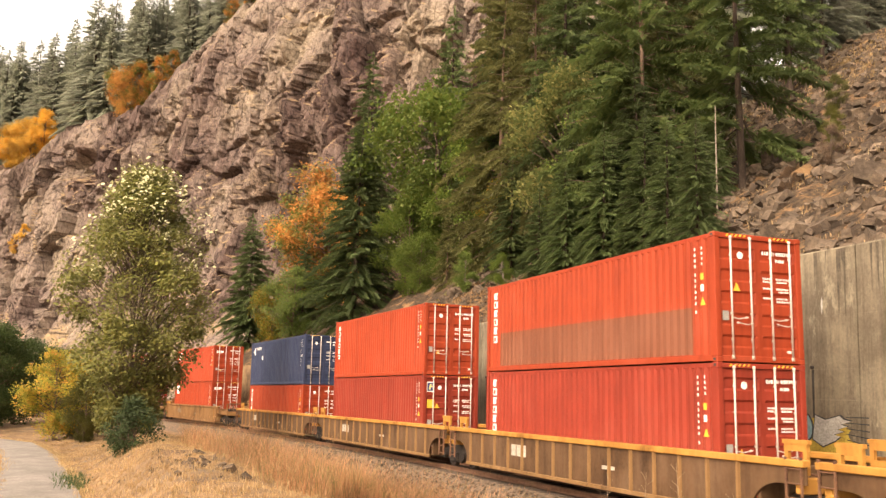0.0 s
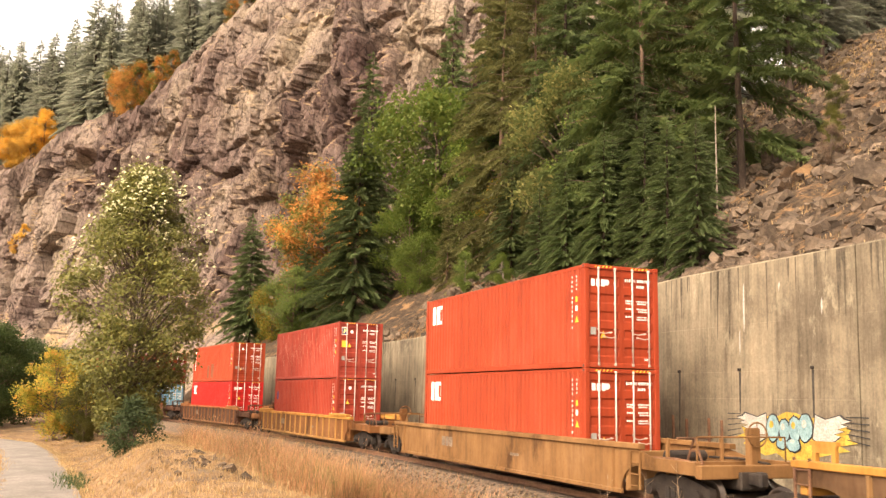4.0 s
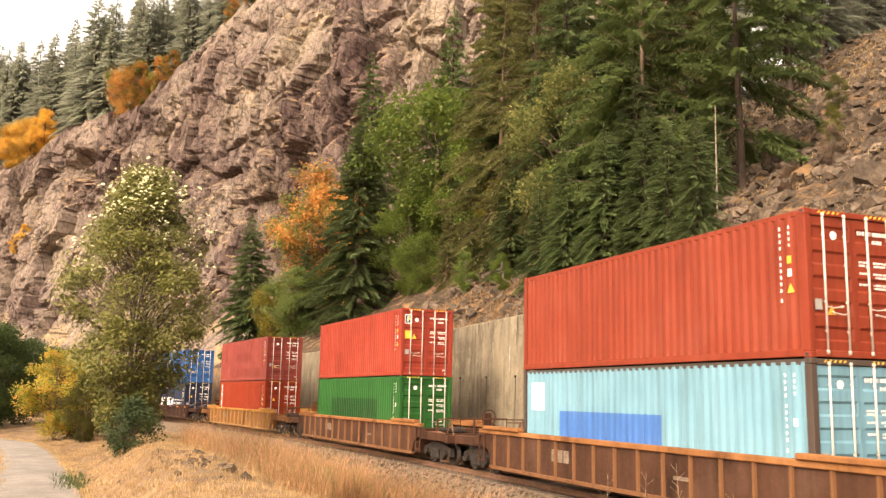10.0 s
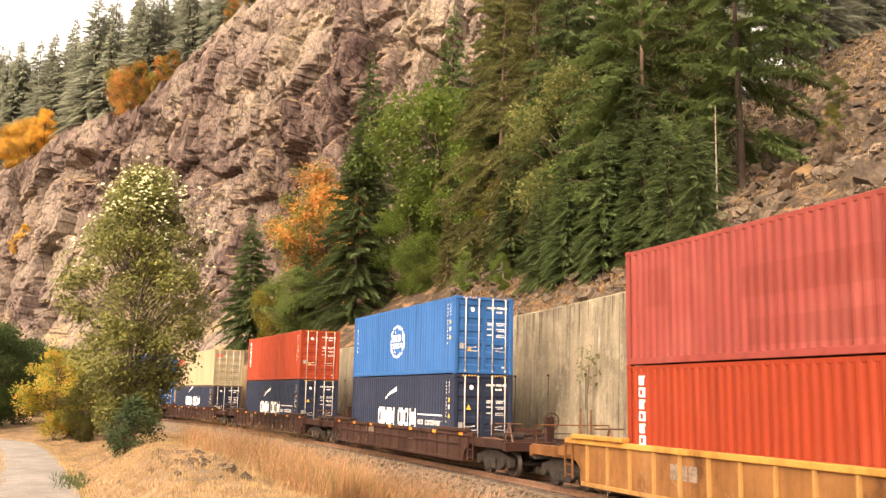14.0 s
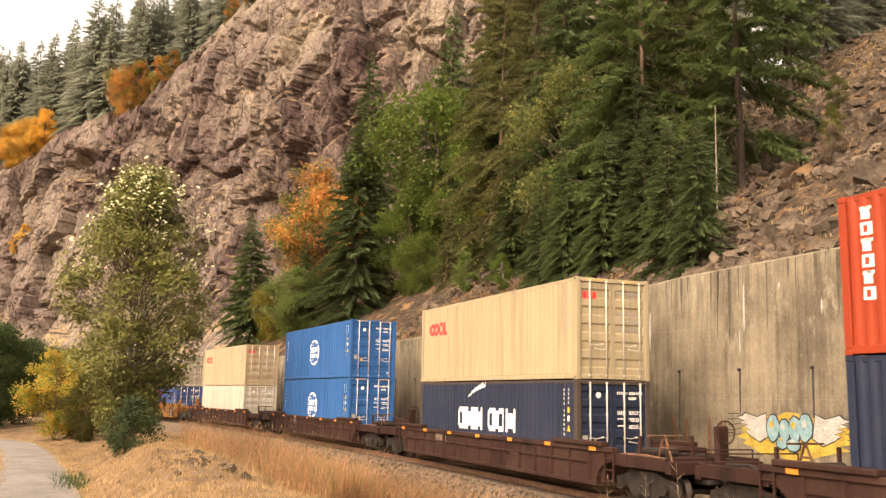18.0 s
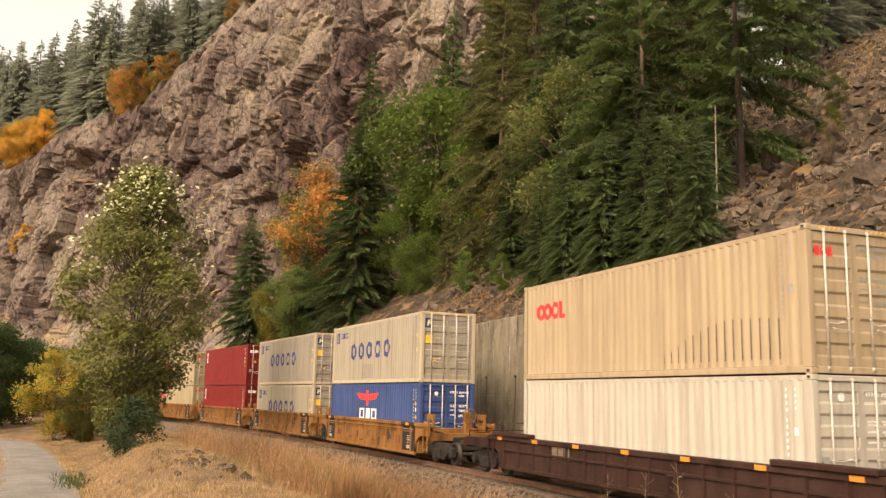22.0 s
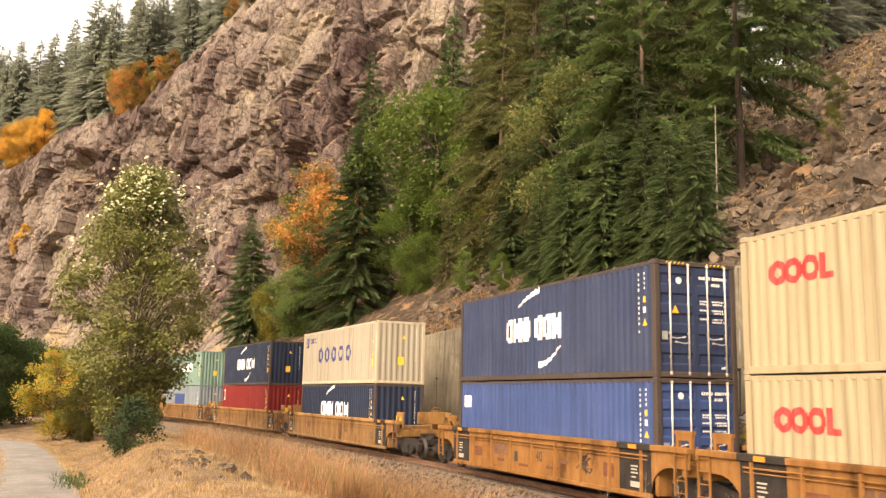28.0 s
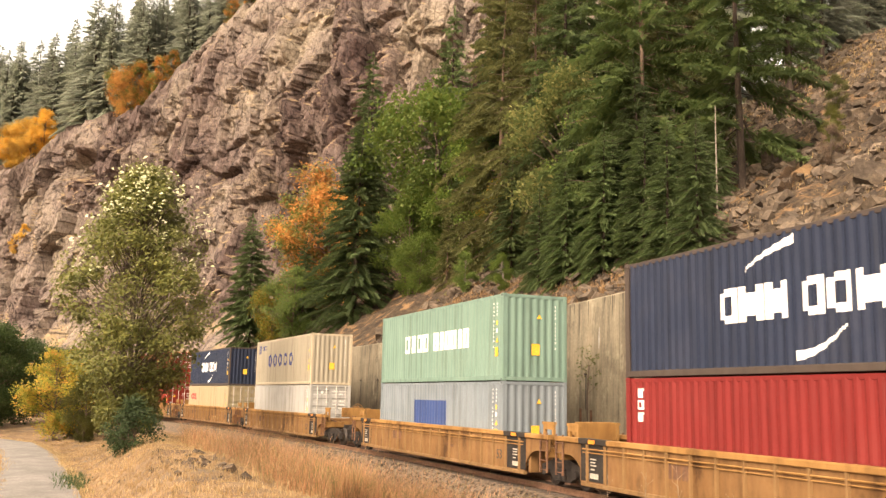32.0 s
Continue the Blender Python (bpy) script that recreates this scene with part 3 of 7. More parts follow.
for s, z1, z0, w in [(5.7, 6.1, 4.6, 0.05), (5.9, 4.7, 3.9, 0.04), (10.5, 5.6, 4.2, 0.07), (4.2, 6.0, 5.7, 0.05), (13.8, 5.3, 4.4, 0.05), (21.2, 5.0, 3.6, 0.06), (2.6, 5.4, 4.9, 0.04)]:
    k = [(s, z1), (s + w, z1 - 0.1), (s + w * 1.4, (z0 + z1) / 2), (s + w * 0.6, z0), (s - 0.01, z0 + 0.2), (s - w * 0.3, (z0 + z1) / 2)]
    wall_patch("lime_streak", k, LIME)

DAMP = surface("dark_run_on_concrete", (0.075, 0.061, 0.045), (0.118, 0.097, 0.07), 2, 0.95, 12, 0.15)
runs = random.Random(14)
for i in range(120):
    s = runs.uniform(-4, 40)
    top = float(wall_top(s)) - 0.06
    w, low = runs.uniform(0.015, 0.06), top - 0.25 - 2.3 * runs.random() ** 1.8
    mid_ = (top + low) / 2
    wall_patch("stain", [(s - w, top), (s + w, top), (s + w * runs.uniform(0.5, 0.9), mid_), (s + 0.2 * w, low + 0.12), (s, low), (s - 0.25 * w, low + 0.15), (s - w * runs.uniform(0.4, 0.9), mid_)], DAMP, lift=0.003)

# ---- wings and blobs sprayed on the wall, no letters ----
G_YELLOW = surface("sprayed_yellow", (0.32, 0.22, 0.035), (0.48, 0.35, 0.06), 3, 0.85, 20, 0.1)
G_TEAL = surface("sprayed_teal", (0.16, 0.27, 0.3), (0.25, 0.38, 0.4), 3, 0.8, 20, 0.1)
G_WHITE = surface("sprayed_white", (0.34, 0.32, 0.29), (0.46, 0.44, 0.4), 3, 0.8, 20, 0.1)
graffito = thing("wall_painting", "sprayed wall painting of white wings on yellow", "graffiti")


def blob(cx, cz, rx, rz, n=16, bump_=0.12, seed=0):
    r = random.Random(seed)
    return [(cx + rx * (1 + r.uniform(-bump_, bump_)) * math.cos(6.283 * i / n), cz + rz * (1 + r.uniform(-bump_, bump_)) * math.sin(6.283 * i / n)) for i in range(n)]


def wing(s0, dirn):
    out = [(s0, 1.62), (s0 + dirn * 0.35, 1.45), (s0 + dirn * 0.75, 1.6)]
    for k in range(4):
        out += [(s0 + dirn * (0.95 + 0.12 * k), 1.72 + 0.13 * k), (s0 + dirn * (0.72 + 0.12 * k), 1.76 + 0.13 * k)]
    out += [(s0 + dirn * 0.95, 2.24), (s0 + dirn * 0.45, 2.13), (s0 + dirn * 0.1, 2.24)]
    return out


wall_patch("yellow_ground", blob(3.85, 1.66, 2.1, 0.58, 34, 0.16, 3), G_YELLOW, graffito, 0.004)
for s0, dr in ((3.05, -1), (4.75, 1)):
    c = (s0 + dr * 0.4, 1.85)
    big = [(c[0] + (p - c[0]) * 1.07, c[1] + (q - c[1]) * 1.1) for p, q in wing(s0, dr)]
    wall_patch("wing_outline", big, BLACK_MARK, graffito, 0.008)
    wall_patch("wing", wing(s0, dr), G_WHITE, graffito, 0.012)
for k, (cs, cz, rx, rz) in enumerate([(4.55, 1.85, 0.24, 0.36), (4.1, 1.8, 0.2, 0.3), (3.7, 1.85, 0.22, 0.33), (3.3, 1.9, 0.25, 0.36), (4.2, 1.45, 0.2, 0.16), (3.75, 1.42, 0.24, 0.17)]):
    wall_patch("blob_outline", blob(cs, cz, rx + 0.045, rz + 0.045, 18, 0.08, k), BLACK_MARK, graffito, 0.016 + 0.002 * k)
    wall_patch("blob", blob(cs, cz, rx, rz, 18, 0.08, k), G_TEAL, graffito, 0.028 + 0.002 * k)
    wall_patch("highlight", blob(cs + 0.04, cz + 0.1, rx * 0.35, rz * 0.3, 10, 0.1, k), G_WHITE if k % 2 else G_YELLOW, graffito, 0.042)
for k in range(5):
    z = 2.2 - k * 0.14
    wall_patch("ray", [(1.9, z), (1.9, z + 0.02), (1.15, z + 0.03 - 0.03 * k), (1.15, z - 0.03 * k)], BLACK_MARK, graffito, 0.008)
    wall_patch("ray", [(5.9, z), (5.9, z + 0.02), (6.5, z + 0.03 - 0.03 * k), (6.5, z - 0.03 * k)], BLACK_MARK, graffito, 0.008)

# ---- basalt cliff beyond the trees ----
CLIFF_BASE = [(40, 112), (14, 120), (-10, 130), (-29, 142), (-50, 167), (-74, 190), (-117, 222), (-176, 260), (-260, 310)]
_cl = [0.0]
for (xa, ya), (xb, yb) in zip(CLIFF_BASE[:-1], CLIFF_BASE[1:]):
    _cl.append(_cl[-1] + math.hypot(xb - xa, yb - ya))


def cliff_base(u):
    return np.interp(u, _cl, [p[0] for p in CLIFF_BASE]), np.interp(u, _cl, [p[1] for p in CLIFF_BASE])


def cliff_top(u):
    """Height of the cliff's edge along its foot."""
    return np.interp(u, [0, 30, 60, 80, 100, 110, 120, 130, 140, 150, 160, 180, 190, 200, 230, 300], [75, 77.5, 78, 80, 84.5, 86, 85, 81, 79, 73.5, 69, 70.5, 68.5, 62, 63, 66])


def block(p, size, seed):
    """A cell of broken rock: how far it stands out, with its own tilt."""
    q = Vector((p.x / size[0] + seed, p.y / size[1], p.z / size[2]))
    d, pts = noise.voronoi(q)
    c = pts[0]
    h = noise.cell(c * 7.31 + Vector((seed, 0, 0)))
    tx = noise.cell(c * 3.7 + Vector((0, seed, 2.0))) - 0.5
    tz = noise.cell(c * 5.1 + Vector((1.0, 0, seed))) - 0.5
    return h + 1.0 * tx * (q.x - c.x) + 0.6 * tz * (q.z - c.z), d[1] - d[0]


def cliff_frame(u):
    """The foot at u and the way out of the rock."""
    bx, by = cliff_base(u)
    xa, ya = cliff_base(u - 6)
    xb, yb = cliff_base(u + 6)
    tx, ty = xb - xa, yb - ya
    n = math.hypot(tx, ty)
    ox, oy = -ty / n, tx / n
    if ox + oy > 0:
        ox, oy = -ox, -oy
    return float(bx), float(by), float(ox), float(oy)


# hollows and bulges of the face: along the foot, height, half length, half height, depth, tilt
HOLLOWS = [(176, 59, 7.0, 3.6, 5.5, -0.1), (170, 55, 4.5, 2.0, 3.0, 0.3), (134, 72, 1.7, 6.5, 2.6, -0.35), (127, 58, 1.5, 8.0, 2.0, -0.4), (137, 77, 3.2, 1.8, 3.0, 0.1),
           (107, 53, 10.5, 0.9, 2.6, -0.22), (112, 46, 6.0, 1.0, 1.8, -0.1), (66, 60, 2.6, 6.5, 2.6, -0.5), (70, 51, 3.5, 2.4, 1.6, -0.2), (51, 53, 2.2, 9.0, 3.0, -0.2), (57, 62, 4.5, 1.1, 1.8, -0.3),
           (117, 69, 11.0, 12.0, -2.6, 0.0), (96, 66, 8.0, 9.0, -1.6, 0.0), (150, 52, 4.0, 6.0, 2.2, -0.2), (158, 62, 3.0, 3.0, 1.8, 0.0), (143, 60, 2.0, 8.0, 1.6, -0.25), (88, 40, 14.0, 9.0, 2.2, -0.1)]
_hr = random.Random(19)
for _ in range(90):
    HOLLOWS.append((_hr.uniform(40, 210), _hr.uniform(18, 82), _hr.uniform(0.7, 3.6), _hr.uniform(0.5, 1.3), _hr.uniform(0.5, 1.6), _hr.gauss(-0.3, 0.35)))
for _ in range(70):
    HOLLOWS.append((_hr.uniform(40, 210), _hr.uniform(18, 82), _hr.uniform(0.5, 1.1), _hr.uniform(1.5, 4.5), _hr.uniform(0.5, 1.5), _hr.gauss(-0.25, 0.2)))


def hollow(u, z):
    """How far hollows cut into the face here; their upper lips are sharp."""
    cut = 0.0
    for u0, z0, ru, rz, deep, tilt in HOLLOWS:
        if abs(u - u0) > 3 * ru + 3 or abs(z - z0) > 3 * rz + 3:
            continue
        if ru > rz:
            a, b = (u - u0) / ru, (z - z0 - tilt * (u - u0)) / rz
        else:
            a, b = (u - u0 - tilt * (z - z0)) / ru, (z - z0) / rz
        if b > 0 and deep > 0:
            b *= 1.7
        q = a * a + b * b
        if q < 6:
            cut += deep * math.exp(-q * q * 0.8 if deep > 0 else -q)
    return cut


cliff_geo = Geo()
U = np.concatenate([np.arange(6, 40, 2.0), np.arange(40, 215, 0.5), np.arange(215, 300, 4.0)])
NV, NB = 200, 16
for u in U:
    bx, by, ox, oy = cliff_frame(u)
    top = float(cliff_top(u)) + 1.4 * (block(Vector((u, 0, 3)), (4.0, 30, 30), 3.0)[0] - 0.5)
    for j in range(NV + NB):
        v = min(1.0, j / NV)
        z = -2 + (top + 2) * v
        out = 6.5 * fbm(Vector((u * 0.035, z * 0.014, 4.0)), 3) + 2.2 * fbm(Vector((u * 0.1, z * 0.06, 14.0)), 3)
        wz, wu = z + 1.6 * fbm(Vector((u * 0.2, z * 0.2, 50)), 2), u + 1.6 * fbm(Vector((u * 0.2, z * 0.2, 60)), 2)
        # layers that lean out and step back in slanting ledges
        w = wz + 0.3 * wu + 5 * fbm(Vector((u * 0.04, z * 0.04, 9)), 2)
        f1, f2 = (w / 11.0) % 1.0, (w / 3.7 + 0.3) % 1.0
        a1 = float(smooth01(np.float64(0.5 + 2.2 * fbm(Vector((u * 0.05, z * 0.05, 25)), 2))))
        a2 = float(smooth01(np.float64(0.4 + 2.2 * fbm(Vector((u * 0.07, z * 0.07, 27)), 2))))
        h1, e1 = block(Vector((wu - 0.1 * z, 0, wz)), (8.5, 30, 12), 1.0)
        h2, e2 = block(Vector((wu - 0.2 * z, 0, wz + 0.25 * u)), (3.0, 30, 4.4), 5.0)
        h3, e3 = block(Vector((wu - 0.1 * z, 0, wz + 0.2 * u)), (1.3, 30, 1.7), 9.0)
        fade = min(1.0, (1 - v) * 14)
        talus = smooth01(np.float64((20 + 8 * fbm(Vector((u * 0.05, 1, 2)), 2) - z) / 14))
        k = fade * (1 - 0.75 * float(talus))
        rough = float(smooth01(np.float64(0.5 + 1.8 * fbm(Vector((u * 0.06, z * 0.05, 21)), 2))))
        out += k * (1.6 * h1 + (0.2 + 0.5 * rough) * h2 + 0.3 * rough * h3 + 0.55 * a1 * (f1 - 0.5) + 0.2 * a2 * (f2 - 0.5) - 0.8 * (e1 < 0.05) - 0.25 * (e2 < 0.06))
        out += k * (0.9 * fbm(Vector((u * 0.22, z * 0.1, 31)), 3, 0.6) + 0.22 * fbm(Vector((u * 1.1, z * 0.5, 37)), 2)) - k * hollow(u, z)
        out += float(talus) * (0.5 * (24 - z) + 0.8 * fbm(Vector((u * 0.4, z * 0.4, 3)), 3))
        back = 0.2 * z
        if j > NV:
            back += (j - NV) * 3.5
            z += (j - NV) * 1.3 + 1.2 * fbm(Vector((u * 0.2, j * 0.5, 0)), 2)
            out *= 0.7
        r = out - 2.6 - back
        cliff_geo.v.append((bx + ox * r, by + oy * r, z))
n = NV + NB
for i in range(len(U) - 1):
    for j in range(n - 1):
        cliff_geo.f.append((i * n + j, i * n + j + 1, (i + 1) * n + j + 1, (i + 1) * n + j))
cliff_geo.m = [0] * len(cliff_geo.f)
cliff = part("cliff", cliff_geo, ROCK)
tagged(cliff, "high broken purple-brown basalt cliff with tan ledges", "cliff", kind="structure")


def on_cliff(u, v):
    """A place on the cliff's face, or behind its edge where v is over 1 (metres back)."""
    bx, by, ox, oy = cliff_frame(u)
    top = float(cliff_top(u))
    if v <= 1:
        z = -2 + (top + 2) * v
        r = -2.6 - 0.2 * z + 1.0
    else:
        z = top + (v - 1) * 0.37
        r = -2.6 - 0.2 * top - (v - 1)
    return bx + ox * r, by + oy * r, z

# ---- trees ----
def tree_trunk(h, r, bend=0.02, limbs=(), n=7):
    g = Geo()
    pts = [(random.uniform(-bend, bend) * h * (i / 6), random.uniform(-bend, bend) * h * (i / 6), h * i / 6) for i in range(7)]
    pts[0] = (0, 0, -1.2)
    for i in range(6):
        g.tube(pts[i], pts[i + 1], r * (1 - i / 6.3), r * (1 - (i + 1) / 6.3), n, False)
    for a, b, q in limbs:
        g.tube(a, b, q, q * 0.35, 5, False)
    return g


def fir_meshes(h, r, seed, bare=0.08, thin=0.0, whorl=0.36, drop=0.3, gap=None, girth=0.26):
    """A fir: whorls of drooping boughs, each a fan of small needle sprays."""
    rnd = random.Random(seed)
    limbs, g = [], Geo()
    z = h * bare
    while z < h * 0.985:
        k = (h - z) / h
        reach = r * (k ** 0.75) * (1 - 0.25 * math.exp(-((z / h - bare) / 0.08)))
        nb = rnd.randint(6, 8) if k > 0.15 else rnd.randint(3, 5)
        a0 = rnd.uniform(0, 6.28)
        for i in range(nb):
            if rnd.random() < thin:
                continue
            a = a0 + 6.283 * i / nb + rnd.uniform(-0.35, 0.35)
            L = reach * rnd.uniform(0.6, 1.15) + 0.12
            ca, sa = math.cos(a), math.sin(a)
            # boughs missing on one side let the trunk show
            if gap and gap[0] < z / h < gap[1] and sa < -0.8 and rnd.random() < 0.75:
                continue
            up = rnd.uniform(-0.4, 0.35) + 0.5 * (1 - k) - drop
            zz = z + rnd.uniform(-0.55, 0.55)
            limbs.append(((0, 0, zz), (ca * L * 0.85, sa * L * 0.85, zz + up * L * 0.85), 0.028 * k + 0.008))
            m = max(4, int(L / 0.17))
            for q in range(m):
                f = 0.22 + 0.78 * (q + 0.7) / m
                px, py, pz = ca * L * f, sa * L * f, zz + up * L * f - 0.22 * L * f * f
                wid = (0.3 * (1.15 - 0.7 * f) * L * 0.55 + 0.12) * 0.72
                for sgn in (-1, 1):
                    for _ in range(5):
                        dx = -sa * sgn * wid * rnd.uniform(0.45, 1.1) + ca * wid * rnd.uniform(0.2, 0.9)
                        dy = ca * sgn * wid * rnd.uniform(0.45, 1.1) + sa * wid * rnd.uniform(0.2, 0.9)
                        dz = rnd.uniform(-1.0, 0.35) * wid
                        bw = 0.018 + 0.07 * wid
                        nx, ny = -dy, dx
                        nl = math.hypot(nx, ny) or 1
                        nx, ny = nx / nl * bw, ny / nl * bw
                        g.add([(px, py, pz), (px + dx * 0.5 + nx, py + dy * 0.5 + ny, pz + dz * 0.35 + rnd.uniform(-0.05, 0.05)),
                               (px + dx, py + dy, pz + dz), (px + dx * 0.5 - nx, py + dy * 0.5 - ny, pz + dz * 0.35 - 0.06)], [(0, 1, 2, 3)])
        z += whorl * (0.55 + 0.6 * k) * rnd.uniform(0.75, 1.25)
    for i in range(10):
        a = rnd.uniform(0, 6.28)
        g.add([(0, 0, h * 0.97), (0.1 * math.cos(a), 0.1 * math.sin(a), h * 0.985), (0.03 * math.cos(a), 0.03 * math.sin(a), h * 1.02)], [(0, 1, 2)])
    st = random.getstate()
    random.seed(seed)
    tr = tree_trunk(h * 0.97, girth, 0.004, limbs[::2])
    random.setstate(st)
    return tr.mesh("trunk", True, False), g.mesh("crown", False, False)


def leafy_meshes(h, r, seed, leaves=3000, size=0.28, low=0.15, stems=1, clump=26, shape=1.0, loose=1.0):
    """A broadleaf tree or shrub: stems, forked limbs and leaves gathered in uneven clumps."""
    rnd = random.Random(seed)
    limbs, g, cl = [], Geo(), []
    for _ in range(clump):
        zf = rnd.uniform(low, 1.0)
        w = math.sin(math.pi * min(0.97, max(0.1, (zf - low * 0.6) / (1.06 - low * 0.6))) ** shape)
        a = rnd.uniform(0, 6.28)
        q = r * w * math.sqrt(rnd.uniform(0.12, 1.0))
        c = (q * math.cos(a), q * math.sin(a), h * zf * 0.97)
        cl.append((c, r * rnd.uniform(0.2, 0.42) * loose))
        b = (c[0] * 0.12, c[1] * 0.12, max(0.1, c[2] - rnd.uniform(0.25, 0.6) * h * 0.4))
        limbs.append((b, c, 0.0028 * h + 0.008))
    per = max(4, leaves // clump)
    for c, cr in cl:
        for _ in range(int(per * rnd.uniform(0.6, 1.4))):
            d = Vector((rnd.gauss(0, 1), rnd.gauss(0, 1), rnd.gauss(0, 0.8)))
            d = d.normalized() * cr * rnd.uniform(0.25, 1.05)
            p = Vector(c) + d
            u = Vector((rnd.gauss(0, 1), rnd.gauss(0, 1), rnd.gauss(0, 0.5))).normalized()
            w = u.orthogonal().normalized()
            s = size * rnd.uniform(0.55, 1.25)
            tip = p + u * s - Vector((0, 0, 0.25 * s))
            g.add([tuple(p), tuple(p + u * s * 0.5 + w * s * 0.38), tuple(tip), tuple(p + u * s * 0.5 - w * s * 0.38)], [(0, 1, 2, 3)])
    st = random.getstate()
    random.seed(seed)
    tg = Geo()
    for k in range(stems):
        off = 0.0 if stems == 1 else 0.06 * h
        t2 = tree_trunk(h * 0.85, 0.013 * h + 0.02, 0.03, ())
        ox, oy = rnd.uniform(-off, off), rnd.uniform(-off, off)
        t2.v = [(x + ox, y + oy, z) for x, y, z in t2.v]
        tg.add(t2.v, t2.f)
    for a, b, q in limbs:
        tg.tube(a, b, q, q * 0.4, 5, False)
    random.setstate(st)
    return tg.mesh("trunk", True, False), g.mesh("crown", False, False)


def plant(name, meshes, mats, at, label, category, group="", scale=1.0, turn=None):
    ob = thing(name, label, category, group)
    x, y, z = at
    rz = random.uniform(0, 360) if turn is None else turn
    ob.matrix_basis = pose(x, y, z, random.uniform(-1.5, 1.5), random.uniform(-1.5, 1.5), rz) @ Matrix.Scale(scale, 4)
    if category == "shrub":
        part("stems", meshes[0], mats[0], ob)["kind"] = "stuff"
    else:
        part("trunk", meshes[0], mats[0], ob)
    part("crown", meshes[1], mats[1], ob)
    return ob


def seen_at(px, depth):
    """Plan position in the direction of a column of the view, so many metres ahead."""
    return (px - 784) / 1612.7 * depth, depth


FIRS = [fir_meshes(18, 3.6, 11, 0.03), fir_meshes(18, 3.6, 12, 0.2, 0.08), fir_meshes(18, 5.0, 13, 0.05, 0.03, 0.42), fir_meshes(18, 3.2, 14, 0.3, 0.25), fir_meshes(18, 4.6, 15, 0.02, 0.0, 0.38), fir_meshes(18, 5.0, 16, 0.02, 0.0, 0.34, 0.25), fir_meshes(18, 4.8, 17, 0.03, 0.1, 0.4, 0.25, (0.2, 0.8), 0.17), fir_meshes(18, 3.8, 18, 0.06, 0.12, 0.38, 0.3, (0.1, 0.45), 0.15),
        fir_meshes(18, 5.6, 19, 0.14, 0.42, 0.6, 0.26, None, 0.2)]
NEEDLES_C = leaf_mat("olive_fir_needles", [(0.11, 0.115, 0.045), (0.15, 0.15, 0.055), (0.19, 0.185, 0.07)], 0.5)
# distant firs: haze is put into the needles as a paler grey-green
NEEDLES_HAZY = leaf_mat("haze_paled_fir_needles", [(0.26, 0.275, 0.215), (0.31, 0.325, 0.255), (0.355, 0.365, 0.29)], 0.78)
NEEDLE_MATS = {1: NEEDLES, 2: NEEDLES_B, 3: NEEDLES_B, 6: NEEDLES_B, 5: NEEDLES, 7: NEEDLES_C, 8: NEEDLES_B}
LEAF_BRIGHT = leaf_mat("bright_yellow_orange_leaves", [(0.6, 0.27, 0.035), (0.68, 0.38, 0.05), (0.55, 0.33, 0.06), (0.72, 0.46, 0.09), (0.35, 0.26, 0.05)], 0.42)
LEAF_RUSSET = leaf_mat("russet_maple_leaves", [(0.08, 0.115, 0.03), (0.12, 0.15, 0.035), (0.17, 0.17, 0.04), (0.42, 0.19, 0.05), (0.55, 0.23, 0.06), (0.5, 0.3, 0.08)], 0.42, patchy=0.7)
LEAF_PALE_GREEN = leaf_mat("pale_green_leaves", [(0.09, 0.115, 0.04), (0.14, 0.16, 0.05), (0.18, 0.19, 0.065), (0.3, 0.28, 0.1)], 0.45)
MAPLES = [leafy_meshes(9, 3.6, 21, 17000, 0.2, 0.1, 1, 60), leafy_meshes(9, 2.8, 22, 13000, 0.2, 0.08, 2, 46)]
# paler fir bark: sunlight on the open trunks is put into its colour
TRUNK_SUNLIT = surface("sunlit_fir_bark", (0.13, 0.085, 0.06), (0.24, 0.165, 0.12), 3, 0.95, 18, 0.6, 0.03, (1, 1, 0.3))
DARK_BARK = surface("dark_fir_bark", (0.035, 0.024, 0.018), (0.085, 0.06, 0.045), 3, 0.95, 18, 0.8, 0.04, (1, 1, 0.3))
FIR_TEXT = "tall dark green fir on the hillside above the wall"
# plan place, height, kind of fir
FIR_ROWS = [(4.0, 67.2, 27, 7), (-7.7, 78.8, 18.6, 5), (-20.1, 95.5, 14.2, 5), (-8.5, 102, 25.5, 0), (10.1, 45.2, 21, 6), (14.5, 43.2, 19, 8), (0.3, 69, 6.5, 7),
            (7.7, 57, 22, 1), (6.3, 60.5, 24, 7), (8.3, 43.2, 6.5, 4), (13.5, 53, 24, 7), (17, 60, 26, 1), (10, 66, 28, 1),
            (26, 66, 22, 1), (5.5, 74, 26, 4), (0.5, 82, 24, 1), (15, 72, 28, 1), (24, 76, 24, 2), (32, 74, 17, 1), (36, 82, 18, 2), (42, 86, 18, 0),
            (46, 92, 20, 1), (30, 86, 22, 1), (-13.5, 88, 9, 4), (6.9, 48.5, 9, 4), (4.4, 58.5, 8, 4), (12.5, 40.5, 4.5, 4), (49, 100, 20, 2), (40, 95, 22, 1), (8.9, 40, 7, 4), (7.6, 42.6, 7.5, 4), (6.2, 45.2, 7, 4), (9.6, 43.5, 10, 4), (5.2, 48.8, 6, 4), (11.2, 38.8, 5, 4), (9.2, 32.5, 6.0, 4), (8.7, 35.0, 6.5, 4)]
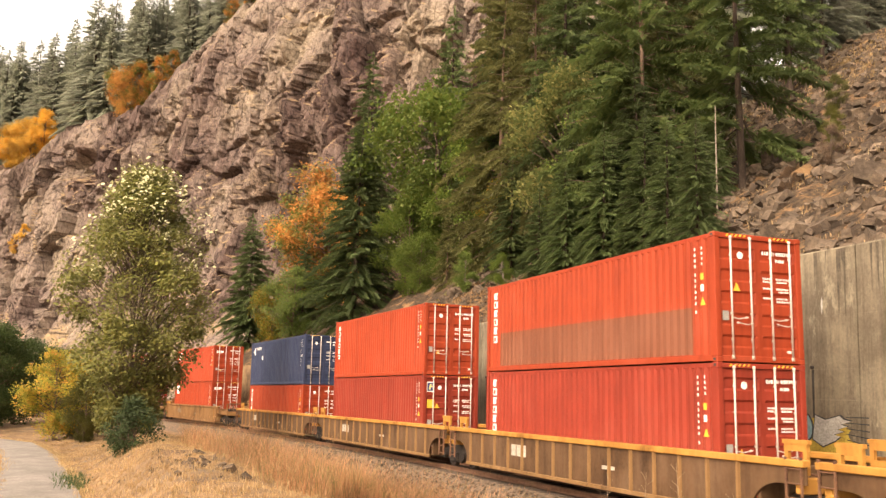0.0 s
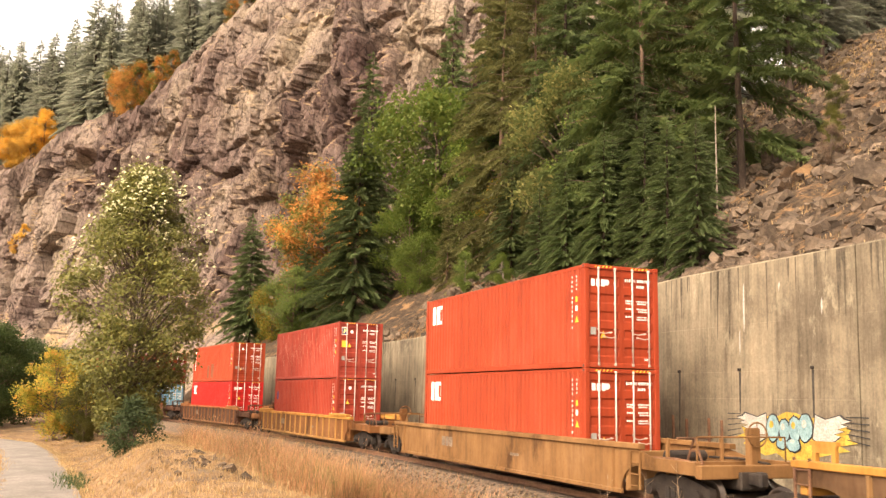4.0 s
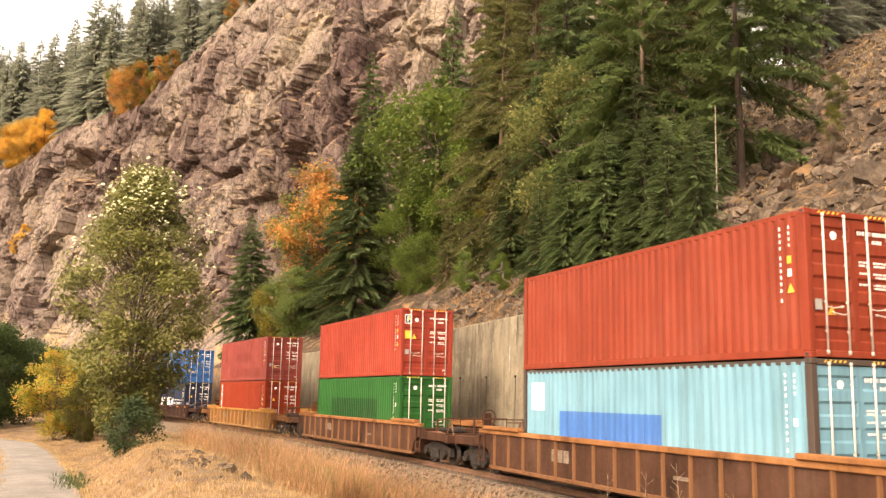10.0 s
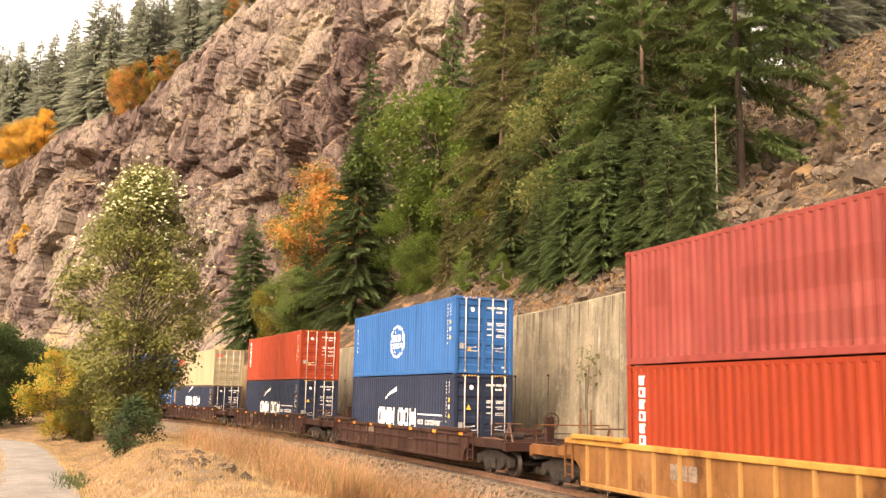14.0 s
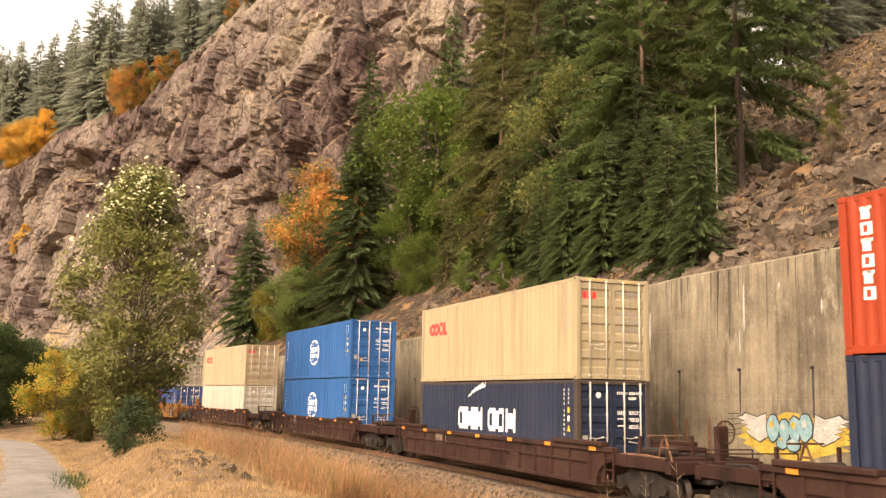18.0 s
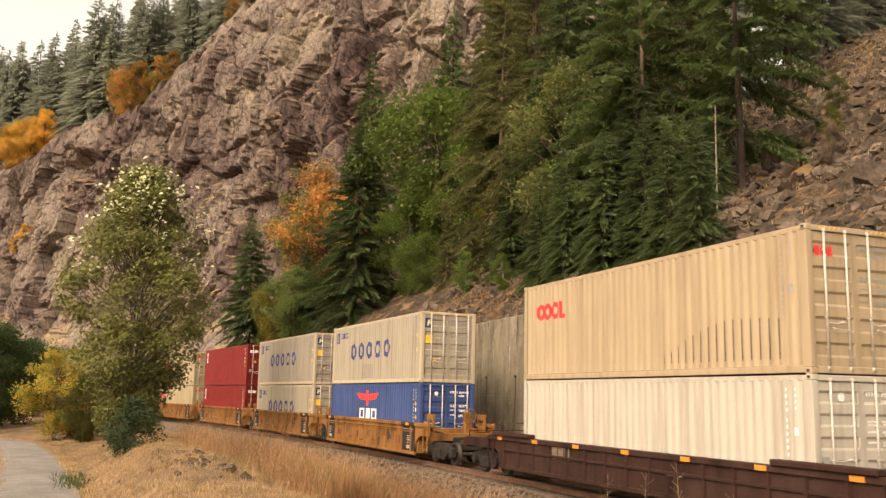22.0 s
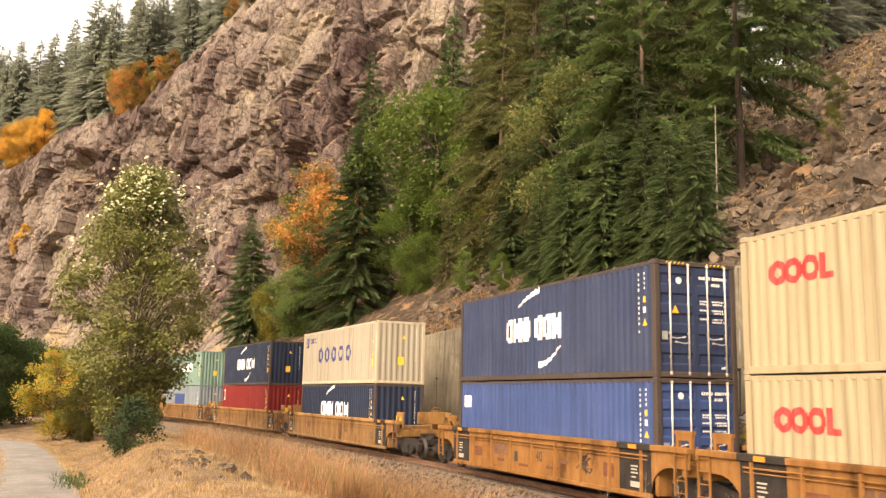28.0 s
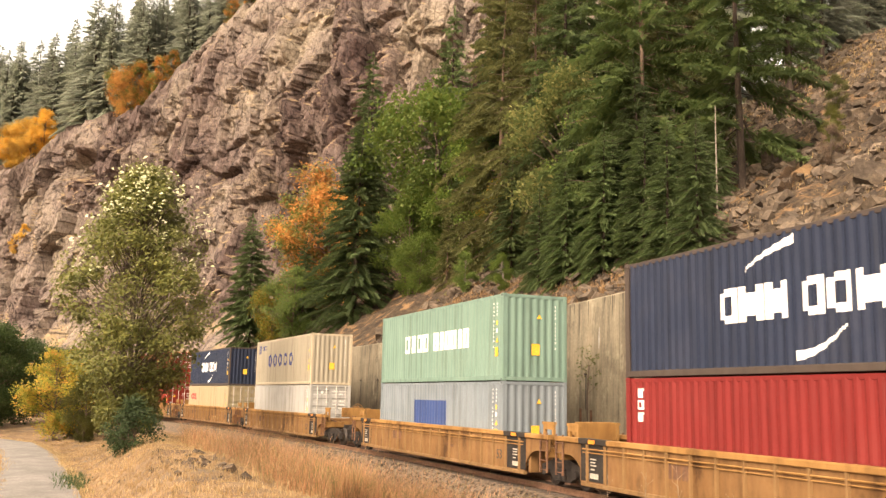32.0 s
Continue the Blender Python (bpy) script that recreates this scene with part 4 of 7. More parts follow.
for x, y, h, k in FIR_ROWS:
    plant("fir_tree", FIRS[k], (TRUNK_SUNLIT if k in (6, 7) else DARK_BARK, NEEDLES_HAZY if x > 20 and y > 70 else NEEDLE_MATS.get(k, NEEDLES)), (x, y, stand(x, y) - 0.2), FIR_TEXT, "tree", "firs on the hillside", h / 18.0, turn=0 if k > 5 else None)
# a bare pole of a young tree on the scree
x, y = 11.7, 38.2
dead = thing("dead_sapling", "thin bare grey dead sapling standing on the scree", "tree", at=pose(x, y, stand(x, y) - 0.1))
g = Geo().tube((0, 0, 0), (0.05, 0.02, 5.2), 0.045, 0.015, 6)
for i in range(14):
    z = 0.8 + i * 0.3
    a = i * 2.4
    g.tube((0.01 * z, 0, z), (0.01 * z + 0.5 * math.cos(a), 0.5 * math.sin(a), z + 0.15), 0.01, 0.004, 4)
part("trunk", g, PALE_BARK, dead)
# forest behind the cliff's edge
rnd = random.Random(77)
for i in range(150):
    u = 112 + i * 1.0 + rnd.uniform(-2, 2)
    bk = 1 + rnd.choice((7, 9, 11, 13, 16, 20, 25))
    x, y, z = on_cliff(u, bk)
    h = rnd.uniform(20, 33) * (1.2 if u > 160 else 1.0)
    plant("fir_tree", FIRS[rnd.choice((0, 1, 3, 1, 4, 0))], (DARK_BARK, NEEDLES_HAZY), (x, y, z - 1), "dark fir standing behind the cliff edge", "tree", "firs above the cliff", h / 18.0)
for u, bk, h in [(161, 3, 12), (164, 5, 14), (158, 4, 13), (150, 3, 9), (146, 3, 8), (126, 3, 8), (122, 4, 7), (110, 3, 7), (100, 3, 7), (95, 4, 6), (194, 1.4, 11), (198, 1.4, 12), (201, 1.2, 13), (204, 1.2, 12), (207, 1.2, 9)]:
    x, y, z = on_cliff(u, bk)
    plant("maple_tree", MAPLES[rnd.choice((0, 1))], (BARK, LEAF_BRIGHT if u > 185 else (LEAF_ORANGE if u % 2 else LEAF_RUSSET)), (x, y, z - 1), "orange autumn maple on the cliff edge", "tree", "maples on the cliff", h / 9.0)
for u, v, h, mat, what in [(190, 0.55, 5, LEAF_BRIGHT, "orange"), (187, 0.58, 5, LEAF_BRIGHT, "orange"), (205, 0.3, 6, LEAF_YELLOW, "yellow-green"), (208, 0.36, 5, LEAF_YELLOW, "yellow-green"), (130, 0.35, 4, LEAF_YELLOW, "yellow-green")]:
    x, y, z = on_cliff(u, v)
    plant("maple_shrub", MAPLES[1], (BARK, mat), (x, y, z - 1), what + " shrub growing from a rock ledge", "shrub", "shrubs on the cliff", h / 9.0)
for x, y, h, k, mat, what in [(-0.7, 79, 17, 0, LEAF_GREEN, "green"), (7.3, 52.5, 11.5, 1, LEAF_PALE_GREEN, "pale green"), (2, 74, 11, 1, LEAF_GREEN, "green"), (-13.4, 94.8, 15.5, 1, LEAF_RUSSET, "orange-brown"), (-11.3, 91, 13, 0, LEAF_RUSSET, "orange-brown"),
                              (-16.9, 91, 6, 0, LEAF_YELLOW, "yellowing"), (-3.0, 76, 9, 1, LEAF_GREEN, "green"), (-1.8, 72, 5, 0, LEAF_GREEN, "green"), (8.2, 52, 8, 1, LEAF_GREEN, "green"), (5, 66, 6, 0, LEAF_YELLOW, "yellowing"), (-14, 86, 7, 0, LEAF_GREEN, "green")]:
    plant("maple_tree", MAPLES[k], (BARK, mat), (x, y, stand(x, y) - 0.2), what + " bigleaf maple among the firs", "tree", "maples among the firs", h / 9.0)

LEAF_TURNING = leaf_mat("turning_maple_leaves", [(0.1, 0.15, 0.03), (0.22, 0.25, 0.04), (0.42, 0.36, 0.05), (0.6, 0.34, 0.06), (0.62, 0.26, 0.05)], 0.5, patchy=1.1)
POPLAR_BARK = surface("poplar_bark", (0.07, 0.055, 0.036), (0.13, 0.105, 0.07), 3, 0.95, 18, 0.6, 0.03, (1, 1, 0.3))
poplar = leafy_meshes(15.3, 3.8, 31, 40000, 0.19, 0.08, 1, 190, 0.9, 0.8)
x, y = seen_at(240, 50)
pop = plant("poplar_tree", poplar, (POPLAR_BARK, LEAF_POPLAR), (x, y, stand(x, y) - 0.1), "slender grey-green poplar with pale leaf undersides", "tree", turn=20)
pale = leafy_meshes(15.6, 3.6, 33, 900, 0.24, 0.6, 1, 110, 1.1, 0.8)[1]
part("wind_turned_leaves", pale, LEAF_PALE, pop, "pale undersides of leaves turned by the wind")
SWAYING = [o for o in pop.children if o.name.startswith(("crown", "wind_turned"))]
shrub = leafy_meshes(3.0, 1.5, 41, 5200, 0.13, 0.02, 3, 60, 0.6)
x, y = seen_at(252, 38)
plant("shrub", shrub, (BARK, LEAF_DARK), (x, y, stand(x, y) - 0.2), "dense dark green shrub at the bank's edge", "shrub", turn=0, scale=0.75)
x, y = seen_at(116, 64)
plant("maple_shrub", MAPLES[0], (BARK, LEAF_TURNING), (x, y, stand(x, y) + 0.1), "yellow-green vine maple turning orange", "shrub", scale=0.68)
for px, dist, sc, k in [(5, 78, 0.95, 1), (45, 86, 0.9, 0), (-40, 80, 1.1, 0), (165, 60, 0.5, 1), (150, 66, 0.65, 0), (130, 92, 0.8, 1), (80, 105, 1.0, 0), (20, 110, 1.2, 1), (195, 72, 0.55, 0), (-100, 70, 1.0, 1)]:
    x, y = seen_at(px, dist)
    plant("maple_shrub", MAPLES[k], (BARK, LEAF_DARK if px < 120 else LEAF_POPLAR), (x, y, stand(x, y) - 0.2), "dark green leafy thicket beside the road", "shrub", "thicket beside the road", scale=sc)
# low scrub on the scree
LEAF_TWIG = leaf_mat("brown_twigs", [(0.1, 0.065, 0.045), (0.15, 0.1, 0.07), (0.2, 0.14, 0.09)], 0.2)
for x, y, sc, mat, what in [(18.5, 42, 0.2, LEAF_POPLAR, "grey-green"), (17, 38.5, 0.16, LEAF_POPLAR, "grey-green"), (20.5, 46, 0.22, LEAF_POPLAR, "grey-green"), (14.2, 36.6, 0.14, LEAF_TWIG, "brown leafless"), (16.6, 37.8, 0.2, LEAF_TWIG, "brown leafless"), (9.0, 37.2, 0.12, LEAF_GREEN, "green"), (3.5, 53, 0.25, LEAF_GREEN, "green"), (1.5, 60, 0.3, LEAF_GREEN, "green")]:
    plant("scrub", MAPLES[1], (PALE_BARK, mat), (x, y, stand(x, y)), what + " low scrub on the stony slope", "shrub", "scrub on the slope", scale=sc)

# ---- scree, boulders and dry grass ----
CORNERS = [(x, y, z) for z in (-1, 1) for y in (-1, 1) for x in (-1, 1)]
CORNER_F = [(0, 2, 3, 1), (4, 5, 7, 6), (0, 1, 5, 4), (2, 6, 7, 3), (0, 4, 6, 2), (1, 3, 7, 5)]


def stone(g, rnd, x, y, z, r):
    """An angular broken stone."""
    sx, sy, sz = rnd.uniform(0.6, 1.2), rnd.uniform(0.5, 1.0), rnd.uniform(0.35, 0.75)
    rot = Euler((rnd.gauss(0, 0.5), rnd.gauss(0, 0.5), rnd.uniform(0, 6))).to_matrix()
    v = []
    for i, p in enumerate(CORNERS):
        q = rot @ Vector([w * h * rnd.uniform(0.5, 1.1) for w, h in zip(p, (sx, sy, sz))])
        v.append((x + q.x * r, y + q.y * r, z + q.z * r))
    g.add(v, CORNER_F)


rnd = random.Random(3)
scree = Geo()
for i in range(40000):
    s = rnd.uniform(-14, 44)
    d = 5.0 + 46 * rnd.random() ** 1.3
    x, y, z = land_z(s, d)
    n = fbm(Vector((x, y, 0)) * 0.12, 3)
    if n < -0.2 and rnd.random() < 0.6:
        continue
    if s > 16 and d < 10 and rnd.random() < 0.75:
        continue
    r = 0.05 + 0.34 * rnd.random() ** 4.6
    stone(scree, rnd, x, y, z + 0.1 * r, r)
sc = part("scree", scree, STONE)
tagged(sc, "loose grey-brown broken stones on the hillside", "scree", kind="stuff")
boulder_rock = random.Random(8)
for i in range(26):
    s = boulder_rock.uniform(-6, 42)
    d = boulder_rock.uniform(5.2, 26)
    x, y, z = land_z(s, d)
    g = Geo()
    stone(g, boulder_rock, 0, 0, 0, boulder_rock.uniform(0.4, 0.75))
    ob = part("boulder", g, STONE, at=pose(x, y, z + 0.15))
    tagged(ob, "angular grey-brown boulder on the stony slope", "rock", "boulders on the slope")

# gravel along the track's near shoulder
grav = Geo()
for i in range(5200):
    s = rnd.uniform(-6, 34)
    d = -rnd.uniform(1.5, 4.6)
    z = float(np.interp(-d, [1.5, 1.75, 2.9, 4.6], [-0.21, -0.24, -0.74, -0.72]))
    x, y, _ = line(s, d)
    stone(grav, rnd, float(x), float(y), z, rnd.uniform(0.025, 0.075))
tagged(part("gravel", grav, BALLAST), "loose crushed stones along the track shoulder", "gravel", kind="stuff")


def blades(name, mat, count, place, hmin, hmax, wide, lean, label, seed, seeds=0.0):
    """Grass blades, bent once; place(rnd) gives track coordinates or nothing."""
    r = random.Random(seed)
    g = Geo()
    made = 0
    while made < count:
        at = place(r)
        if at is None:
            continue
        made += 1
        s, d = at
        x, y, z = land_z(s, d)
        vigour, way, loose = r.uniform(0.45, 1.1) ** 1.2, r.uniform(0, 6.283), r.choice((0.05, 0.09, 0.14))
        for _ in range(r.randint(4, 11)):
            px, py = x + r.gauss(0, loose), y + r.gauss(0, loose)
            h = (hmin + (hmax - hmin) * r.random()) * vigour
            a = way + r.gauss(0, 1.3)
            l1 = lean * h * r.uniform(0.2, 1.0)
            cx, cy = math.cos(a), math.sin(a)
            wx, wy = -cy * wide, cx * wide
            m = (px + cx * l1 * 0.35, py + cy * l1 * 0.35, z + h * 0.6)
            t = (px + cx * l1, py + cy * l1, z + h)
            b = len(g.v)
            g.v += [(px - wx, py - wy, z - 0.05), (px + wx, py + wy, z - 0.05), (m[0] + wx * 0.8, m[1] + wy * 0.8, m[2]), (m[0] - wx * 0.8, m[1] - wy * 0.8, m[2]), t]
            g.f += [(b, b + 1, b + 2, b + 3), (b + 3, b + 2, b + 4)]
            if r.random() < seeds:
                c = len(g.v)
                k = wide * 2.6
                g.v += [(t[0] - k, t[1], t[2] - 0.02), (t[0], t[1] + k, t[2] + 0.02), (t[0] + k, t[1], t[2] + 0.1), (t[0], t[1] - k, t[2])]
                g.f.append((c, c + 1, c + 2, c + 3))
    g.m = [0] * len(g.f)
    ob = part(name, g, mat)
    return tagged(ob, label, "grass", kind="stuff")


STRAW = leaf_mat("straw_grass_blades", [(0.38, 0.25, 0.125), (0.45, 0.31, 0.16), (0.32, 0.19, 0.09), (0.52, 0.38, 0.22), (0.22, 0.15, 0.075)], 0.3, 0.7)


def bank(r):
    s = r.uniform(-8, 52)
    ra = float(np.interp(s, RIDGE_S, RIDGE_A))
    ea = float(np.interp(s, EDGE_S, EDGE_A))
    a = r.uniform(5.8, ea - 0.2)
    if s < 26 and a < 9.3 and r.random() < 0.75:
        return None
    if fbm(Vector((s * 0.35, a * 0.5, 2)), 2) < -0.12 - 0.25 * (a > ra - 2):
        return None
    return s, -a


def tall_bank(r):
    s = 1.5 + 24 * r.random() ** 1.3
    a = r.uniform(4.4, 9.6)
    if fbm(Vector((s * 0.35, a * 0.6, 5)), 2) < -0.02:
        return None
    return s, -a


def green_patch(r):
    return 6.0 + r.gauss(0, 1.1), -7.6 + r.gauss(0, 0.5)


def crest_side(r):
    return r.uniform(0, 60), r.uniform(29, 49)


def verge(r):
    s = r.uniform(-2, 70)
    ea = float(np.interp(s, EDGE_S, EDGE_A))
    return s, -(ea - r.uniform(-0.15, 0.5)) if r.random() < 0.6 else -(ea + ROAD_W + r.uniform(-0.15, 0.6))


def far_side(r):
    s = r.uniform(-20, 45)
    d = 5.0 + 46 * r.random()
    x, y, z = land_z(s, d)
    if fbm(Vector((x, y, 0)) * 0.12, 3) > -0.05:
        return None
    return s, d


blades("dry_grass", STRAW, 10000, bank, 0.03, 0.14, 0.007, 1.4, "pale dry straw-coloured grass on the bank", 1)
blades("tall_grass", leaf_mat("russet_grass", [(0.36, 0.16, 0.085), (0.42, 0.23, 0.12), (0.26, 0.12, 0.07), (0.46, 0.3, 0.17), (0.15, 0.13, 0.05), (0.2, 0.11, 0.06), (0.11, 0.105, 0.04), (0.5, 0.24, 0.12)], 0.35), 4600, tall_bank, 0.2, 1.2, 0.0045, 1.1, "tall russet seeding grass on the bank", 2, 0.5)
blades("green_grass", GRASS_GREEN, 520, green_patch, 0.35, 0.85, 0.008, 0.4, "tuft of green grass on the bank", 4)


def ditch(r):
    x, y = seen_at(158 + r.gauss(0, 14), 36 + r.gauss(0, 1.5))
    return to_track(x, y)


blades("ditch_grass", LEAF_DARK, 130, ditch, 0.1, 0.35, 0.012, 0.7, "low green weeds beside the shrub", 21)
blades("hillside_grass", GRASS_DRY, 2200, far_side, 0.06, 0.2, 0.012, 1.2, "dry tan grass between the stones", 6)

blades("crest_grass", GRASS_DRY, 6500, crest_side, 0.1, 0.32, 0.02, 1.2, "tan dry grass along the crest of the slope", 9)
blades("verge_grass", GRASS_DRY, 1800, verge, 0.06, 0.25, 0.008, 0.8, "short dry grass along the road's edges", 10)


def wall_head(r):
    return r.uniform(12, 40), 4.95 + 6.5 * r.random() ** 1.3


blades("russet_slope_grass", leaf_mat("russet_slope_grass_blades", [(0.26, 0.14, 0.065), (0.32, 0.2, 0.1), (0.2, 0.12, 0.06), (0.36, 0.25, 0.14)], 0.3, 0.7), 2600, wall_head, 0.05, 0.22, 0.014, 1.4, "short russet dry grass above the wall", 16)


def tuft_spot(r):
    return 2 + 20 * r.random() ** 1.2, -r.uniform(5.0, 10.2)


blades("weed_tufts", leaf_mat("seeding_weeds", [(0.5, 0.26, 0.14), (0.42, 0.2, 0.1), (0.24, 0.2, 0.08), (0.56, 0.36, 0.2), (0.3, 0.15, 0.08)], 0.35), 260, tuft_spot, 0.25, 0.75, 0.006, 1.5, "loose seeding weeds among the grass", 17, 0.9)


def stray(r):
    return r.uniform(3, 26), -r.uniform(3.6, 5.6)


blades("stray_grass", STRAW, 110, stray, 0.12, 0.4, 0.006, 0.9, "thin dry grass growing in the gravel", 15, 0.3)


def weed_spot(r):
    return 0.5 + 6.5 * r.random(), -4.4 + r.gauss(0, 0.35)


blades("dry_weeds", surface("dry_weed_stalks", (0.3, 0.2, 0.12), (0.45, 0.33, 0.2), 1, 0.9, 5, 0), 26, weed_spot, 0.4, 0.9, 0.006, 0.35, "dry leafless weeds beside the track", 13, 0.6)
# a young tree and upright stakes at the wall's foot
x, y, h = line(14.0, 3.8)
sapling = thing("sapling", "thin young tree with a small leafy top before the wall", "tree", at=pose(float(x), float(y), -0.75))
g = Geo().path([(0, 0, -0.1), (0.05, 0, 1.6), (0.02, 0.03, 3.2), (0.1, 0.02, 4.6)], 0.028, 6)
wild = random.Random(23)
lv = Geo()
for i in range(16):
    z = 3.5 + i * 0.09
    a = i * 2.4
    tip = (0.06 + 0.34 * math.cos(a), 0.34 * math.sin(a), z + 0.35)
    g.tube((0.05, 0.02, z), tip, 0.009, 0.004, 4)
    for _ in range(9):
        q = Vector(tip) + Vector((wild.gauss(0, 0.09), wild.gauss(0, 0.09), wild.gauss(0, 0.1)))
        u = Vector((wild.gauss(0, 1), wild.gauss(0, 1), wild.gauss(0, 0.6))).normalized() * 0.06
        w = u.orthogonal() * 0.45
        lv.add([tuple(q - u), tuple(q + w), tuple(q + u), tuple(q - w)], [(0, 1, 2, 3)])
part("trunk", g, BARK, sapling)
part("crown", lv, LEAF_POPLAR, sapling)
for s, top in ((14.7, 2.2), (13.95, 2.15), (8.9, 2.1), (8.2, 2.0), (7.1, 2.05), (6.5, 2.0)):
    x, y, h = line(s, 3.95)
    ob = part("stake", Geo().cbox(-0.035, -0.035, -0.1, 0.035, 0.035, top + 0.75, 0.008), RUST, at=pose(float(x), float(y), -0.75, rz=math.degrees(h)))
    tagged(ob, "rusty upright steel stake at the wall's foot", "stake", "stakes along the wall")
WEED = surface("branching_weed_stalks", (0.2, 0.14, 0.09), (0.34, 0.25, 0.16), 1, 0.9, 5, 0)
for s, d, tall_ in ((1.2, -3.3, 1.65), (-0.2, -3.3, 1.8), (-1.6, -3.3, 2.1), (-3.4, -3.3, 1.7), (15.5, -4.4, 1.1), (17.0, -4.5, 1.2), (18.2, -4.6, 1.15), (13.4, -4.8, 1.1)):
    x, y, h = line(s, d)
    ob = thing("dry_weed", "tall dry branching weed stalk beside the track", "weed", "dry weeds by the track", at=pose(float(x), float(y), -0.72, wild.uniform(-6, 6), wild.uniform(-6, 6), wild.uniform(0, 360)))
    tw = Geo()
    for k in range(3):
        a = k * 2.1
        ex, ey = 0.14 * math.cos(a), 0.14 * math.sin(a)
        ht = tall_ * (1, 0.82, 0.7)[k]
        part("stalk", Geo().tube((0, 0, -0.05), (ex, ey, ht), 0.006, 0.003, 5), WEED, ob)
        for i in range(9):
            z = ht * (0.4 + 0.065 * i)
            f = z / ht
            b = i * 2.4 + k
            tw.tube((ex * f, ey * f, z), (ex * f + 0.13 * math.cos(b), ey * f + 0.13 * math.sin(b), z + 0.12), 0.004, 0.002, 4)
            tw.cbox(ex * f + 0.13 * math.cos(b) - 0.006, ey * f + 0.13 * math.sin(b) - 0.006, z + 0.115, ex * f + 0.13 * math.cos(b) + 0.006, ey * f + 0.13 * math.sin(b) + 0.006, z + 0.13, 0.002)
    part("twig", tw, WEED, ob, "seed heads on thin twigs")["kind"] = "stuff"
# stones that crop out of the bank
bank_stones = Geo()
for i in range(90):
    s = rnd.gauss(10, 2.6)
    a = rnd.gauss(11.2, 0.8)
    x, y, z = land_z(s, -a)
    stone(bank_stones, rnd, x, y, z, 0.03 + 0.13 * rnd.random() ** 2)
tagged(part("bank_stones", bank_stones, BALLAST), "grey stones cropping out of the bank", "stones", kind="stuff")

# ---- spare rails and ties left beside the track ----
for d, s0, s1 in ((-4.35, 4.0, 15.5), (-4.75, 1.5, 12.0)):
    g = Geo()
    n = len(RAIL)
    for i, s in enumerate(np.linspace(s0, s1, 9)):
        for w, z in RAIL:
            x, y, _ = line(s, d + w)
            g.v.append((float(x), float(y), z - 0.52))
        if i:
            for k in range(n):
                g.f.append(((i - 1) * n + k, i * n + k, i * n + (k + 1) % n, (i - 1) * n + (k + 1) % n))
                g.m.append(0)
    g.f += [tuple(range(n)), tuple(reversed(range(len(g.v) - n, len(g.v))))]
    g.m += [0, 0]
    tagged(part("spare_rail", g, RAIL_STEEL), "rusty spare rail lying beside the track", "rail", "spare rails")
for s, d, rz in ((13.6, -4.1, 4), (12.2, -5.0, 80), (9.5, -5.4, 12), (34.8, -6.5, 30), (35.5, -6.1, 50), (34.2, -6.9, 75)):
    x, y, h = line(s, d)
    ob = part("old_tie", Geo().cbox(-1.2, -0.11, -0.09, 1.2, 0.11, 0.09, 0.02), TIE_WOOD, at=pose(float(x), float(y), land_z(s, d)[2] + 0.1, rz=math.degrees(h) + rz))
    tagged(ob, "weathered timber tie lying on the ground", "timber", "old ties")
x, y, h = line(10.2, -3.7)
tagged(part("white_stake", Geo().cbox(-0.55, -0.03, -0.02, 0.55, 0.03, 0.02, 0.006), WHITE_MARK, at=pose(float(x), float(y), -0.66, rz=math.degrees(h))), "white painted stake lying on the gravel", "stake")

# ---- shipping containers ----
CL, CW = 12.192, 2.438
PITCH = 0.278


def corr(x, depth=0.036):
    """Depth of the side's corrugation at x."""
    q = (x / PITCH) % 1.0
    if q < 0.26:
        return 0.0
    if q < 0.5:
        return depth * (q - 0.26) / 0.24
    if q < 0.76:
        return depth
    return depth * (1 - (q - 0.76) / 0.24)


def corr_cuts(a, b):
    out = [a]
    k = math.floor(a / PITCH)
    while k * PITCH < b:
        for q in (0.0, 0.26, 0.5, 0.76):
            w = (k + q) * PITCH
            if a + 1e-4 < w < b - 1e-4:
                out.append(w)
        k += 1
    out.append(b)
    return out


def corrugated(a, b, z0, z1, y, thick=0.012):
    """A corrugated sheet across y, its crests at y, facing -y."""
    g = Geo()
    xs = corr_cuts(a, b)
    for x in xs:
        w = y + corr(x)
        g.v += [(x, w, z0), (x, w, z1), (x, w + thick, z0), (x, w + thick, z1)]
    for i in range(len(xs) - 1):
        p, q = 4 * i, 4 * i + 4
        g.f += [(p, q, q + 1, p + 1), (p + 2, p + 3, q + 3, q + 2), (p + 1, q + 1, q + 3, p + 3), (p, p + 2, q + 2, q)]
    g.f += [(0, 1, 3, 2), (4 * len(xs) - 4, 4 * len(xs) - 2, 4 * len(xs) - 1, 4 * len(xs) - 3)]
    g.m = [0] * len(g.f)
    return g


def stencil(rects, y):
    """Marks painted on the corrugated side: each rectangle (x0, x1, z0, z1) follows the folds of the sheet."""
    g = Geo()
    for x0, x1, z0, z1 in rects:
        xs = corr_cuts(x0, x1)
        b = len(g.v)
        for x in xs:
            g.v += [(x, y + corr(x) - 0.003, z0), (x, y + corr(x) - 0.003, z1)]
        for i in range(len(xs) - 1):
            g.f.append((b + 2 * i, b + 2 * i + 2, b + 2 * i + 3, b + 2 * i + 1))
            g.m.append(0)
    return g


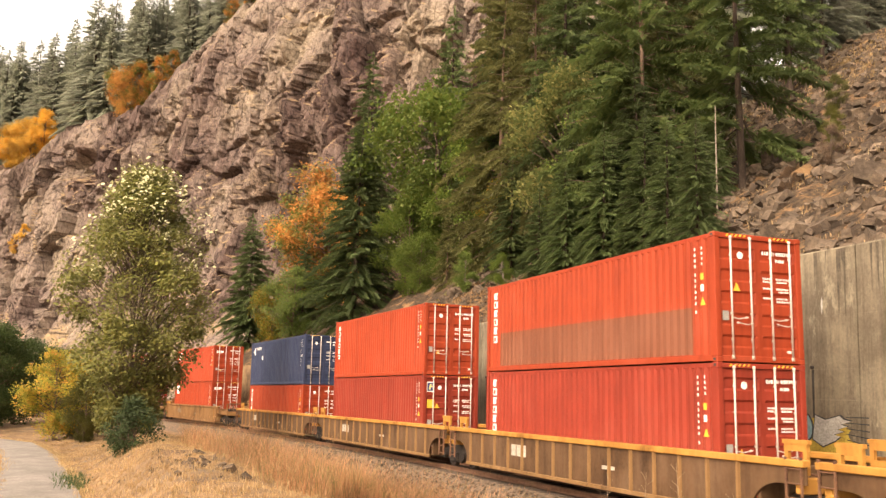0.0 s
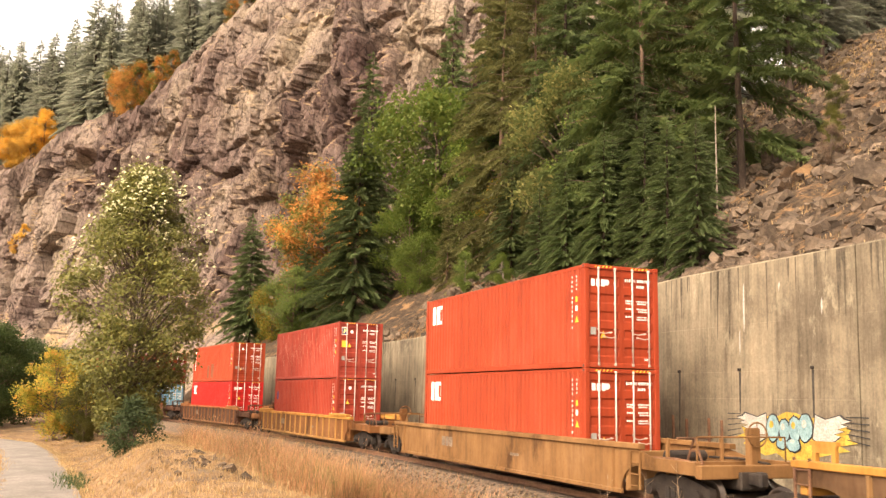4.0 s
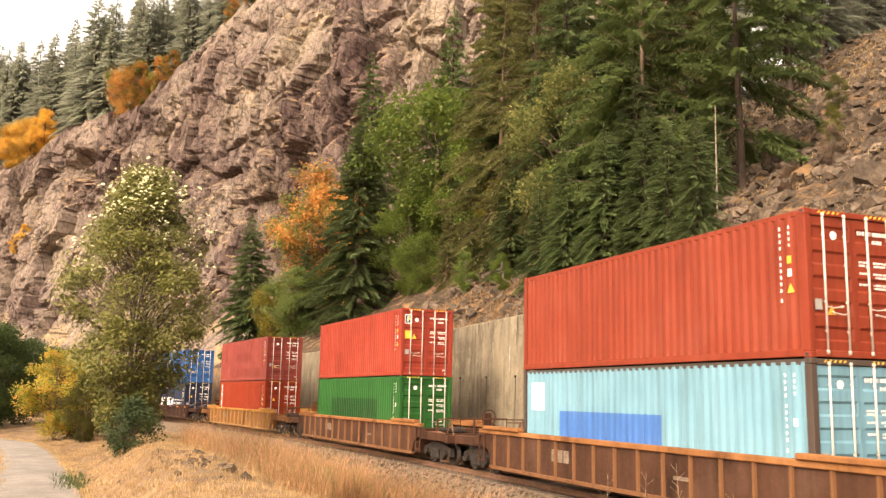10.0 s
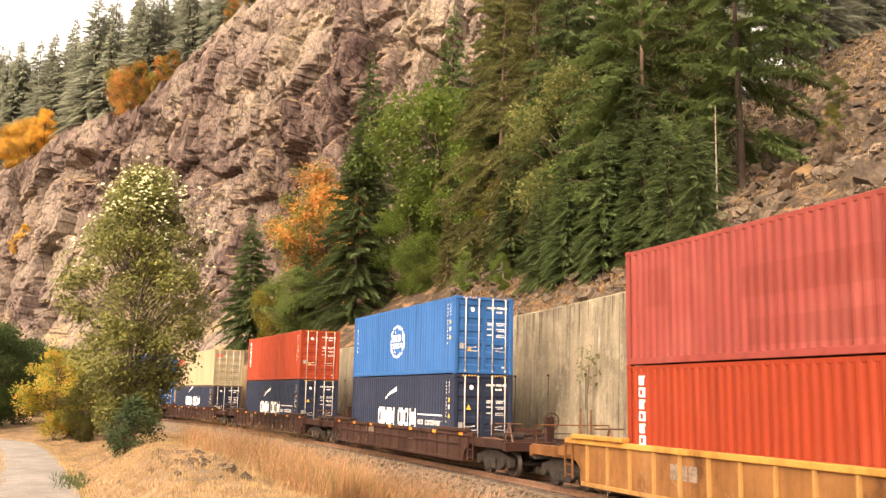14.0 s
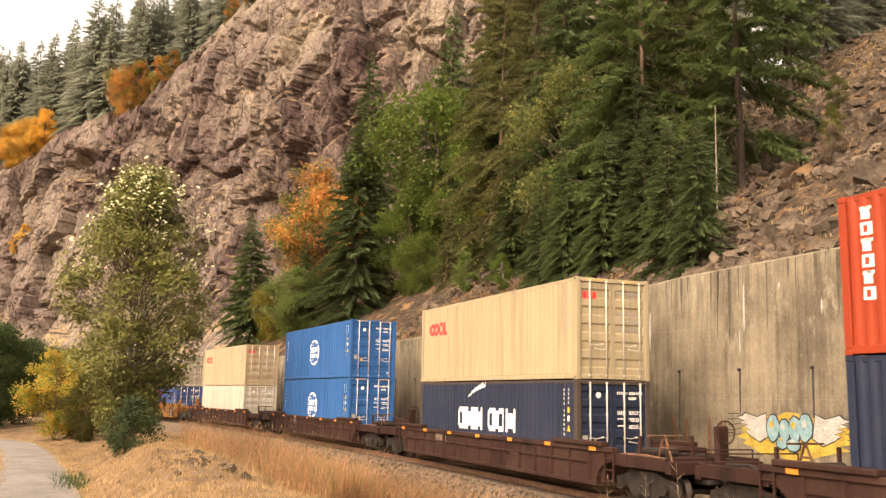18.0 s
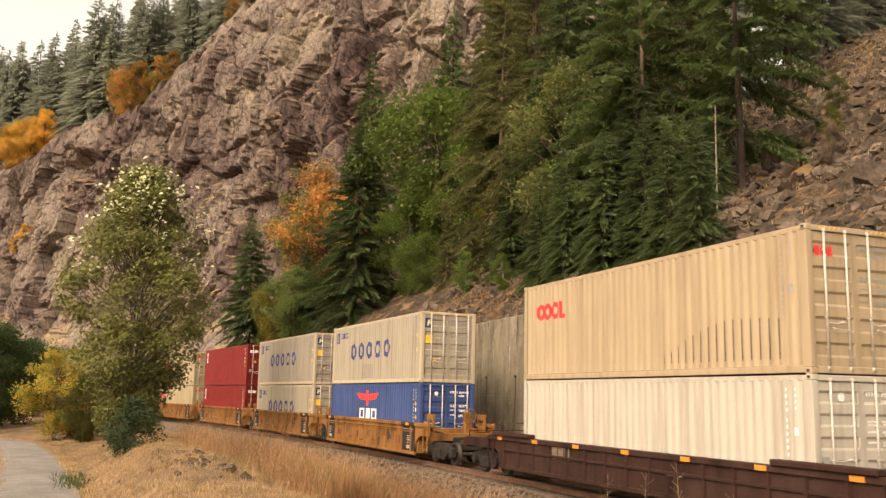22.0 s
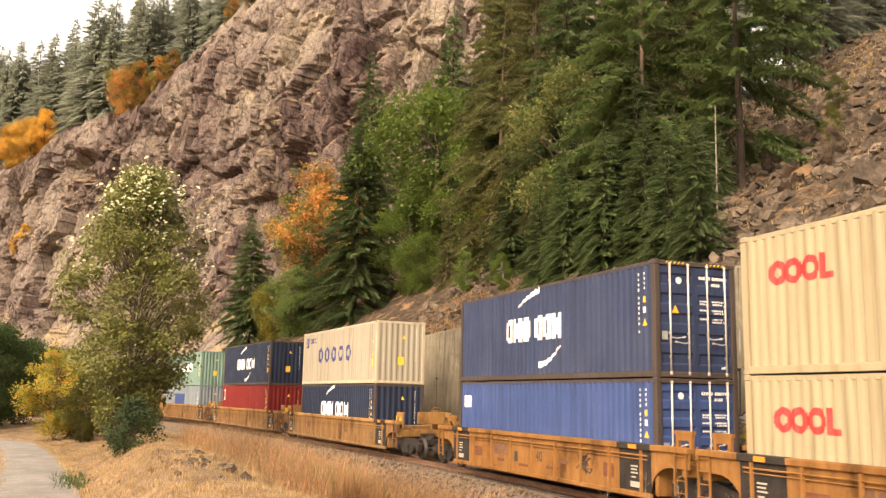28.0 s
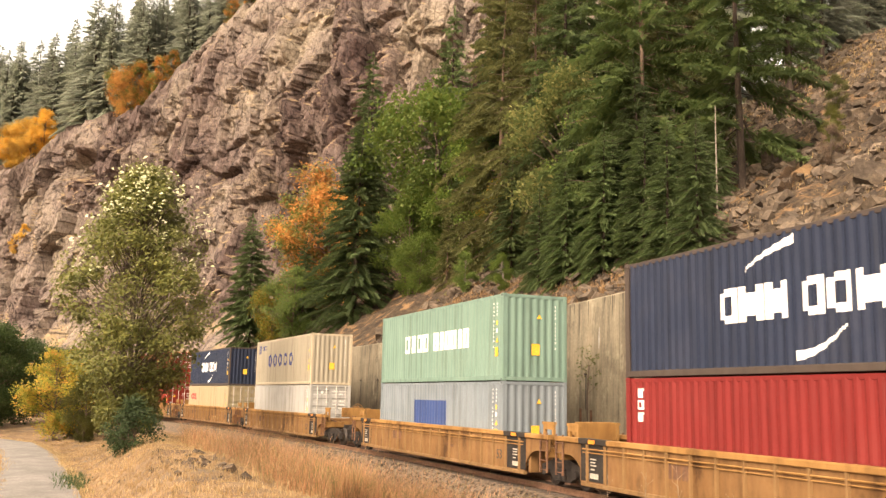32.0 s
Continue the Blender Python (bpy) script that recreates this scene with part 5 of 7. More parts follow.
def disc_cols(cx, cz, r, hole=0.0, n=12):
    out = []
    for i in range(n):
        a, b = cx - r + 2 * r * i / n, cx - r + 2 * r * (i + 1) / n
        m = (a + b) / 2 - cx
        h = math.sqrt(max(0.0, r * r - m * m))
        k = math.sqrt(max(0.0, hole * hole - m * m)) if hole else 0.0
        if k:
            out += [(a, b, cz - h, cz - k), (a, b, cz + k, cz + h)]
        else:
            out.append((a, b, cz - h, cz + h))
    return out


def ring_block(x0, x1, z0, z1, w=0.3):
    """A plain hollow block."""
    dx, dz = (x1 - x0) * w, (z1 - z0) * w * 0.6
    return [(x0, x0 + dx, z0, z1), (x1 - dx, x1, z0, z1), (x0 + dx, x1 - dx, z0, z0 + dz), (x0 + dx, x1 - dx, z1 - dz, z1)]


def word_list(x0, x1, z0, z1, n, gap=0.22):
    """A row of plain blocks, as long and tall as a company's name, block by block."""
    out, w = [], (x1 - x0) / n
    for i in range(n):
        a, b = x0 + i * w, x0 + (i + 1 - gap) * w
        out.append(ring_block(a, b, z0, z1) if i % 3 != 1 else [(a + 0.15 * w, b - 0.1 * w, z0, z1)])
    return out


def word(*where):
    return [r for block_ in word_list(*where) for r in block_]


def swoosh(x0, x1, z0, z1, flip=False, n=10):
    out = []
    for i in range(n):
        t = (i + 0.5) / n
        a, b = x0 + (x1 - x0) * i / n, x0 + (x1 - x0) * (i + 1) / n
        zc = z0 + (z1 - z0) * (math.sqrt(t) if not flip else t * t)
        w = 0.025 + 0.075 * (t if not flip else 1 - t)
        out.append((a, b, zc - w, zc + w))
    return out


BOX_MESHES = {}


def box_meshes(H):
    if H in BOX_MESHES:
        return BOX_MESHES[H]
    hl, hw = CL / 2, CW / 2
    B = {}
    B["side_wall"] = corrugated(-hl + 0.16, hl - 0.16, 0.15, H - 0.075, -hw + 0.02).mesh("side_wall")
    g = Geo()
    n = 44
    for i in range(n):
        a, b = -hl + 0.2 + (CL - 0.4) * i / n, -hl + 0.2 + (CL - 0.4) * (i + 1) / n
        g.box(a, -hw + 0.05, H - 0.085 - 0.02 * (i % 2), b, hw - 0.05, H - 0.05 - 0.02 * (i % 2))
    B["roof"] = g.mesh("roof")
    g = Geo().cbox(-hl + 0.1, -hw + 0.08, 0.04, hl - 0.1, hw - 0.08, 0.15, 0.02)
    B["floor"] = g.mesh("floor")
    B["corner_post"] = Geo().cbox(-0.09, -0.075, 0.12, 0.09, 0.075, H - 0.12, 0.012).mesh("corner_post")
    B["top_rail"] = Geo().cbox(-hl + 0.17, -0.03, H - 0.13, hl - 0.17, 0.03, H - 0.018, 0.01).mesh("top_rail")
    B["bottom_rail"] = Geo().cbox(-hl + 0.17, -0.035, 0.018, hl - 0.17, 0.035, 0.17, 0.012).mesh("bottom_rail")
    B["header"] = Geo().cbox(-0.06, -hw + 0.16, H - 0.13, 0.06, hw - 0.16, H - 0.015, 0.012).mesh("header")
    B["sill"] = Geo().cbox(-0.06, -hw + 0.16, 0.015, 0.06, hw - 0.16, 0.15, 0.012).mesh("sill")
    g = Geo().cbox(-0.089, -0.081, -0.059, 0.089, 0.081, 0.059, 0.014)
    B["corner_casting"] = g.mesh("corner_casting")
    # hollow of a casting: its shade is put in as a black plate
    B["slot"] = Geo().cbox(-0.04, -0.004, -0.03, 0.04, 0.004, 0.03, 0.002).mesh("slot")
    B["end_wall"] = corrugated(-hw + 0.1, hw - 0.1, 0.14, H - 0.12, -0.02).mesh("end_wall")
    # one door leaf, hinged along y = 0, its face towards +x
    dw, dh = hw - 0.115, H - 0.28
    g = Geo()
    zs = [0.0]
    bands = 5
    for i in range(bands):
        a = 0.08 + (dh - 0.16) * (i + 0.2) / bands
        b = 0.08 + (dh - 0.16) * (i + 0.8) / bands
        zs += [a, a + 0.05, b - 0.05, b]
    zs.append(dh)
    dp = [0.0]
    for i in range(bands):
        dp += [0.0, -0.035, -0.035, 0.0]
    dp.append(0.0)
    ys = [0.0, 0.07, 0.1, dw - 0.1, dw - 0.07, dw]
    yk = [0, 0, 1, 1, 0, 0]
    for z, d in zip(zs, dp):
        for y, k in zip(ys, yk):
            g.v.append((d * k, y, z))
    m = len(ys)
    for i in range(len(zs) - 1):
        for j in range(m - 1):
            g.f.append((i * m + j, i * m + j + 1, (i + 1) * m + j + 1, (i + 1) * m + j))
            g.m.append(0)
    g.box(-0.06, 0.001, 0.001, -0.036, dw - 0.001, dh - 0.001)
    B["door"] = g.mesh("door", fix=False)
    g = Geo().tube((0.045, 0, -0.06), (0.045, 0, dh + 0.06), 0.022, n=8)
    for z in (-0.03, dh + 0.03):
        g.cbox(0.015, -0.034, z - 0.04, 0.065, 0.034, z + 0.04, 0.008)
    for f in (0.14, 0.36, 0.64, 0.86):
        g.cbox(0.012, -0.03, dh * f - 0.022, 0.05, 0.03, dh * f + 0.022, 0.006)
    B["lock_rod"] = g.mesh("lock_rod", True)
    g = Geo().path([(0.06, 0, 0.85), (0.075, 0.16, 0.82), (0.07, 0.42, 0.86)], 0.014, 6)
    g.cbox(0.02, 0.36, 0.83, 0.06, 0.41, 0.88, 0.008)
    B["handle"] = g.mesh("handle")
    g = Geo()
    for i in range(5):
        y0 = -0.3 + i * 0.12
        g.prism([(y0, H - 0.085), (y0 + 0.045, H - 0.085), (y0 + 0.085, H - 0.035), (y0 + 0.04, H - 0.035)], 0, 0.061, 0.064)
    B["hazard_strip"] = g.mesh("hazard_strip")
    # rows of small strokes on the doors
    g = Geo()
    rnd = random.Random(5)
    for z, y, w, h in [(dh * 0.885, 0.12, 0.34, 0.085), (dh * 0.885, 0.52, 0.44, 0.085), (dh * 0.825, 0.5, 0.26, 0.075), (dh * 0.67, 0.13, 0.26, 0.042), (dh * 0.67, 0.5, 0.36, 0.042), (dh * 0.645, 0.13, 0.2, 0.042), (dh * 0.645, 0.52, 0.3, 0.042),
                       (dh * 0.585, 0.13, 0.24, 0.042), (dh * 0.585, 0.5, 0.34, 0.042), (dh * 0.56, 0.56, 0.3, 0.042), (dh * 0.5, 0.13, 0.24, 0.042), (dh * 0.5, 0.5, 0.32, 0.042), (dh * 0.475, 0.5, 0.36, 0.042), (dh * 0.04, 0.75, 0.16, 0.06)]:
        end = y + w
        while y < end:
            q = rnd.uniform(0.022, 0.05)
            g.box(0.003, y, z, 0.006, min(end, y + q), z + h)
            y += q + rnd.choice((0.016, 0.02, 0.03))
    B["marking_block"] = g.mesh("marking_block")
    g = Geo()
    z = H * 0.9
    for i in range(11):
        g.box(-0.02, -0.0035, z - 0.07, 0.02, -0.0005, z)
        z -= 0.13 if i not in (3, 9) else 0.2
    B["number_column"] = g.mesh("number_column")
    g = Geo()
    z = H * 0.9
    for i in range(4):
        g.box(-0.02, -0.0035, z - 0.065, 0.02, -0.0005, z)
        z -= 0.12
    B["short_column"] = g.mesh("number_column")
    B["disc"] = Geo().tube((0.003, 0, 0), (0.006, 0, 0), 0.085, n=14).mesh("round_sticker")
    BOX_MESHES[H] = B
    return B


TRI = Geo().prism([(0, 0), (0.26, 0), (0.13, 0.24)], 0, 0.003, 0.006).mesh("warning_sticker")
SQR = Geo().box(0.003, 0, 0, 0.006, 0.34, 0.42).mesh("placard")
DMARK = Geo().box(0.003, 0, 0, 0.006, 0.12, 0.2).box(0.003, 0.16, 0, 0.006, 0.28, 0.2).box(0.003, 0.32, 0, 0.006, 0.44, 0.2).mesh("company_mark")
SIGN_YELLOW = surface("pale_yellow_marking", (0.7, 0.6, 0.2), (0.8, 0.7, 0.3), 3, 0.6, 30, 0.1)
GREY_MARK = surface("grey_marking", (0.25, 0.24, 0.23), (0.35, 0.33, 0.31), 3, 0.6, 30, 0.1)
PALE_PAINTS = []
YSTICK = Geo().box(-0.11, -0.0035, 0, 0.11, -0.0005, 0.3).mesh("placard")


def container(label, mat, H=2.896, marks=(), doors=True, rods=None, tris=True, square=None, casting=None, frame=None, door_mark=None, note=None):
    """A forty-foot container, its middle at the origin and its visible end at +x. marks: (name, label, stencil rectangles, material)."""
    B = box_meshes(H)
    hl, hw = CL / 2, CW / 2
    box = thing("shipping_container", label, "container", "containers on the train")
    frame_mat = frame or mat
    cast = casting or frame_mat
    rods = rods or GALV
    for r in (0, 180):
        T = pose(0, 0, 0, rz=r)
        part("side_wall", B["side_wall"], mat, box, at=T)
        part("top_rail", B["top_rail"], frame_mat, box, at=T @ pose(0, -hw + 0.066, 0))
        part("bottom_rail", B["bottom_rail"], frame_mat, box, at=T @ pose(0, -hw + 0.04, 0))
        part("header", B["header"], frame_mat, box, at=T @ pose(hl - 0.065, 0, 0))
        part("sill", B["sill"], frame_mat, box, at=T @ pose(hl - 0.065, 0, 0))
        for sy in (-1, 1):
            part("corner_post", B["corner_post"], frame_mat, box, at=T @ pose(hl - 0.095, sy * (hw - 0.08), 0))
            for z in (0.06, H - 0.06):
                c = part("corner_casting", B["corner_casting"], cast, box, at=T @ pose(hl - 0.089, sy * (hw - 0.081), z))
                if sy == -1 and r == 0:
                    part("slot", B["slot"], BLACK_MARK, c, at=pose(0, -0.081, 0))
    part("roof", B["roof"], mat, box)
    part("floor", B["floor"], STEEL_DARK, box)
    # ends
    ends = ((0, doors), (180, not doors))
    for r, is_door in ends:
        T = pose(0, 0, 0, rz=r)
        if not is_door:
            part("end_wall", B["end_wall"], mat, box, at=T @ pose(hl - 0.02, 0, 0, rz=90))
            if r == 0:
                part("placard", SQR, YELLOW_MARK, box, "yellow placard", at=pose(hl - 0.002, -0.15, H * 0.3) @ Matrix.Diagonal((1, 0.9, 0.9, 1)))
                part("warning_sticker", TRI, YELLOW_MARK, box, at=pose(hl - 0.002, 0.05, H * 0.72) @ Matrix.Diagonal((1, 0.7, 0.7, 1)))
                part("number_column", B["number_column"], WHITE_MARK, box, "column of white digits too small to read", at=pose(hl - 0.018, hw - 0.45, 0, rz=90) @ Matrix.Diagonal((0.6, 1, 0.98, 1)))
            continue
        for k, sy in enumerate((-1, 1)):
            y0 = -hw + 0.11 if sy < 0 else 0.005
            d = part("door", B["door"], mat, box, at=T @ pose(hl - 0.045, y0, 0.14))
            for q in (0.3, 0.79):
                part("lock_rod", B["lock_rod"], rods, d, at=pose(0, q * (hw - 0.115), 0))
            for q in (0.3, 0.79):
                fl = pose(0, q * (hw - 0.115), 0) if q < 0.5 else pose(0, q * (hw - 0.115), -0.12) @ Matrix.Diagonal((1, -1, 1, 1))
                part("handle", B["handle"], rods, d, at=fl)
            if r == 0 and sy > 0:
                part("marking_block", B["marking_block"], GREY_MARK if mat in PALE_PAINTS else WHITE_MARK, d, "rows of marking too small to read")["kind"] = "stuff"
            if r == 0 and sy < 0:
                if tris:
                    part("warning_sticker", TRI, YELLOW_MARK, d, at=pose(0, 0.4, H * (0.24 if H < 2.7 or len(label) % 2 else 0.5)) @ Matrix.Diagonal((1, 0.8, 0.8, 1)))
                if mat not in PALE_PAINTS:
                    part("round_sticker", B["disc"], WHITE_MARK, d, "round white sticker", at=pose(0, 0.62, H * 0.78))
                    part("sticker", SQR, GREY_MARK, d, "small grey-green plate", at=pose(0, 0.1, H * 0.27) @ Matrix.Diagonal((1, 0.5, 0.5, 1)))
                if door_mark:
                    part("company_mark", DMARK, door_mark, d, "plain block mark", at=pose(0, 0.12, H * 0.74))
                if square:
                    pl = part("placard", SQR, square[0], d, square[1], at=pose(0, 0.06, H * 0.72) @ Matrix.Diagonal((1, 0.95, 0.95, 1)))
                    part("field", SQR, BLUE_MARK, pl, "dark blue field", at=pose(0.004, 0.03, 0.04) @ Matrix.Diagonal((1, 0.82, 0.8, 1)))
                    part("stripe", Geo().prism([(0.09, 0.09), (0.16, 0.09), (0.18, 0.18), (0.26, 0.2), (0.28, 0.26), (0.19, 0.25), (0.2, 0.3), (0.29, 0.33), (0.13, 0.34)], 0, 0.011, 0.013), SIGN_YELLOW, pl, "pale yellow curved stripe")
                    part("placard", SQR, YELLOW_MARK, d, "yellow placard", at=pose(0, 0.08, H * 0.5) @ Matrix.Diagonal((1, 0.95, 0.8, 1)))
    if H > 2.7 and doors:
        for sy in (-1, 1):
            part("hazard_strip", B["hazard_strip"], YELLOW_MARK, box, at=pose(hl - 0.065, sy * (hw - 0.62), 0))
    ink = GREY_MARK if mat in PALE_PAINTS else WHITE_MARK
    part("number_column", B["number_column"], ink, box, "column of strokes too small to read", at=pose(hl - 0.72, -hw + 0.019, 0))
    part("number_column", B["short_column"], ink, box, "short column of strokes too small to read", at=pose(hl - 0.47, -hw + 0.019, 0))
    part("sticker", SQR, ink, box, "pale sticker", at=pose(hl - 0.53, -hw + 0.019, H * 0.55, rz=-90) @ Matrix.Diagonal((1, 0.32, 0.36, 1)))
    if tris:
        part("warning_sticker", TRI, YELLOW_MARK, box, at=pose(hl - 0.56, -hw + 0.019, H * 0.44, rz=-90) @ Matrix.Diagonal((1, 0.75, 0.75, 1)))
        part("sticker", SQR, YELLOW_MARK, box, "yellow sticker", at=pose(hl - 0.53, -hw + 0.019, H * 0.64, rz=-90) @ Matrix.Diagonal((1, 0.32, 0.36, 1)))
    if not doors:
        part("placard", YSTICK, YELLOW_MARK, box, "yellow placard", at=pose(hl - 0.5, -hw + 0.018, H * 0.28))
    if note:
        for body, x in note[0]:
            lettering(body, note[1], WHITE_MARK, box, pose(x, -hw + 0.014, note[2], rx=90))
    for name, lab, rects, mm in marks:
        mk = part(name, stencil(rects, -hw + 0.02), mm, box, lab)
        if name in ("wear", "scrape", "company_mark", "block_row", "arc"):
            mk["kind"] = "stuff"
    return box


# company marks as plain blocks: (name, label, rectangles, material)
def m_column(col=None, H=2.896, n=6):
    out = []
    for i in range(n):
        z1 = H - 0.26 - i * 0.29
        out.append(("letter_block", "", ring_block(-5.62, -5.34, z1 - 0.23, z1, 0.36) if i % 2 else [(-5.56, -5.40, z1 - 0.23, z1), (-5.62, -5.34, z1 - 0.06, z1)], WHITE_MARK))
    return out


def m_corner(H=2.896):
    return ("company_mark", "white block mark", word(-5.45, -4.4, H - 1.0, H - 0.3, 3, 0.18), WHITE_MARK)


def bevel_block(x0, x1, z0, z1, cut=0.16, n=5):
    """A solid block with clipped corners."""
    w, c = (x1 - x0) / n, cut * (z1 - z0)
    return [(x0 + i * w, x0 + (i + 1) * w, z0 + (c if i in (0, n - 1) else 0.0), z1 - (c if i in (0, n - 1) else 0.0)) for i in range(n)]


def m_swoosh(z=0.8, w=4.6, below=True, H=2.896):
    r, f = [], w / 4.02
    for x, wide, hollow_ in ((-2.3, 0.5, True), (-1.74, 0.66, False), (-1.02, 0.56, False), (-0.12, 0.5, True), (0.46, 0.52, True), (1.06, 0.66, False)):
        x, wide = -2.3 + (x + 2.3) * f, wide * f
        q = bevel_block(x, x + wide, z, z + 0.75)
        if hollow_:
            q = [(x, x + 0.17, z + 0.09, z + 0.66), (x + 0.17, x + wide, z, z + 0.17), (x + 0.17, x + wide, z + 0.58, z + 0.75), (x + wide - 0.15, x + wide, z + 0.17, z + 0.58)]
        elif wide > 0.6:
            q = [(x, x + 0.2, z, z + 0.75), (x + 0.2, x + wide - 0.2, z + 0.12, z + 0.6), (x + wide - 0.2, x + wide, z, z + 0.75)]
        r.append(("letter_block", "", q, WHITE_MARK))
    r.append(("curved_stroke", "white curved stroke", swoosh(-1.45, 0.05, z + 0.98, z + 1.55, False, 22), WHITE_MARK))
    if below:
        r.append(("curved_stroke", "white curved stroke", swoosh(0.0, 1.3, z - 0.75, z - 0.22, True, 22), WHITE_MARK))
    return r


def m_wide(z=1.05):
    r = []
    for i in range(5):
        c = -2.73 + i * 1.17
        r.append(("round_block", "dark blue round block", disc_cols(c, z + 0.5, 0.4, 0.2 if i % 2 == 0 else 0.22, 22), BLUE_MARK))
    return r


def m_small_blue(H=2.896):
    return ("company_mark", "small dark blue mark", word(-5.5, -5.05, H - 0.85, H - 0.3, 2) + word(-4.75, -3.6, H - 0.62, H - 0.36, 4, 0.2), BLUE_MARK)


def oval(cx, cz, rx, rz, wide, n=30):
    """An upright or level ring of even width, in narrow strips."""
    k = rx / rz
    return [(cx + (a - cx) * k, cx + (b - cx) * k, c, d) for a, b, c, d in disc_cols(cx, cz, rz, rz - wide, n)]


def m_globe(H=2.896):
    rows = word(-0.92, 0.72, 1.46, 1.74, 5, 0.15) + word(-0.8, 0.6, 1.16, 1.38, 6, 0.15)
    out = [("company_mark", "white ring emblem", oval(-0.1, 1.45, 0.86, 0.7, 0.075, 34), WHITE_MARK),
           ("block_row", "two rows of white blocks", rows, WHITE_MARK),
           ("arc", "", [q for q in oval(-0.1, 1.45, 0.42, 0.69, 0.06, 20) if q[2] > 1.76 or q[3] < 1.14], WHITE_MARK)]
    return out + [("side_block", "", [(-5.62, -5.5, H - 0.75 - 0.2 * i, H - 0.62 - 0.2 * i)], WHITE_MARK) for i in range(6)]


def m_red(H=2.896):
    r = [("round_block", "red round block", disc_cols(x, H - 0.88, 0.25, 0.11, 14), RED_MARK) for x in (-5.0, -4.55, -4.1)]
    return r + [("letter_block", "", [(-3.83, -3.71, H - 1.13, H - 0.63), (-3.71, -3.5, H - 1.13, H - 1.01)], RED_MARK)]


def m_bird(H=2.896):
    r = swoosh(-5.55, -4.95, H - 0.75, H - 0.4, False, 6) + disc_cols(-5.2, H - 0.65, 0.2, 0, 6) + word(-4.8, -3.5, H - 0.55, H - 0.36, 6, 0.2) + disc_cols(-3.2, H - 1.1, 0.14, 0, 6)
    return ("company_mark", "white bird emblem and small blocks", r, WHITE_MARK)


def m_crest(H=2.591):
    wings = []
    for i in range(36):
        x = -2.25 + 0.1 * i
        k = abs(i - 17.5) / 18
        wings.append((-0.45 + (x + 0.45) * 0.84, -0.45 + (x + 0.55) * 0.84, 1.8 + 0.08 * k + 0.24 * max(0.0, k - 0.72) / 0.28, 2.1 + 0.06 * k))
    return ("company_mark", "red spread-wing emblem", wings + [(-0.66, -0.24, 1.66, 1.8), (-0.58, -0.32, 1.56, 1.66), (-0.56, -0.34, 2.13, 2.28)], RED_MARK)


def m_white_word(z=0.95):
    return [("letter_block", "", q, WHITE_MARK) for q in word_list(-1.55, 0.95, z, z + 0.5, 3, 0.06)]


def m_frame(x0, x1, z0, z1, w=0.045):
    return ("frame_line", "white outlined box", [(x0, x0 + w, z0, z1), (x1 - w, x1, z0, z1), (x0 + w, x1 - w, z0, z0 + w), (x0 + w, x1 - w, z1 - w, z1)], WHITE_MARK)


def m_streaks():
    """Worn crests: pale streaks where the paint has gone."""
    r, out = random.Random(12), []
    k = -20
    while k * PITCH < 5.4:
        x = k * PITCH + 0.02
        if x > -5.6:
            for _ in range(r.randint(1, 3)):
                z = r.uniform(0.7, 2.3)
                out.append((x, x + r.uniform(0.02, 0.05), z, min(2.7, z + r.uniform(0.15, 0.7))))
        k += 1
    return ("wear", "pale vertical wear on the folds", out, STREAK)


def m_scrapes():
    """Dark scrapes on the folds near the leading end."""
    return ("scrape", "dark vertical scrapes", [(1.3 + i * PITCH, 1.36 + i * PITCH, 0.3, 0.45 + 0.055 * i + 0.3 * math.sin(i * 0.25)) for i in range(15)], SCRAPE)


def m_patch(x0, x1, z0, z1, mat, lab):
    return ("repaint_patch", lab, [(x0, x1, z0, z1)], mat)


ORANGE = paint("orange_container_paint", (0.273, 0.0397, 0.0134))
ORANGE_DULL = paint("dull_orange_container_paint", (0.17, 0.06, 0.032))
BRICK = paint("brick_red_container_paint", (0.202, 0.029, 0.0158))
PINKRED = paint("faded_red_container_paint", (0.229, 0.0317, 0.0167), 0.3, 0.3)
RUSTRED = paint("weathered_red_container_paint", (0.264, 0.0396, 0.0246), 0.8, 0.5)
BROWNRED = paint("brown_red_container_paint", (0.19, 0.031, 0.0132))
DEEP_ORANGE = paint("deep_orange_container_paint", (0.2, 0.024, 0.006), 0.2, 0.15)
CRIMSON = paint("faded_crimson_container_paint", (0.19, 0.036, 0.028), 0.3, 0.3)
SCARLET = paint("scarlet_container_paint", (0.396, 0.0141, 0.0106))
MAROON = paint("maroon_container_paint", (0.165, 0.017, 0.015), 0.2, 0.15)
MAROON_D = paint("dark_maroon_container_paint", (0.18, 0.02, 0.02), 0.2, 0.15)
NAVY = paint("navy_container_paint", (0.0162, 0.0225, 0.045), 0.25, 0.2)
NAVY_B = paint("slate_navy_container_paint", (0.029, 0.04, 0.084), 0.25, 0.25)
BLUE = paint("blue_container_paint", (0.0211, 0.0924, 0.264), 0.2, 0.2)
PERI = paint("violet_blue_container_paint", (0.04, 0.066, 0.175), 0.3, 0.25)
SKYBLUE = paint("light_blue_container_paint", (0.13, 0.27, 0.35), 0.4, 0.3)
MIDBLUE = paint("mid_blue_patch_paint", (0.045, 0.13, 0.36))
GREEN = paint("green_container_paint", (0.014, 0.08, 0.015), 0.3, 0.2)
GREEN_D = paint("deep_green_patch_paint", (0.008, 0.045, 0.009))
PLAIN_WHITE = paint("plain_white_container_paint", (0.414, 0.378, 0.317), 0.3, 0.1)
CREAM = paint("cream_container_paint", (0.316, 0.259, 0.162), 0.25, 0.1)
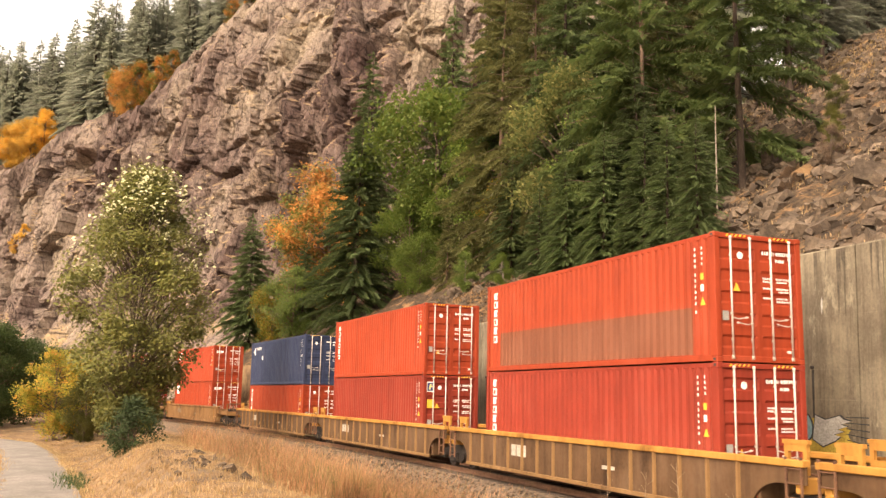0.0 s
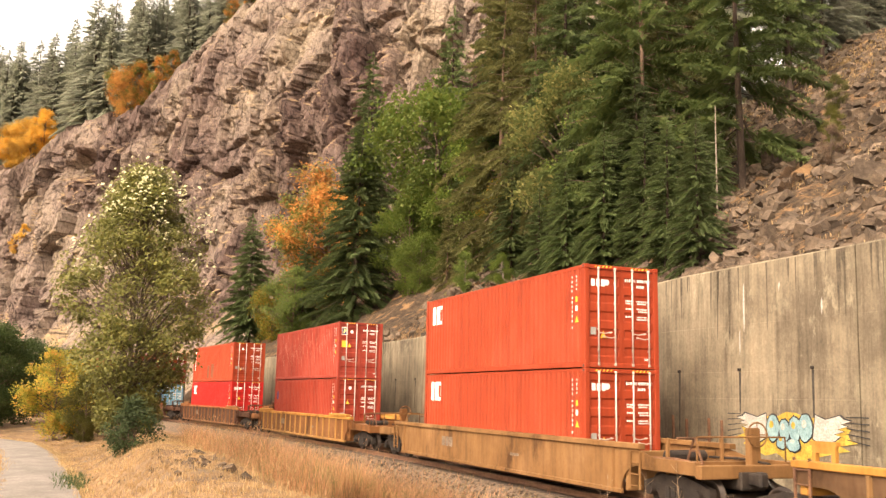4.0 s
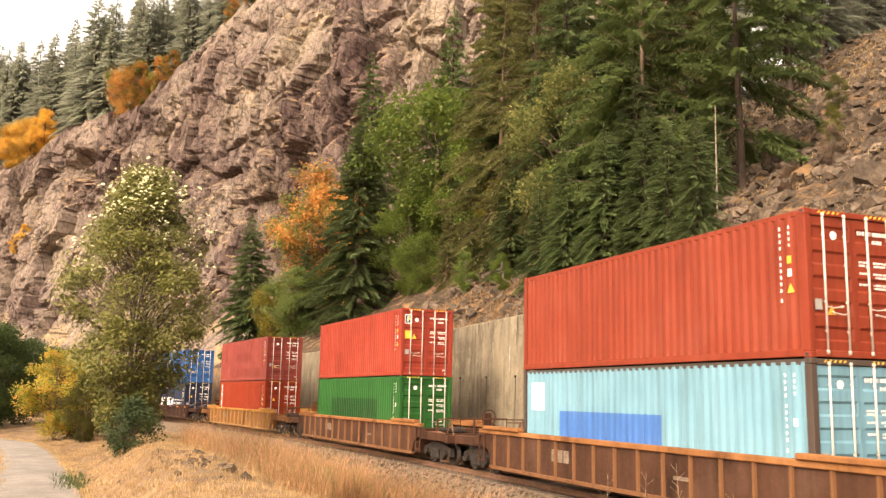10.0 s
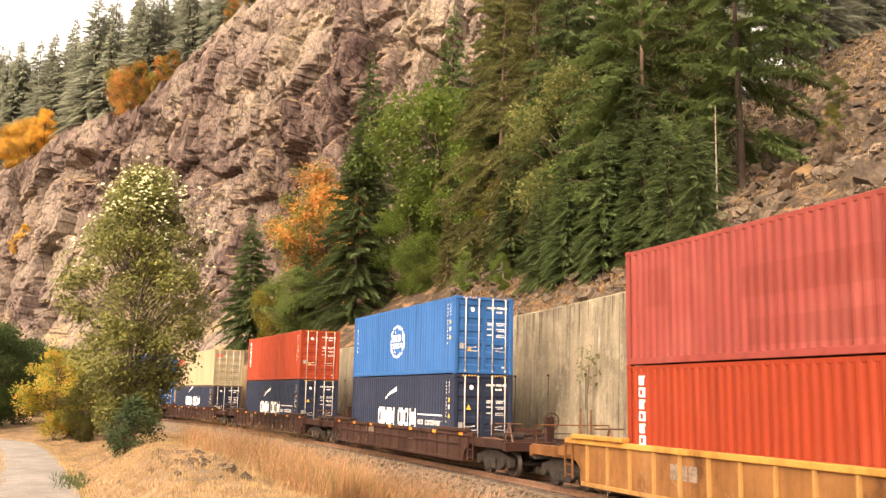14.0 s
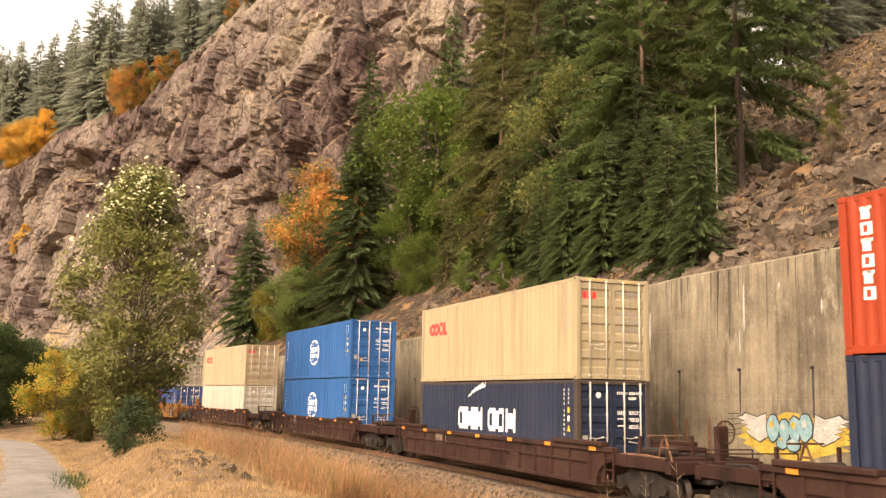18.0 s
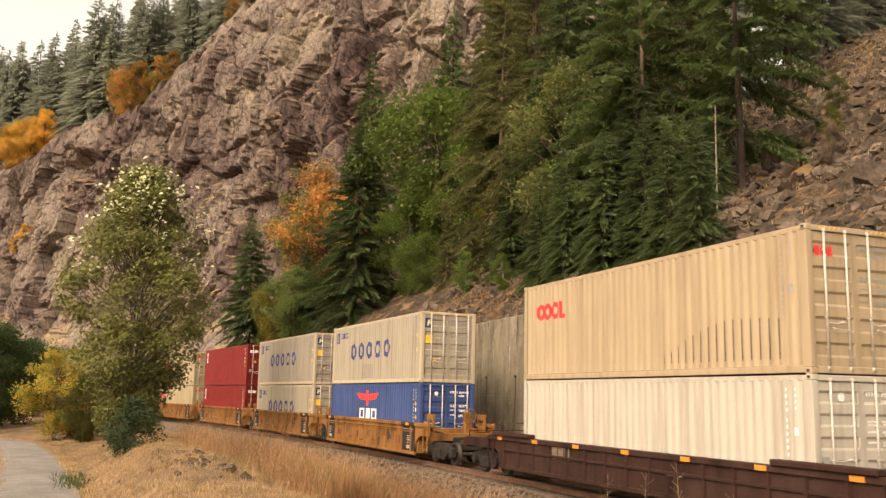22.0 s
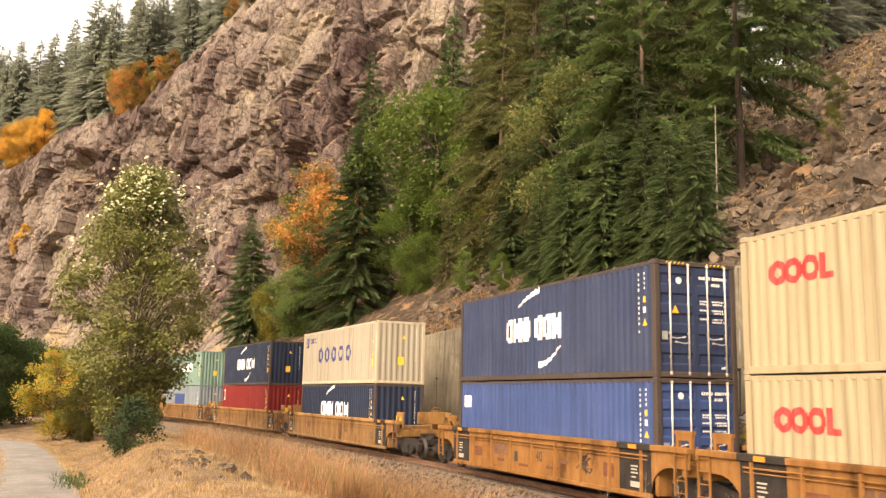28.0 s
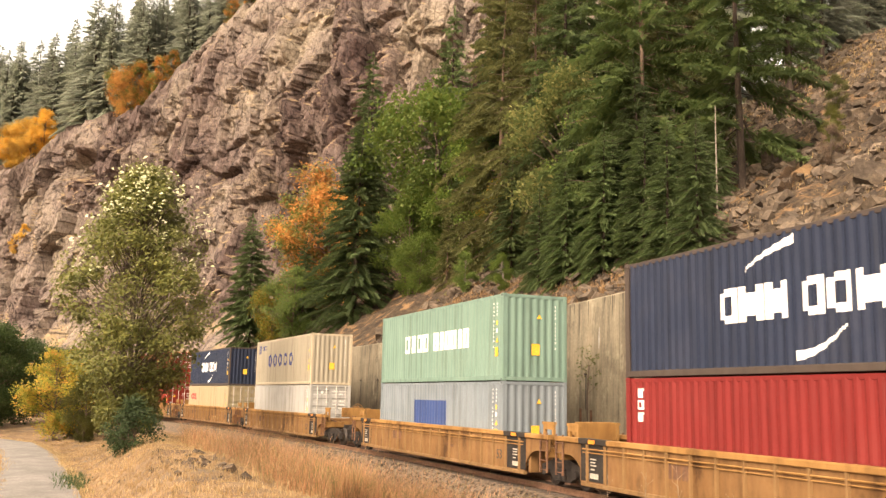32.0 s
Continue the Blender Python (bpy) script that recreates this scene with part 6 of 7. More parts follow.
BEIGE = paint("beige_container_paint", (0.352, 0.273, 0.176), 0.35, 0.15)
OFFWHITE = paint("white_container_paint", (0.295, 0.258, 0.197), 0.8, 0.12)
GREYWHITE = paint("greyish_white_container_paint", (0.27, 0.235, 0.19), 0.75, 0.2)
MINT = paint("mint_container_paint", (0.145, 0.22, 0.18), 0.35, 0.2)
GREYBLUE = paint("grey_blue_container_paint", (0.17, 0.195, 0.215), 0.5, 0.3)
GREY = paint("grey_container_paint", (0.36, 0.35, 0.33), 0.4, 0.3)
GREYPATCH = paint("grey_patch_paint", (0.24, 0.21, 0.175))
PALE_PAINTS += [CREAM, BEIGE, OFFWHITE, GREYWHITE]
DARKRED = paint("dark_red_patch_paint", (0.16, 0.028, 0.02))
STREAK = paint("pale_rust_streak_paint", (0.42, 0.2, 0.15))
SCRAPE = surface("dark_scrape", (0.05, 0.04, 0.03), (0.12, 0.09, 0.07), 4, 0.8, 20, 0.2)
WORN = paint("worn_brown_frame_paint", (0.062, 0.046, 0.038), 0.7, 0.25)
WORN_PALE = paint("rust_stained_frame_paint", (0.42, 0.35, 0.25), 0.8, 0.2)

# ---- cars ----
TRUCK = {}
g = Geo()
fr = [(-1.25, 0.34), (-1.25, 0.62), (-0.75, 0.74), (-0.4, 0.82), (0.4, 0.82), (0.75, 0.74), (1.25, 0.62), (1.25, 0.34), (1.0, 0.3), (0.75, 0.42), (0.5, 0.2), (-0.5, 0.2), (-0.75, 0.42), (-1.0, 0.3)]
g.prism(fr, 1, -0.08, 0.08)
for x in (-0.89, 0.89):
    g.tube((x, -0.2, 0.45), (x, 0.12, 0.45), 0.13, n=12)
for x in (-0.2, 0.0, 0.2):
    g.tube((x, -0.12, 0.26), (x, -0.12, 0.56), 0.075, n=10)
TRUCK["side_frame"] = g.mesh("side_frame")
g = Geo().cbox(-0.2, -1.05, 0.5, 0.2, 1.05, 0.78, 0.03)
g.tube((0, 0, 0.76), (0, 0, 0.9), 0.22, n=14)
TRUCK["truck"] = g.mesh("truck")
g = Geo().tube((0, -1.0, 0), (0, 1.0, 0), 0.075, n=10)
for sy in (-1, 1):
    rim = [(0.0, 0.06), (0.44, 0.06), (0.45, 0.03), (0.42, 0.02), (0.42, -0.07), (0.36, -0.08), (0.34, -0.02), (0.18, -0.03), (0.14, -0.08), (0.0, -0.08)]
    n = 24
    b = len(g.v)
    for i in range(n):
        a = 6.28318 * i / n
        for r, w in rim[1:-1]:
            g.v.append((r * math.cos(a), sy * (0.745 - w), r * math.sin(a)))
    k = len(rim) - 2
    for i in range(n):
        for j in range(k - 1):
            g.f.append((b + i * k + j, b + ((i + 1) % n) * k + j, b + ((i + 1) % n) * k + j + 1, b + i * k + j + 1))
            g.m.append(0)
    for i in range(4):
        a = 6.28318 * i / 4
        g.cbox(0.2 * math.cos(a) - 0.03, sy * 0.78 - 0.02, 0.2 * math.sin(a) - 0.03, 0.2 * math.cos(a) + 0.03, sy * 0.78 + 0.02, 0.2 * math.sin(a) + 0.03, 0.005)
TRUCK["wheelset"] = g.mesh("wheelset", True)
WHEEL_FRONT, WHEEL_REAR = [], []
WHEEL_STEEL = surface("oily_wheel_steel", (0.018, 0.013, 0.011), (0.05, 0.034, 0.025), 4, 0.55, 30, 0.3)


def truck(parent, x):
    t = part("truck", TRUCK["truck"], STEEL_DARK, parent, at=pose(x, 0, 0))
    for sy in (-1, 1):
        part("side_frame", TRUCK["side_frame"], STEEL_DARK, t, at=pose(0, sy * 1.0, 0) if sy < 0 else pose(0, sy * 1.0, 0, rz=180))
    for dx, store in ((0.89, WHEEL_FRONT), (-0.89, WHEEL_REAR)):
        store.append((part("wheelset", TRUCK["wheelset"], WHEEL_STEEL, t, at=pose(dx, 0, 0.42)), dx))
    return t


CAR_KINDS = {}
HOSE = surface("black_rubber_hose", (0.02, 0.02, 0.02), (0.05, 0.045, 0.04), 4, 0.7, 30, 0.2)


def arch(x_in, x_out, z_low, z_high, n=7):
    """The curved cut over the wheels, from the well's lower edge up to the end."""
    return [(x_in + (x_out - x_in) * (1 - math.cos(math.pi / 2 * i / n)) * 0.55, z_low + (z_high - z_low) * math.sin(math.pi / 2 * i / n)) for i in range(n + 1)]


def lettering(body, size, mat, parent, at, label=""):
    cu = bpy.data.curves.new("lettering", "FONT")
    cu.body, cu.size, cu.extrude = body, size, 0.002
    tmp = bpy.data.objects.new("lettering", cu)
    me = bpy.data.meshes.new_from_object(tmp)
    bpy.data.objects.remove(tmp)
    bpy.data.curves.remove(cu)
    return part("lettering", me, mat, parent, label, at)


def car_meshes(kind, e, a, z0, z1, tall):
    if kind in CAR_KINDS:
        return CAR_KINDS[kind]
    K = {}
    end = e - 0.22 if tall else a + 1.3
    low = arch(a - 0.15, end, z0, 1.02 if tall else 0.98)
    half = low + [(end, low[-1][1]), (end, z1 - 0.12 if tall else 1.2), (a + 0.5, z1 - 0.12)]
    out = half + [(-x, z) for x, z in reversed(half)]
    K["side_plate"] = Geo().prism(out, 1, -0.02, 0.02).mesh("side_plate")
    ce = end if tall else a + 0.75
    K["top_chord"] = Geo().cbox(-ce, -0.1, z1 - 0.14, ce, 0.1, z1, 0.018).mesh("top_chord")
    K["bottom_chord"] = Geo().cbox(-a + 0.1, -0.055, z0 - 0.02, a - 0.1, 0.055, z0 + 0.09, 0.012).mesh("bottom_chord")
    K["rib"] = Geo().prism([(-0.045, -0.019), (0.045, -0.019), (0.03, -0.085), (-0.03, -0.085)], 2, z0 + 0.09, z1 - 0.14).mesh("rib")
    K["stiffener"] = Geo().cbox(-0.5, -0.075, -0.035, 0.5, -0.019, 0.035, 0.01).mesh("stiffener")
    K["deck_plate"] = Geo().cbox(a + 0.3, -1.28, 1.0, e - 0.4, 1.28, 1.07, 0.015).mesh("deck_plate")
    K["tread"] = Geo().cbox(-0.11, -1.1, 1.072, 0.11, 1.1, 1.11, 0.01).mesh("tread")
    K["end_sill"] = Geo().cbox(e - 0.55, -1.36, 0.84, e - 0.34, 1.36, 1.14, 0.02).mesh("end_sill")
    K["side_beam"] = Geo().cbox(a + 0.6, -0.07, 0.9, e - 0.5, 0.07, 1.2, 0.015).mesh("side_beam")
    K["centre_sill"] = Geo().cbox(a - 0.05, -0.34, 0.6, e - 0.25, 0.34, 0.995, 0.03).mesh("centre_sill")
    g = Geo().cbox(e - 0.3, -0.14, 0.72, e + 0.08, 0.14, 0.98, 0.03)
    g.cbox(e - 0.02, -0.2, 0.68, e + 0.2, 0.06, 1.02, 0.05)
    K["coupler"] = g.mesh("coupler")
    K["bulkhead"] = Geo().cbox(a - 0.02, -1.34, z0 + 0.05, a + 0.1, 1.34, z1 - 0.2, 0.03).mesh("bulkhead")
    K["bolster"] = Geo().prism([(-1.36, 0.95), (-0.5, 0.84), (0.5, 0.84), (1.36, 0.95), (1.36, 1.14), (-1.36, 1.14)], 0, -0.22, 0.22).mesh("bolster")
    K["cross_bearer"] = Geo().cbox(-0.14, -1.33, 0.3, 0.14, 1.33, 0.497, 0.02).mesh("cross_bearer")
    K["flap"] = Geo().cbox(-1.3, -0.16, 0, 1.3, 0.1, 0.12, 0.02).mesh("flap")
    g = Geo()
    for x in (-0.2, 0.2):
        g.cbox(x - 0.022, -0.025, 0.42, x + 0.022, 0.025, z1 + 0.05 if tall else 1.32, 0.006)
    for i in range(4):
        g.tube((-0.2, 0, 0.5 + i * 0.27), (0.2, 0, 0.5 + i * 0.27), 0.016, n=6)
    K["ladder"] = g.mesh("ladder")
    K["post"] = Geo().cbox(-0.04, -0.04, 1.05, 0.04, 0.04, 2.0, 0.01).mesh("post")
    K["handrail"] = Geo().path([(0, -1.25, 1.05), (0, -1.25, 1.75), (0, 1.25, 1.75), (0, 1.25, 1.05)], 0.02, 6).mesh("handrail")
    K["air_hose"] = Geo().path([(e - 0.35, 0.42, 0.85), (e - 0.1, 0.45, 0.62), (e + 0.1, 0.42, 0.52), (e + 0.25, 0.36, 0.6)], 0.03, 6).mesh("air_hose")
    g = Geo()
    for i in range(16):
        p, q = 6.2832 * i / 16, 6.2832 * (i + 1) / 16
        g.tube((0, 0.28 * math.cos(p), 0.28 * math.sin(p)), (0, 0.28 * math.cos(q), 0.28 * math.sin(q)), 0.02, n=6)
    for i in range(4):
        p = 6.2832 * i / 4
        g.tube((0, 0, 0), (0, 0.28 * math.cos(p), 0.28 * math.sin(p)), 0.013, n=5)
    K["brake_wheel"] = g.mesh("brake_wheel")
    K["brake_stand"] = Geo().cbox(-0.13, -0.16, 1.07, 0.07, 0.16, 1.95, 0.03).mesh("brake_stand")
    g = Geo().box(-0.3, -0.04, 0, 0.3, 0.04, 0.14).box(-0.3, -0.04, 0.14, -0.2, 0.04, 0.44).box(0.2, -0.04, 0.14, 0.3, 0.04, 0.44).box(-0.3, -0.04, 0.44, 0.3, 0.04, 0.6)
    g.box(-0.2, -0.04, 0.14, 0.2, 0.04, 0.24).box(-0.34, -0.05, 0.58, 0.34, 0.05, 0.66)
    K["bracket"] = g.mesh("bracket")
    K["pipe"] = Geo().tube((-a + 0.2, -0.06, z1 - 0.27), (a - 0.2, -0.06, z1 - 0.27), 0.022, n=6).tube((-a + 0.2, -0.05, z1 - 0.36), (a - 0.2, -0.05, z1 - 0.36), 0.014, n=6).mesh("pipe")
    K["plate"] = Geo().cbox(-0.04, -0.62, 0, 0.04, 0.62, 0.5, 0.012).mesh("end_plate")
    K["reservoir"] = Geo().tube((0, -0.75, 0), (0, 0.35, 0), 0.14, n=12).tube((0, -0.82, 0), (0, -0.75, 0), 0.07, 0.14, n=12).tube((0, 0.35, 0), (0, 0.42, 0), 0.14, 0.07, n=12).mesh("air_reservoir")
    K["lever_frame"] = Geo().path([(-0.3, 0, 0), (0, 0, 0.62), (0.3, 0, 0)], 0.03, 6).path([(-0.15, 0, 0.31), (0.15, 0, 0.31)], 0.025, 6).tube((0, -0.5, 0.6), (0, 0.5, 0.6), 0.025, n=6).mesh("lever_frame")
    K["brake_pipe"] = Geo().path([(-1.4, 0, 0), (-0.4, 0.1, 0.02), (0.2, -0.25, 0.05), (1.1, -0.3, 0.0)], 0.03, 6).mesh("brake_pipe")
    K["panel"] = Geo().cbox(-0.68, -0.034, z0 + 0.12, 0.68, -0.02, z1 - 0.15, 0.004).mesh("dark_panel")
    K["cap"] = Geo().cbox(-0.72, -0.106, z1 - 0.145, 0.72, 0.106, z1 + 0.006, 0.01).mesh("dark_cap")
    K["reflector"] = Geo().box(-0.17, -0.105, z1 - 0.125, 0.17, -0.1, z1 - 0.02).mesh("reflector")
    K["plate_mark"] = Geo().box(-0.5, -0.025, 0.0, -0.2, -0.021, 0.34).box(-0.14, -0.025, 0.0, 0.14, -0.021, 0.34).box(0.2, -0.025, 0.0, 0.5, -0.021, 0.34).mesh("marking")
    K["square_mark"] = Geo().box(-0.5, -0.024, 0.0, 0.5, -0.021, 1.0).mesh("marking")
    K["small_mark"] = Geo().box(-0.3, -0.025, 0.0, 0.3, -0.021, 0.09).mesh("marking")
    CAR_KINDS[kind] = K
    return K


FADED_MARK = surface("faded_white_marking", (0.34, 0.3, 0.25), (0.46, 0.42, 0.36), 4, 0.7, 30, 0.1)
WORN_MARK = surface("worn_grey_marking", (0.12, 0.085, 0.06), (0.22, 0.17, 0.13), 4, 0.8, 30, 0.1)
AMBER = surface("amber_reflector", (0.6, 0.2, 0.02), (0.72, 0.28, 0.04), 3, 0.4, 30, 0.05)
PANEL_BLACK = surface("sooty_black_panel", (0.012, 0.009, 0.008), (0.035, 0.027, 0.022), 1.5, 0.85, 20, 0.2)
F_MARKS = [(-4.0, 0.62, 0.75, 0.3), (-2.2, 0.55, 0.5, 0.1), (-1.1, 0.62, 0.22, 0.3), (-0.6, 0.5, 0.6, 0.08), (1.2, 0.55, 0.7, 0.08), (4.2, 0.6, 0.5, 0.35)]
DARK_RUST = surface("dark_rust_marking", (0.1, 0.035, 0.02), (0.17, 0.06, 0.028), 3, 0.8, 25, 0.2)


def scrawl(seed):
    """Loose loops of thin spray lines."""
    r, g = random.Random(seed), Geo()
    for _ in range(5):
        pts = [(0.45 * r.uniform(-1, 1), -0.004, 0.3 * r.uniform(-1, 1)) for _ in range(5)]
        g.path(pts, 0.014, 4)
    return g


def well_car(kind, label, span, half_well, side_mat, top_mat, rib_mat, ribs, z0, z1, trucks, reflect=False, top_flap=False, tall=False, end_mat=None, panels=None, group="well cars of the train"):
    """A well car: two deep ribbed sides round an open well, decks or brackets over the trucks at its ends."""
    car = thing("well_car", label, "rail car", group)
    a, e = half_well, span / 2
    K = car_meshes(kind, e, a, z0, z1, tall)
    end_mat = end_mat or RUST
    rnd = random.Random(len(label) + int(span * 10) + len(MOVING))
    for sy in (-1, 1):
        R = pose(0, sy * 1.37, 0, rz=0 if sy < 0 else 180)
        sd = part("side_plate", K["side_plate"], side_mat, car, at=R)
        part("top_chord", K["top_chord"], top_mat, sd, at=pose(0, 0.01, 0))
        part("bottom_chord", K["bottom_chord"], rib_mat, sd, at=pose(0, -0.005, 0))
        for i in range(ribs):
            x = -a + 0.45 + (2 * a - 0.9) * i / (ribs - 1)
            part("rib", K["rib"], rib_mat, sd, at=pose(x, 0, 0))
        if kind == "E":
            for i in range(ribs - 1):
                x = -a + 0.45 + (2 * a - 0.9) * (i + 0.5) / (ribs - 1)
                part("stiffener", K["stiffener"], rib_mat, sd, at=pose(x, 0, z1 - 0.42) @ Matrix.Diagonal((0.92, 1, 1, 1)))
        if kind in "FG":
            part("pipe", K["pipe"], top_mat, sd)
        if reflect:
            for i in range(7):
                x = -a + 0.2 + (2 * a - 0.4) * i / 6
                part("reflector", K["reflector"], AMBER, sd, at=pose(x, 0.01, 0))
        if top_flap:
            for x in (-a + 1.0, a - 1.0):
                part("flap", K["flap"], top_mat, sd, at=pose(x, 0, z1))
        if panels:
            for x in panels:
                part("dark_panel", K["panel"], PANEL_BLACK, sd, "blackened panel", at=pose(x, 0, 0))
                part("dark_cap", K["cap"], PANEL_BLACK, sd, at=pose(x, 0.01, 0))
                part("reflector", K["reflector"], AMBER, sd, "amber reflector", at=pose(x, -0.002, 0))
                for mz, mk in ((0.2, 0.7), (0.42, 0.32), (0.52, 0.5), (0.6, 0.42), (0.68, 0.5)):
                    part("marking", K["small_mark"], FADED_MARK, sd, "small white marking too faint to read", at=pose(x - 0.12 + 0.2 * mk, -0.012, z0 + mz) @ Matrix.Diagonal((mk, 1, 1.5 if mz < 0.3 else 0.4, 1)))
        if kind == "G" and sy < 0:
            lettering("53", 0.42, BLACK_MARK, sd, pose(6.05, -0.022, 0.62, rx=90))
        if kind == "F" and sy < 0:
            lettering("40", 0.42, BLACK_MARK, sd, pose(0.2, -0.022, 0.72, rx=90))
            for mx, mz, mw, mh in F_MARKS:
                part("marking", K["square_mark"], BLACK_MARK if mw < 0.3 else DARK_RUST, sd, "dark worn marking too faint to read", at=pose(mx, 0, mz) @ Matrix.Diagonal((mw, 1, mh, 1)))
            sc = part("scrawl", scrawl(len(MOVING)), BLACK_MARK, sd, "scrawled black spray lines", at=pose(3.0, -0.022, 0.85))
        for x in (-a * 0.42, a * 0.3):
            part("marking", K["plate_mark"] if x < 0 else K["small_mark"], {"A": FADED_MARK, "F": RUST, "G": RUST}.get(kind, WORN_MARK), sd, "block marking too worn to read", at=pose(x + rnd.uniform(-0.4, 0.4), 0, z0 + 0.5))
        for x in (a + 0.55, -a - 0.55):
            part("ladder", K["ladder"], end_mat if not tall else (RUST if kind in "AG" else top_mat), sd, at=pose(x if not tall else math.copysign(e - 0.5, x), -0.06, 0))
    for i in range(5):
        part("cross_bearer", K["cross_bearer"], RUST, car, at=pose(-a + 0.5 + (2 * a - 1.0) * i / 4, 0, 0))
    for r in (0, 180):
        T = pose(0, 0, 0, rz=r)
        part("centre_sill", K["centre_sill"], STEEL_DARK, car, at=T)
        part("bulkhead", K["bulkhead"], side_mat, car, at=T)
        part("deck_plate", K["deck_plate"], end_mat, car, at=T)
        for i in range(3):
            part("tread", K["tread"], end_mat, car, at=T @ pose(a + 0.7 + (e - a - 1.3) * i / 2, 0, 0))
        part("end_sill", K["end_sill"], end_mat if not tall else top_mat, car, at=T)
        if not tall:
            for sy in (-1, 1):
                part("side_beam", K["side_beam"], end_mat, car, at=T @ pose(0, sy * 1.3, 0))
            part("handrail", K["handrail"], end_mat, car, at=T @ pose(e - 0.6, 0, 0) @ Matrix.Diagonal((1, 1, 1.0 if kind != "E" else 0.8, 1)))
            for y in (-0.8, 0.8):
                part("post", K["post"], end_mat, car, at=T @ pose(a + 1.0, y, -0.35))
            part("coupler", K["coupler"], STEEL_DARK, car, at=T)
            part("air_hose", K["air_hose"], HOSE, car, at=T)
            part("air_reservoir", K["reservoir"], STEEL_DARK, car, at=T @ pose(a + 0.75, 0.1, 1.215))
            part("lever_frame", K["lever_frame"], RUST, car, at=T @ pose(a + 1.7, -0.55, 1.08))
            part("brake_pipe", K["brake_pipe"], RUST, car, at=T @ pose(a + 1.7, -0.9, 1.16))
            part("brake_pipe", K["brake_pipe"], STEEL_DARK, car, at=T @ pose(a + 1.8, 0.9, 1.16))
        else:
            for sy in (-1, 1):
                part("bracket", K["bracket"], top_mat, car, at=T @ pose(e - 0.75, sy * 1.1, z1 - 0.3))
            if kind == "G":
                part("end_plate", K["plate"], top_mat, car, at=T @ pose(e - 0.35, 0.15, z1 - 0.12))
            part("brake_pipe", K["brake_pipe"], RUST, car, at=T @ pose(e - 1.3, -0.5, 1.15))
    # hand brake at the leading end
    if not tall or len(trucks) > 1:
        part("brake_stand", K["brake_stand"], end_mat, car, at=pose(e - 0.85, 0.55, 0))
        part("brake_wheel", K["brake_wheel"], end_mat, car, at=pose(e - 0.72, 0.55, 1.8))
    for x in trucks:
        truck(car, x)
        if not tall:
            part("bolster", K["bolster"], end_mat, car, at=pose(x, 0, 0))
    return car

# ---- the train: where each stack stands at the start, and what it is ----
C_RIB = paint("tan_rib_paint", (0.221, 0.128, 0.055), 0.8, 0.3, 0.65, 0.8)
C_RIB_B = paint("brown_rib_paint", (0.17, 0.08, 0.036), 0.7, 0.3, 0.65, 0.9)
C_RIB_Y = paint("ochre_rib_paint", (0.31, 0.17, 0.055), 0.8, 0.3, 0.65, 0.8)
C_TAN_TOP = paint("tan_sill_paint", (0.312, 0.167, 0.055), 0.5, 0.25, 0.65, 0.9)
C_YELLOW = paint("yellow_car_paint", (0.2, 0.09, 0.028), 0.9, 0.4, 0.65, 1.0)
C_YELLOW_TOP = paint("yellow_sill_paint", (0.4, 0.2, 0.045), 0.7, 0.25, 0.65, 0.9)
C_GRIME = paint("grimy_car_paint", (0.11, 0.062, 0.032), 0.9, 0.5, 0.65, 1.0)
C_TAN = paint("tan_car_paint", (0.211, 0.112, 0.0441), 0.7, 0.35, 0.65, 1.0)
C_BROWN = paint("brown_car_paint", (0.066, 0.029, 0.016), 0.8, 0.4, 0.65, 1.0)
C_BROWN_TOP = paint("brown_sill_paint", (0.26, 0.115, 0.042), 0.65, 0.3, 0.65, 1.0)
C_RUSTY = paint("rust_orange_car_paint", (0.17, 0.072, 0.024), 0.95, 0.5, 0.65, 1.0)
C_DARK = paint("dark_brown_car_paint", (0.042, 0.019, 0.014), 0.5, 0.3, 0.65, 1.0)
C_ORANGE = paint("orange_car_paint", (0.255, 0.119, 0.0336), 0.8, 0.35, 0.65, 1.0)

KINDS = {
    # label, half well, side, sill, ribs' paint, ribs, lower edge, upper edge, more
    "A": ("grimy well car with a yellow top sill", 7.35, C_GRIME, C_YELLOW_TOP, C_RIB, 15, 0.28, 1.48, {"tall": True, "end_mat": C_YELLOW}),
    "B": ("smooth-sided tan well car with tapered ends", 8.2, C_TAN, C_TAN, C_TAN, 2, 0.28, 1.5, {"end_mat": C_TAN}),
    "C": ("rusty brown ribbed well car with an orange-brown top sill", 8.2, C_BROWN, C_BROWN_TOP, C_RIB_B, 16, 0.28, 1.5, {"top_flap": True, "end_mat": C_BROWN}),
    "D": ("ochre ribbed well car with rusty end decks", 8.2, C_YELLOW, C_YELLOW_TOP, C_RIB_Y, 16, 0.28, 1.48, {"top_flap": True, "end_mat": C_RUSTY}),
    "H": ("rust-orange ribbed well car with an ochre top sill", 8.2, C_RUSTY, C_YELLOW_TOP, C_RIB_Y, 16, 0.28, 1.5, {"top_flap": True, "end_mat": C_RUSTY}),
    "E": ("dark brown well car with yellow reflectors along the sill", 7.5, C_DARK, C_DARK, C_DARK, 15, 0.35, 1.34, {"reflect": True, "top_flap": True, "end_mat": C_DARK}),
    "F": ("orange-yellow articulated well car with blackened panels", 6.15, C_ORANGE, C_ORANGE, C_ORANGE, 9, 0.26, 1.5, {"tall": True, "panels": (-5.4, 5.4), "end_mat": C_ORANGE}),
    "G": ("tan-yellow ribbed well car with black end panels", 8.15, C_TAN, C_TAN_TOP, C_RIB, 18, 0.28, 1.5, {"tall": True, "panels": (-7.4, 7.4), "end_mat": C_TAN}),
}
HC, STD = 2.896, 2.591
C = container
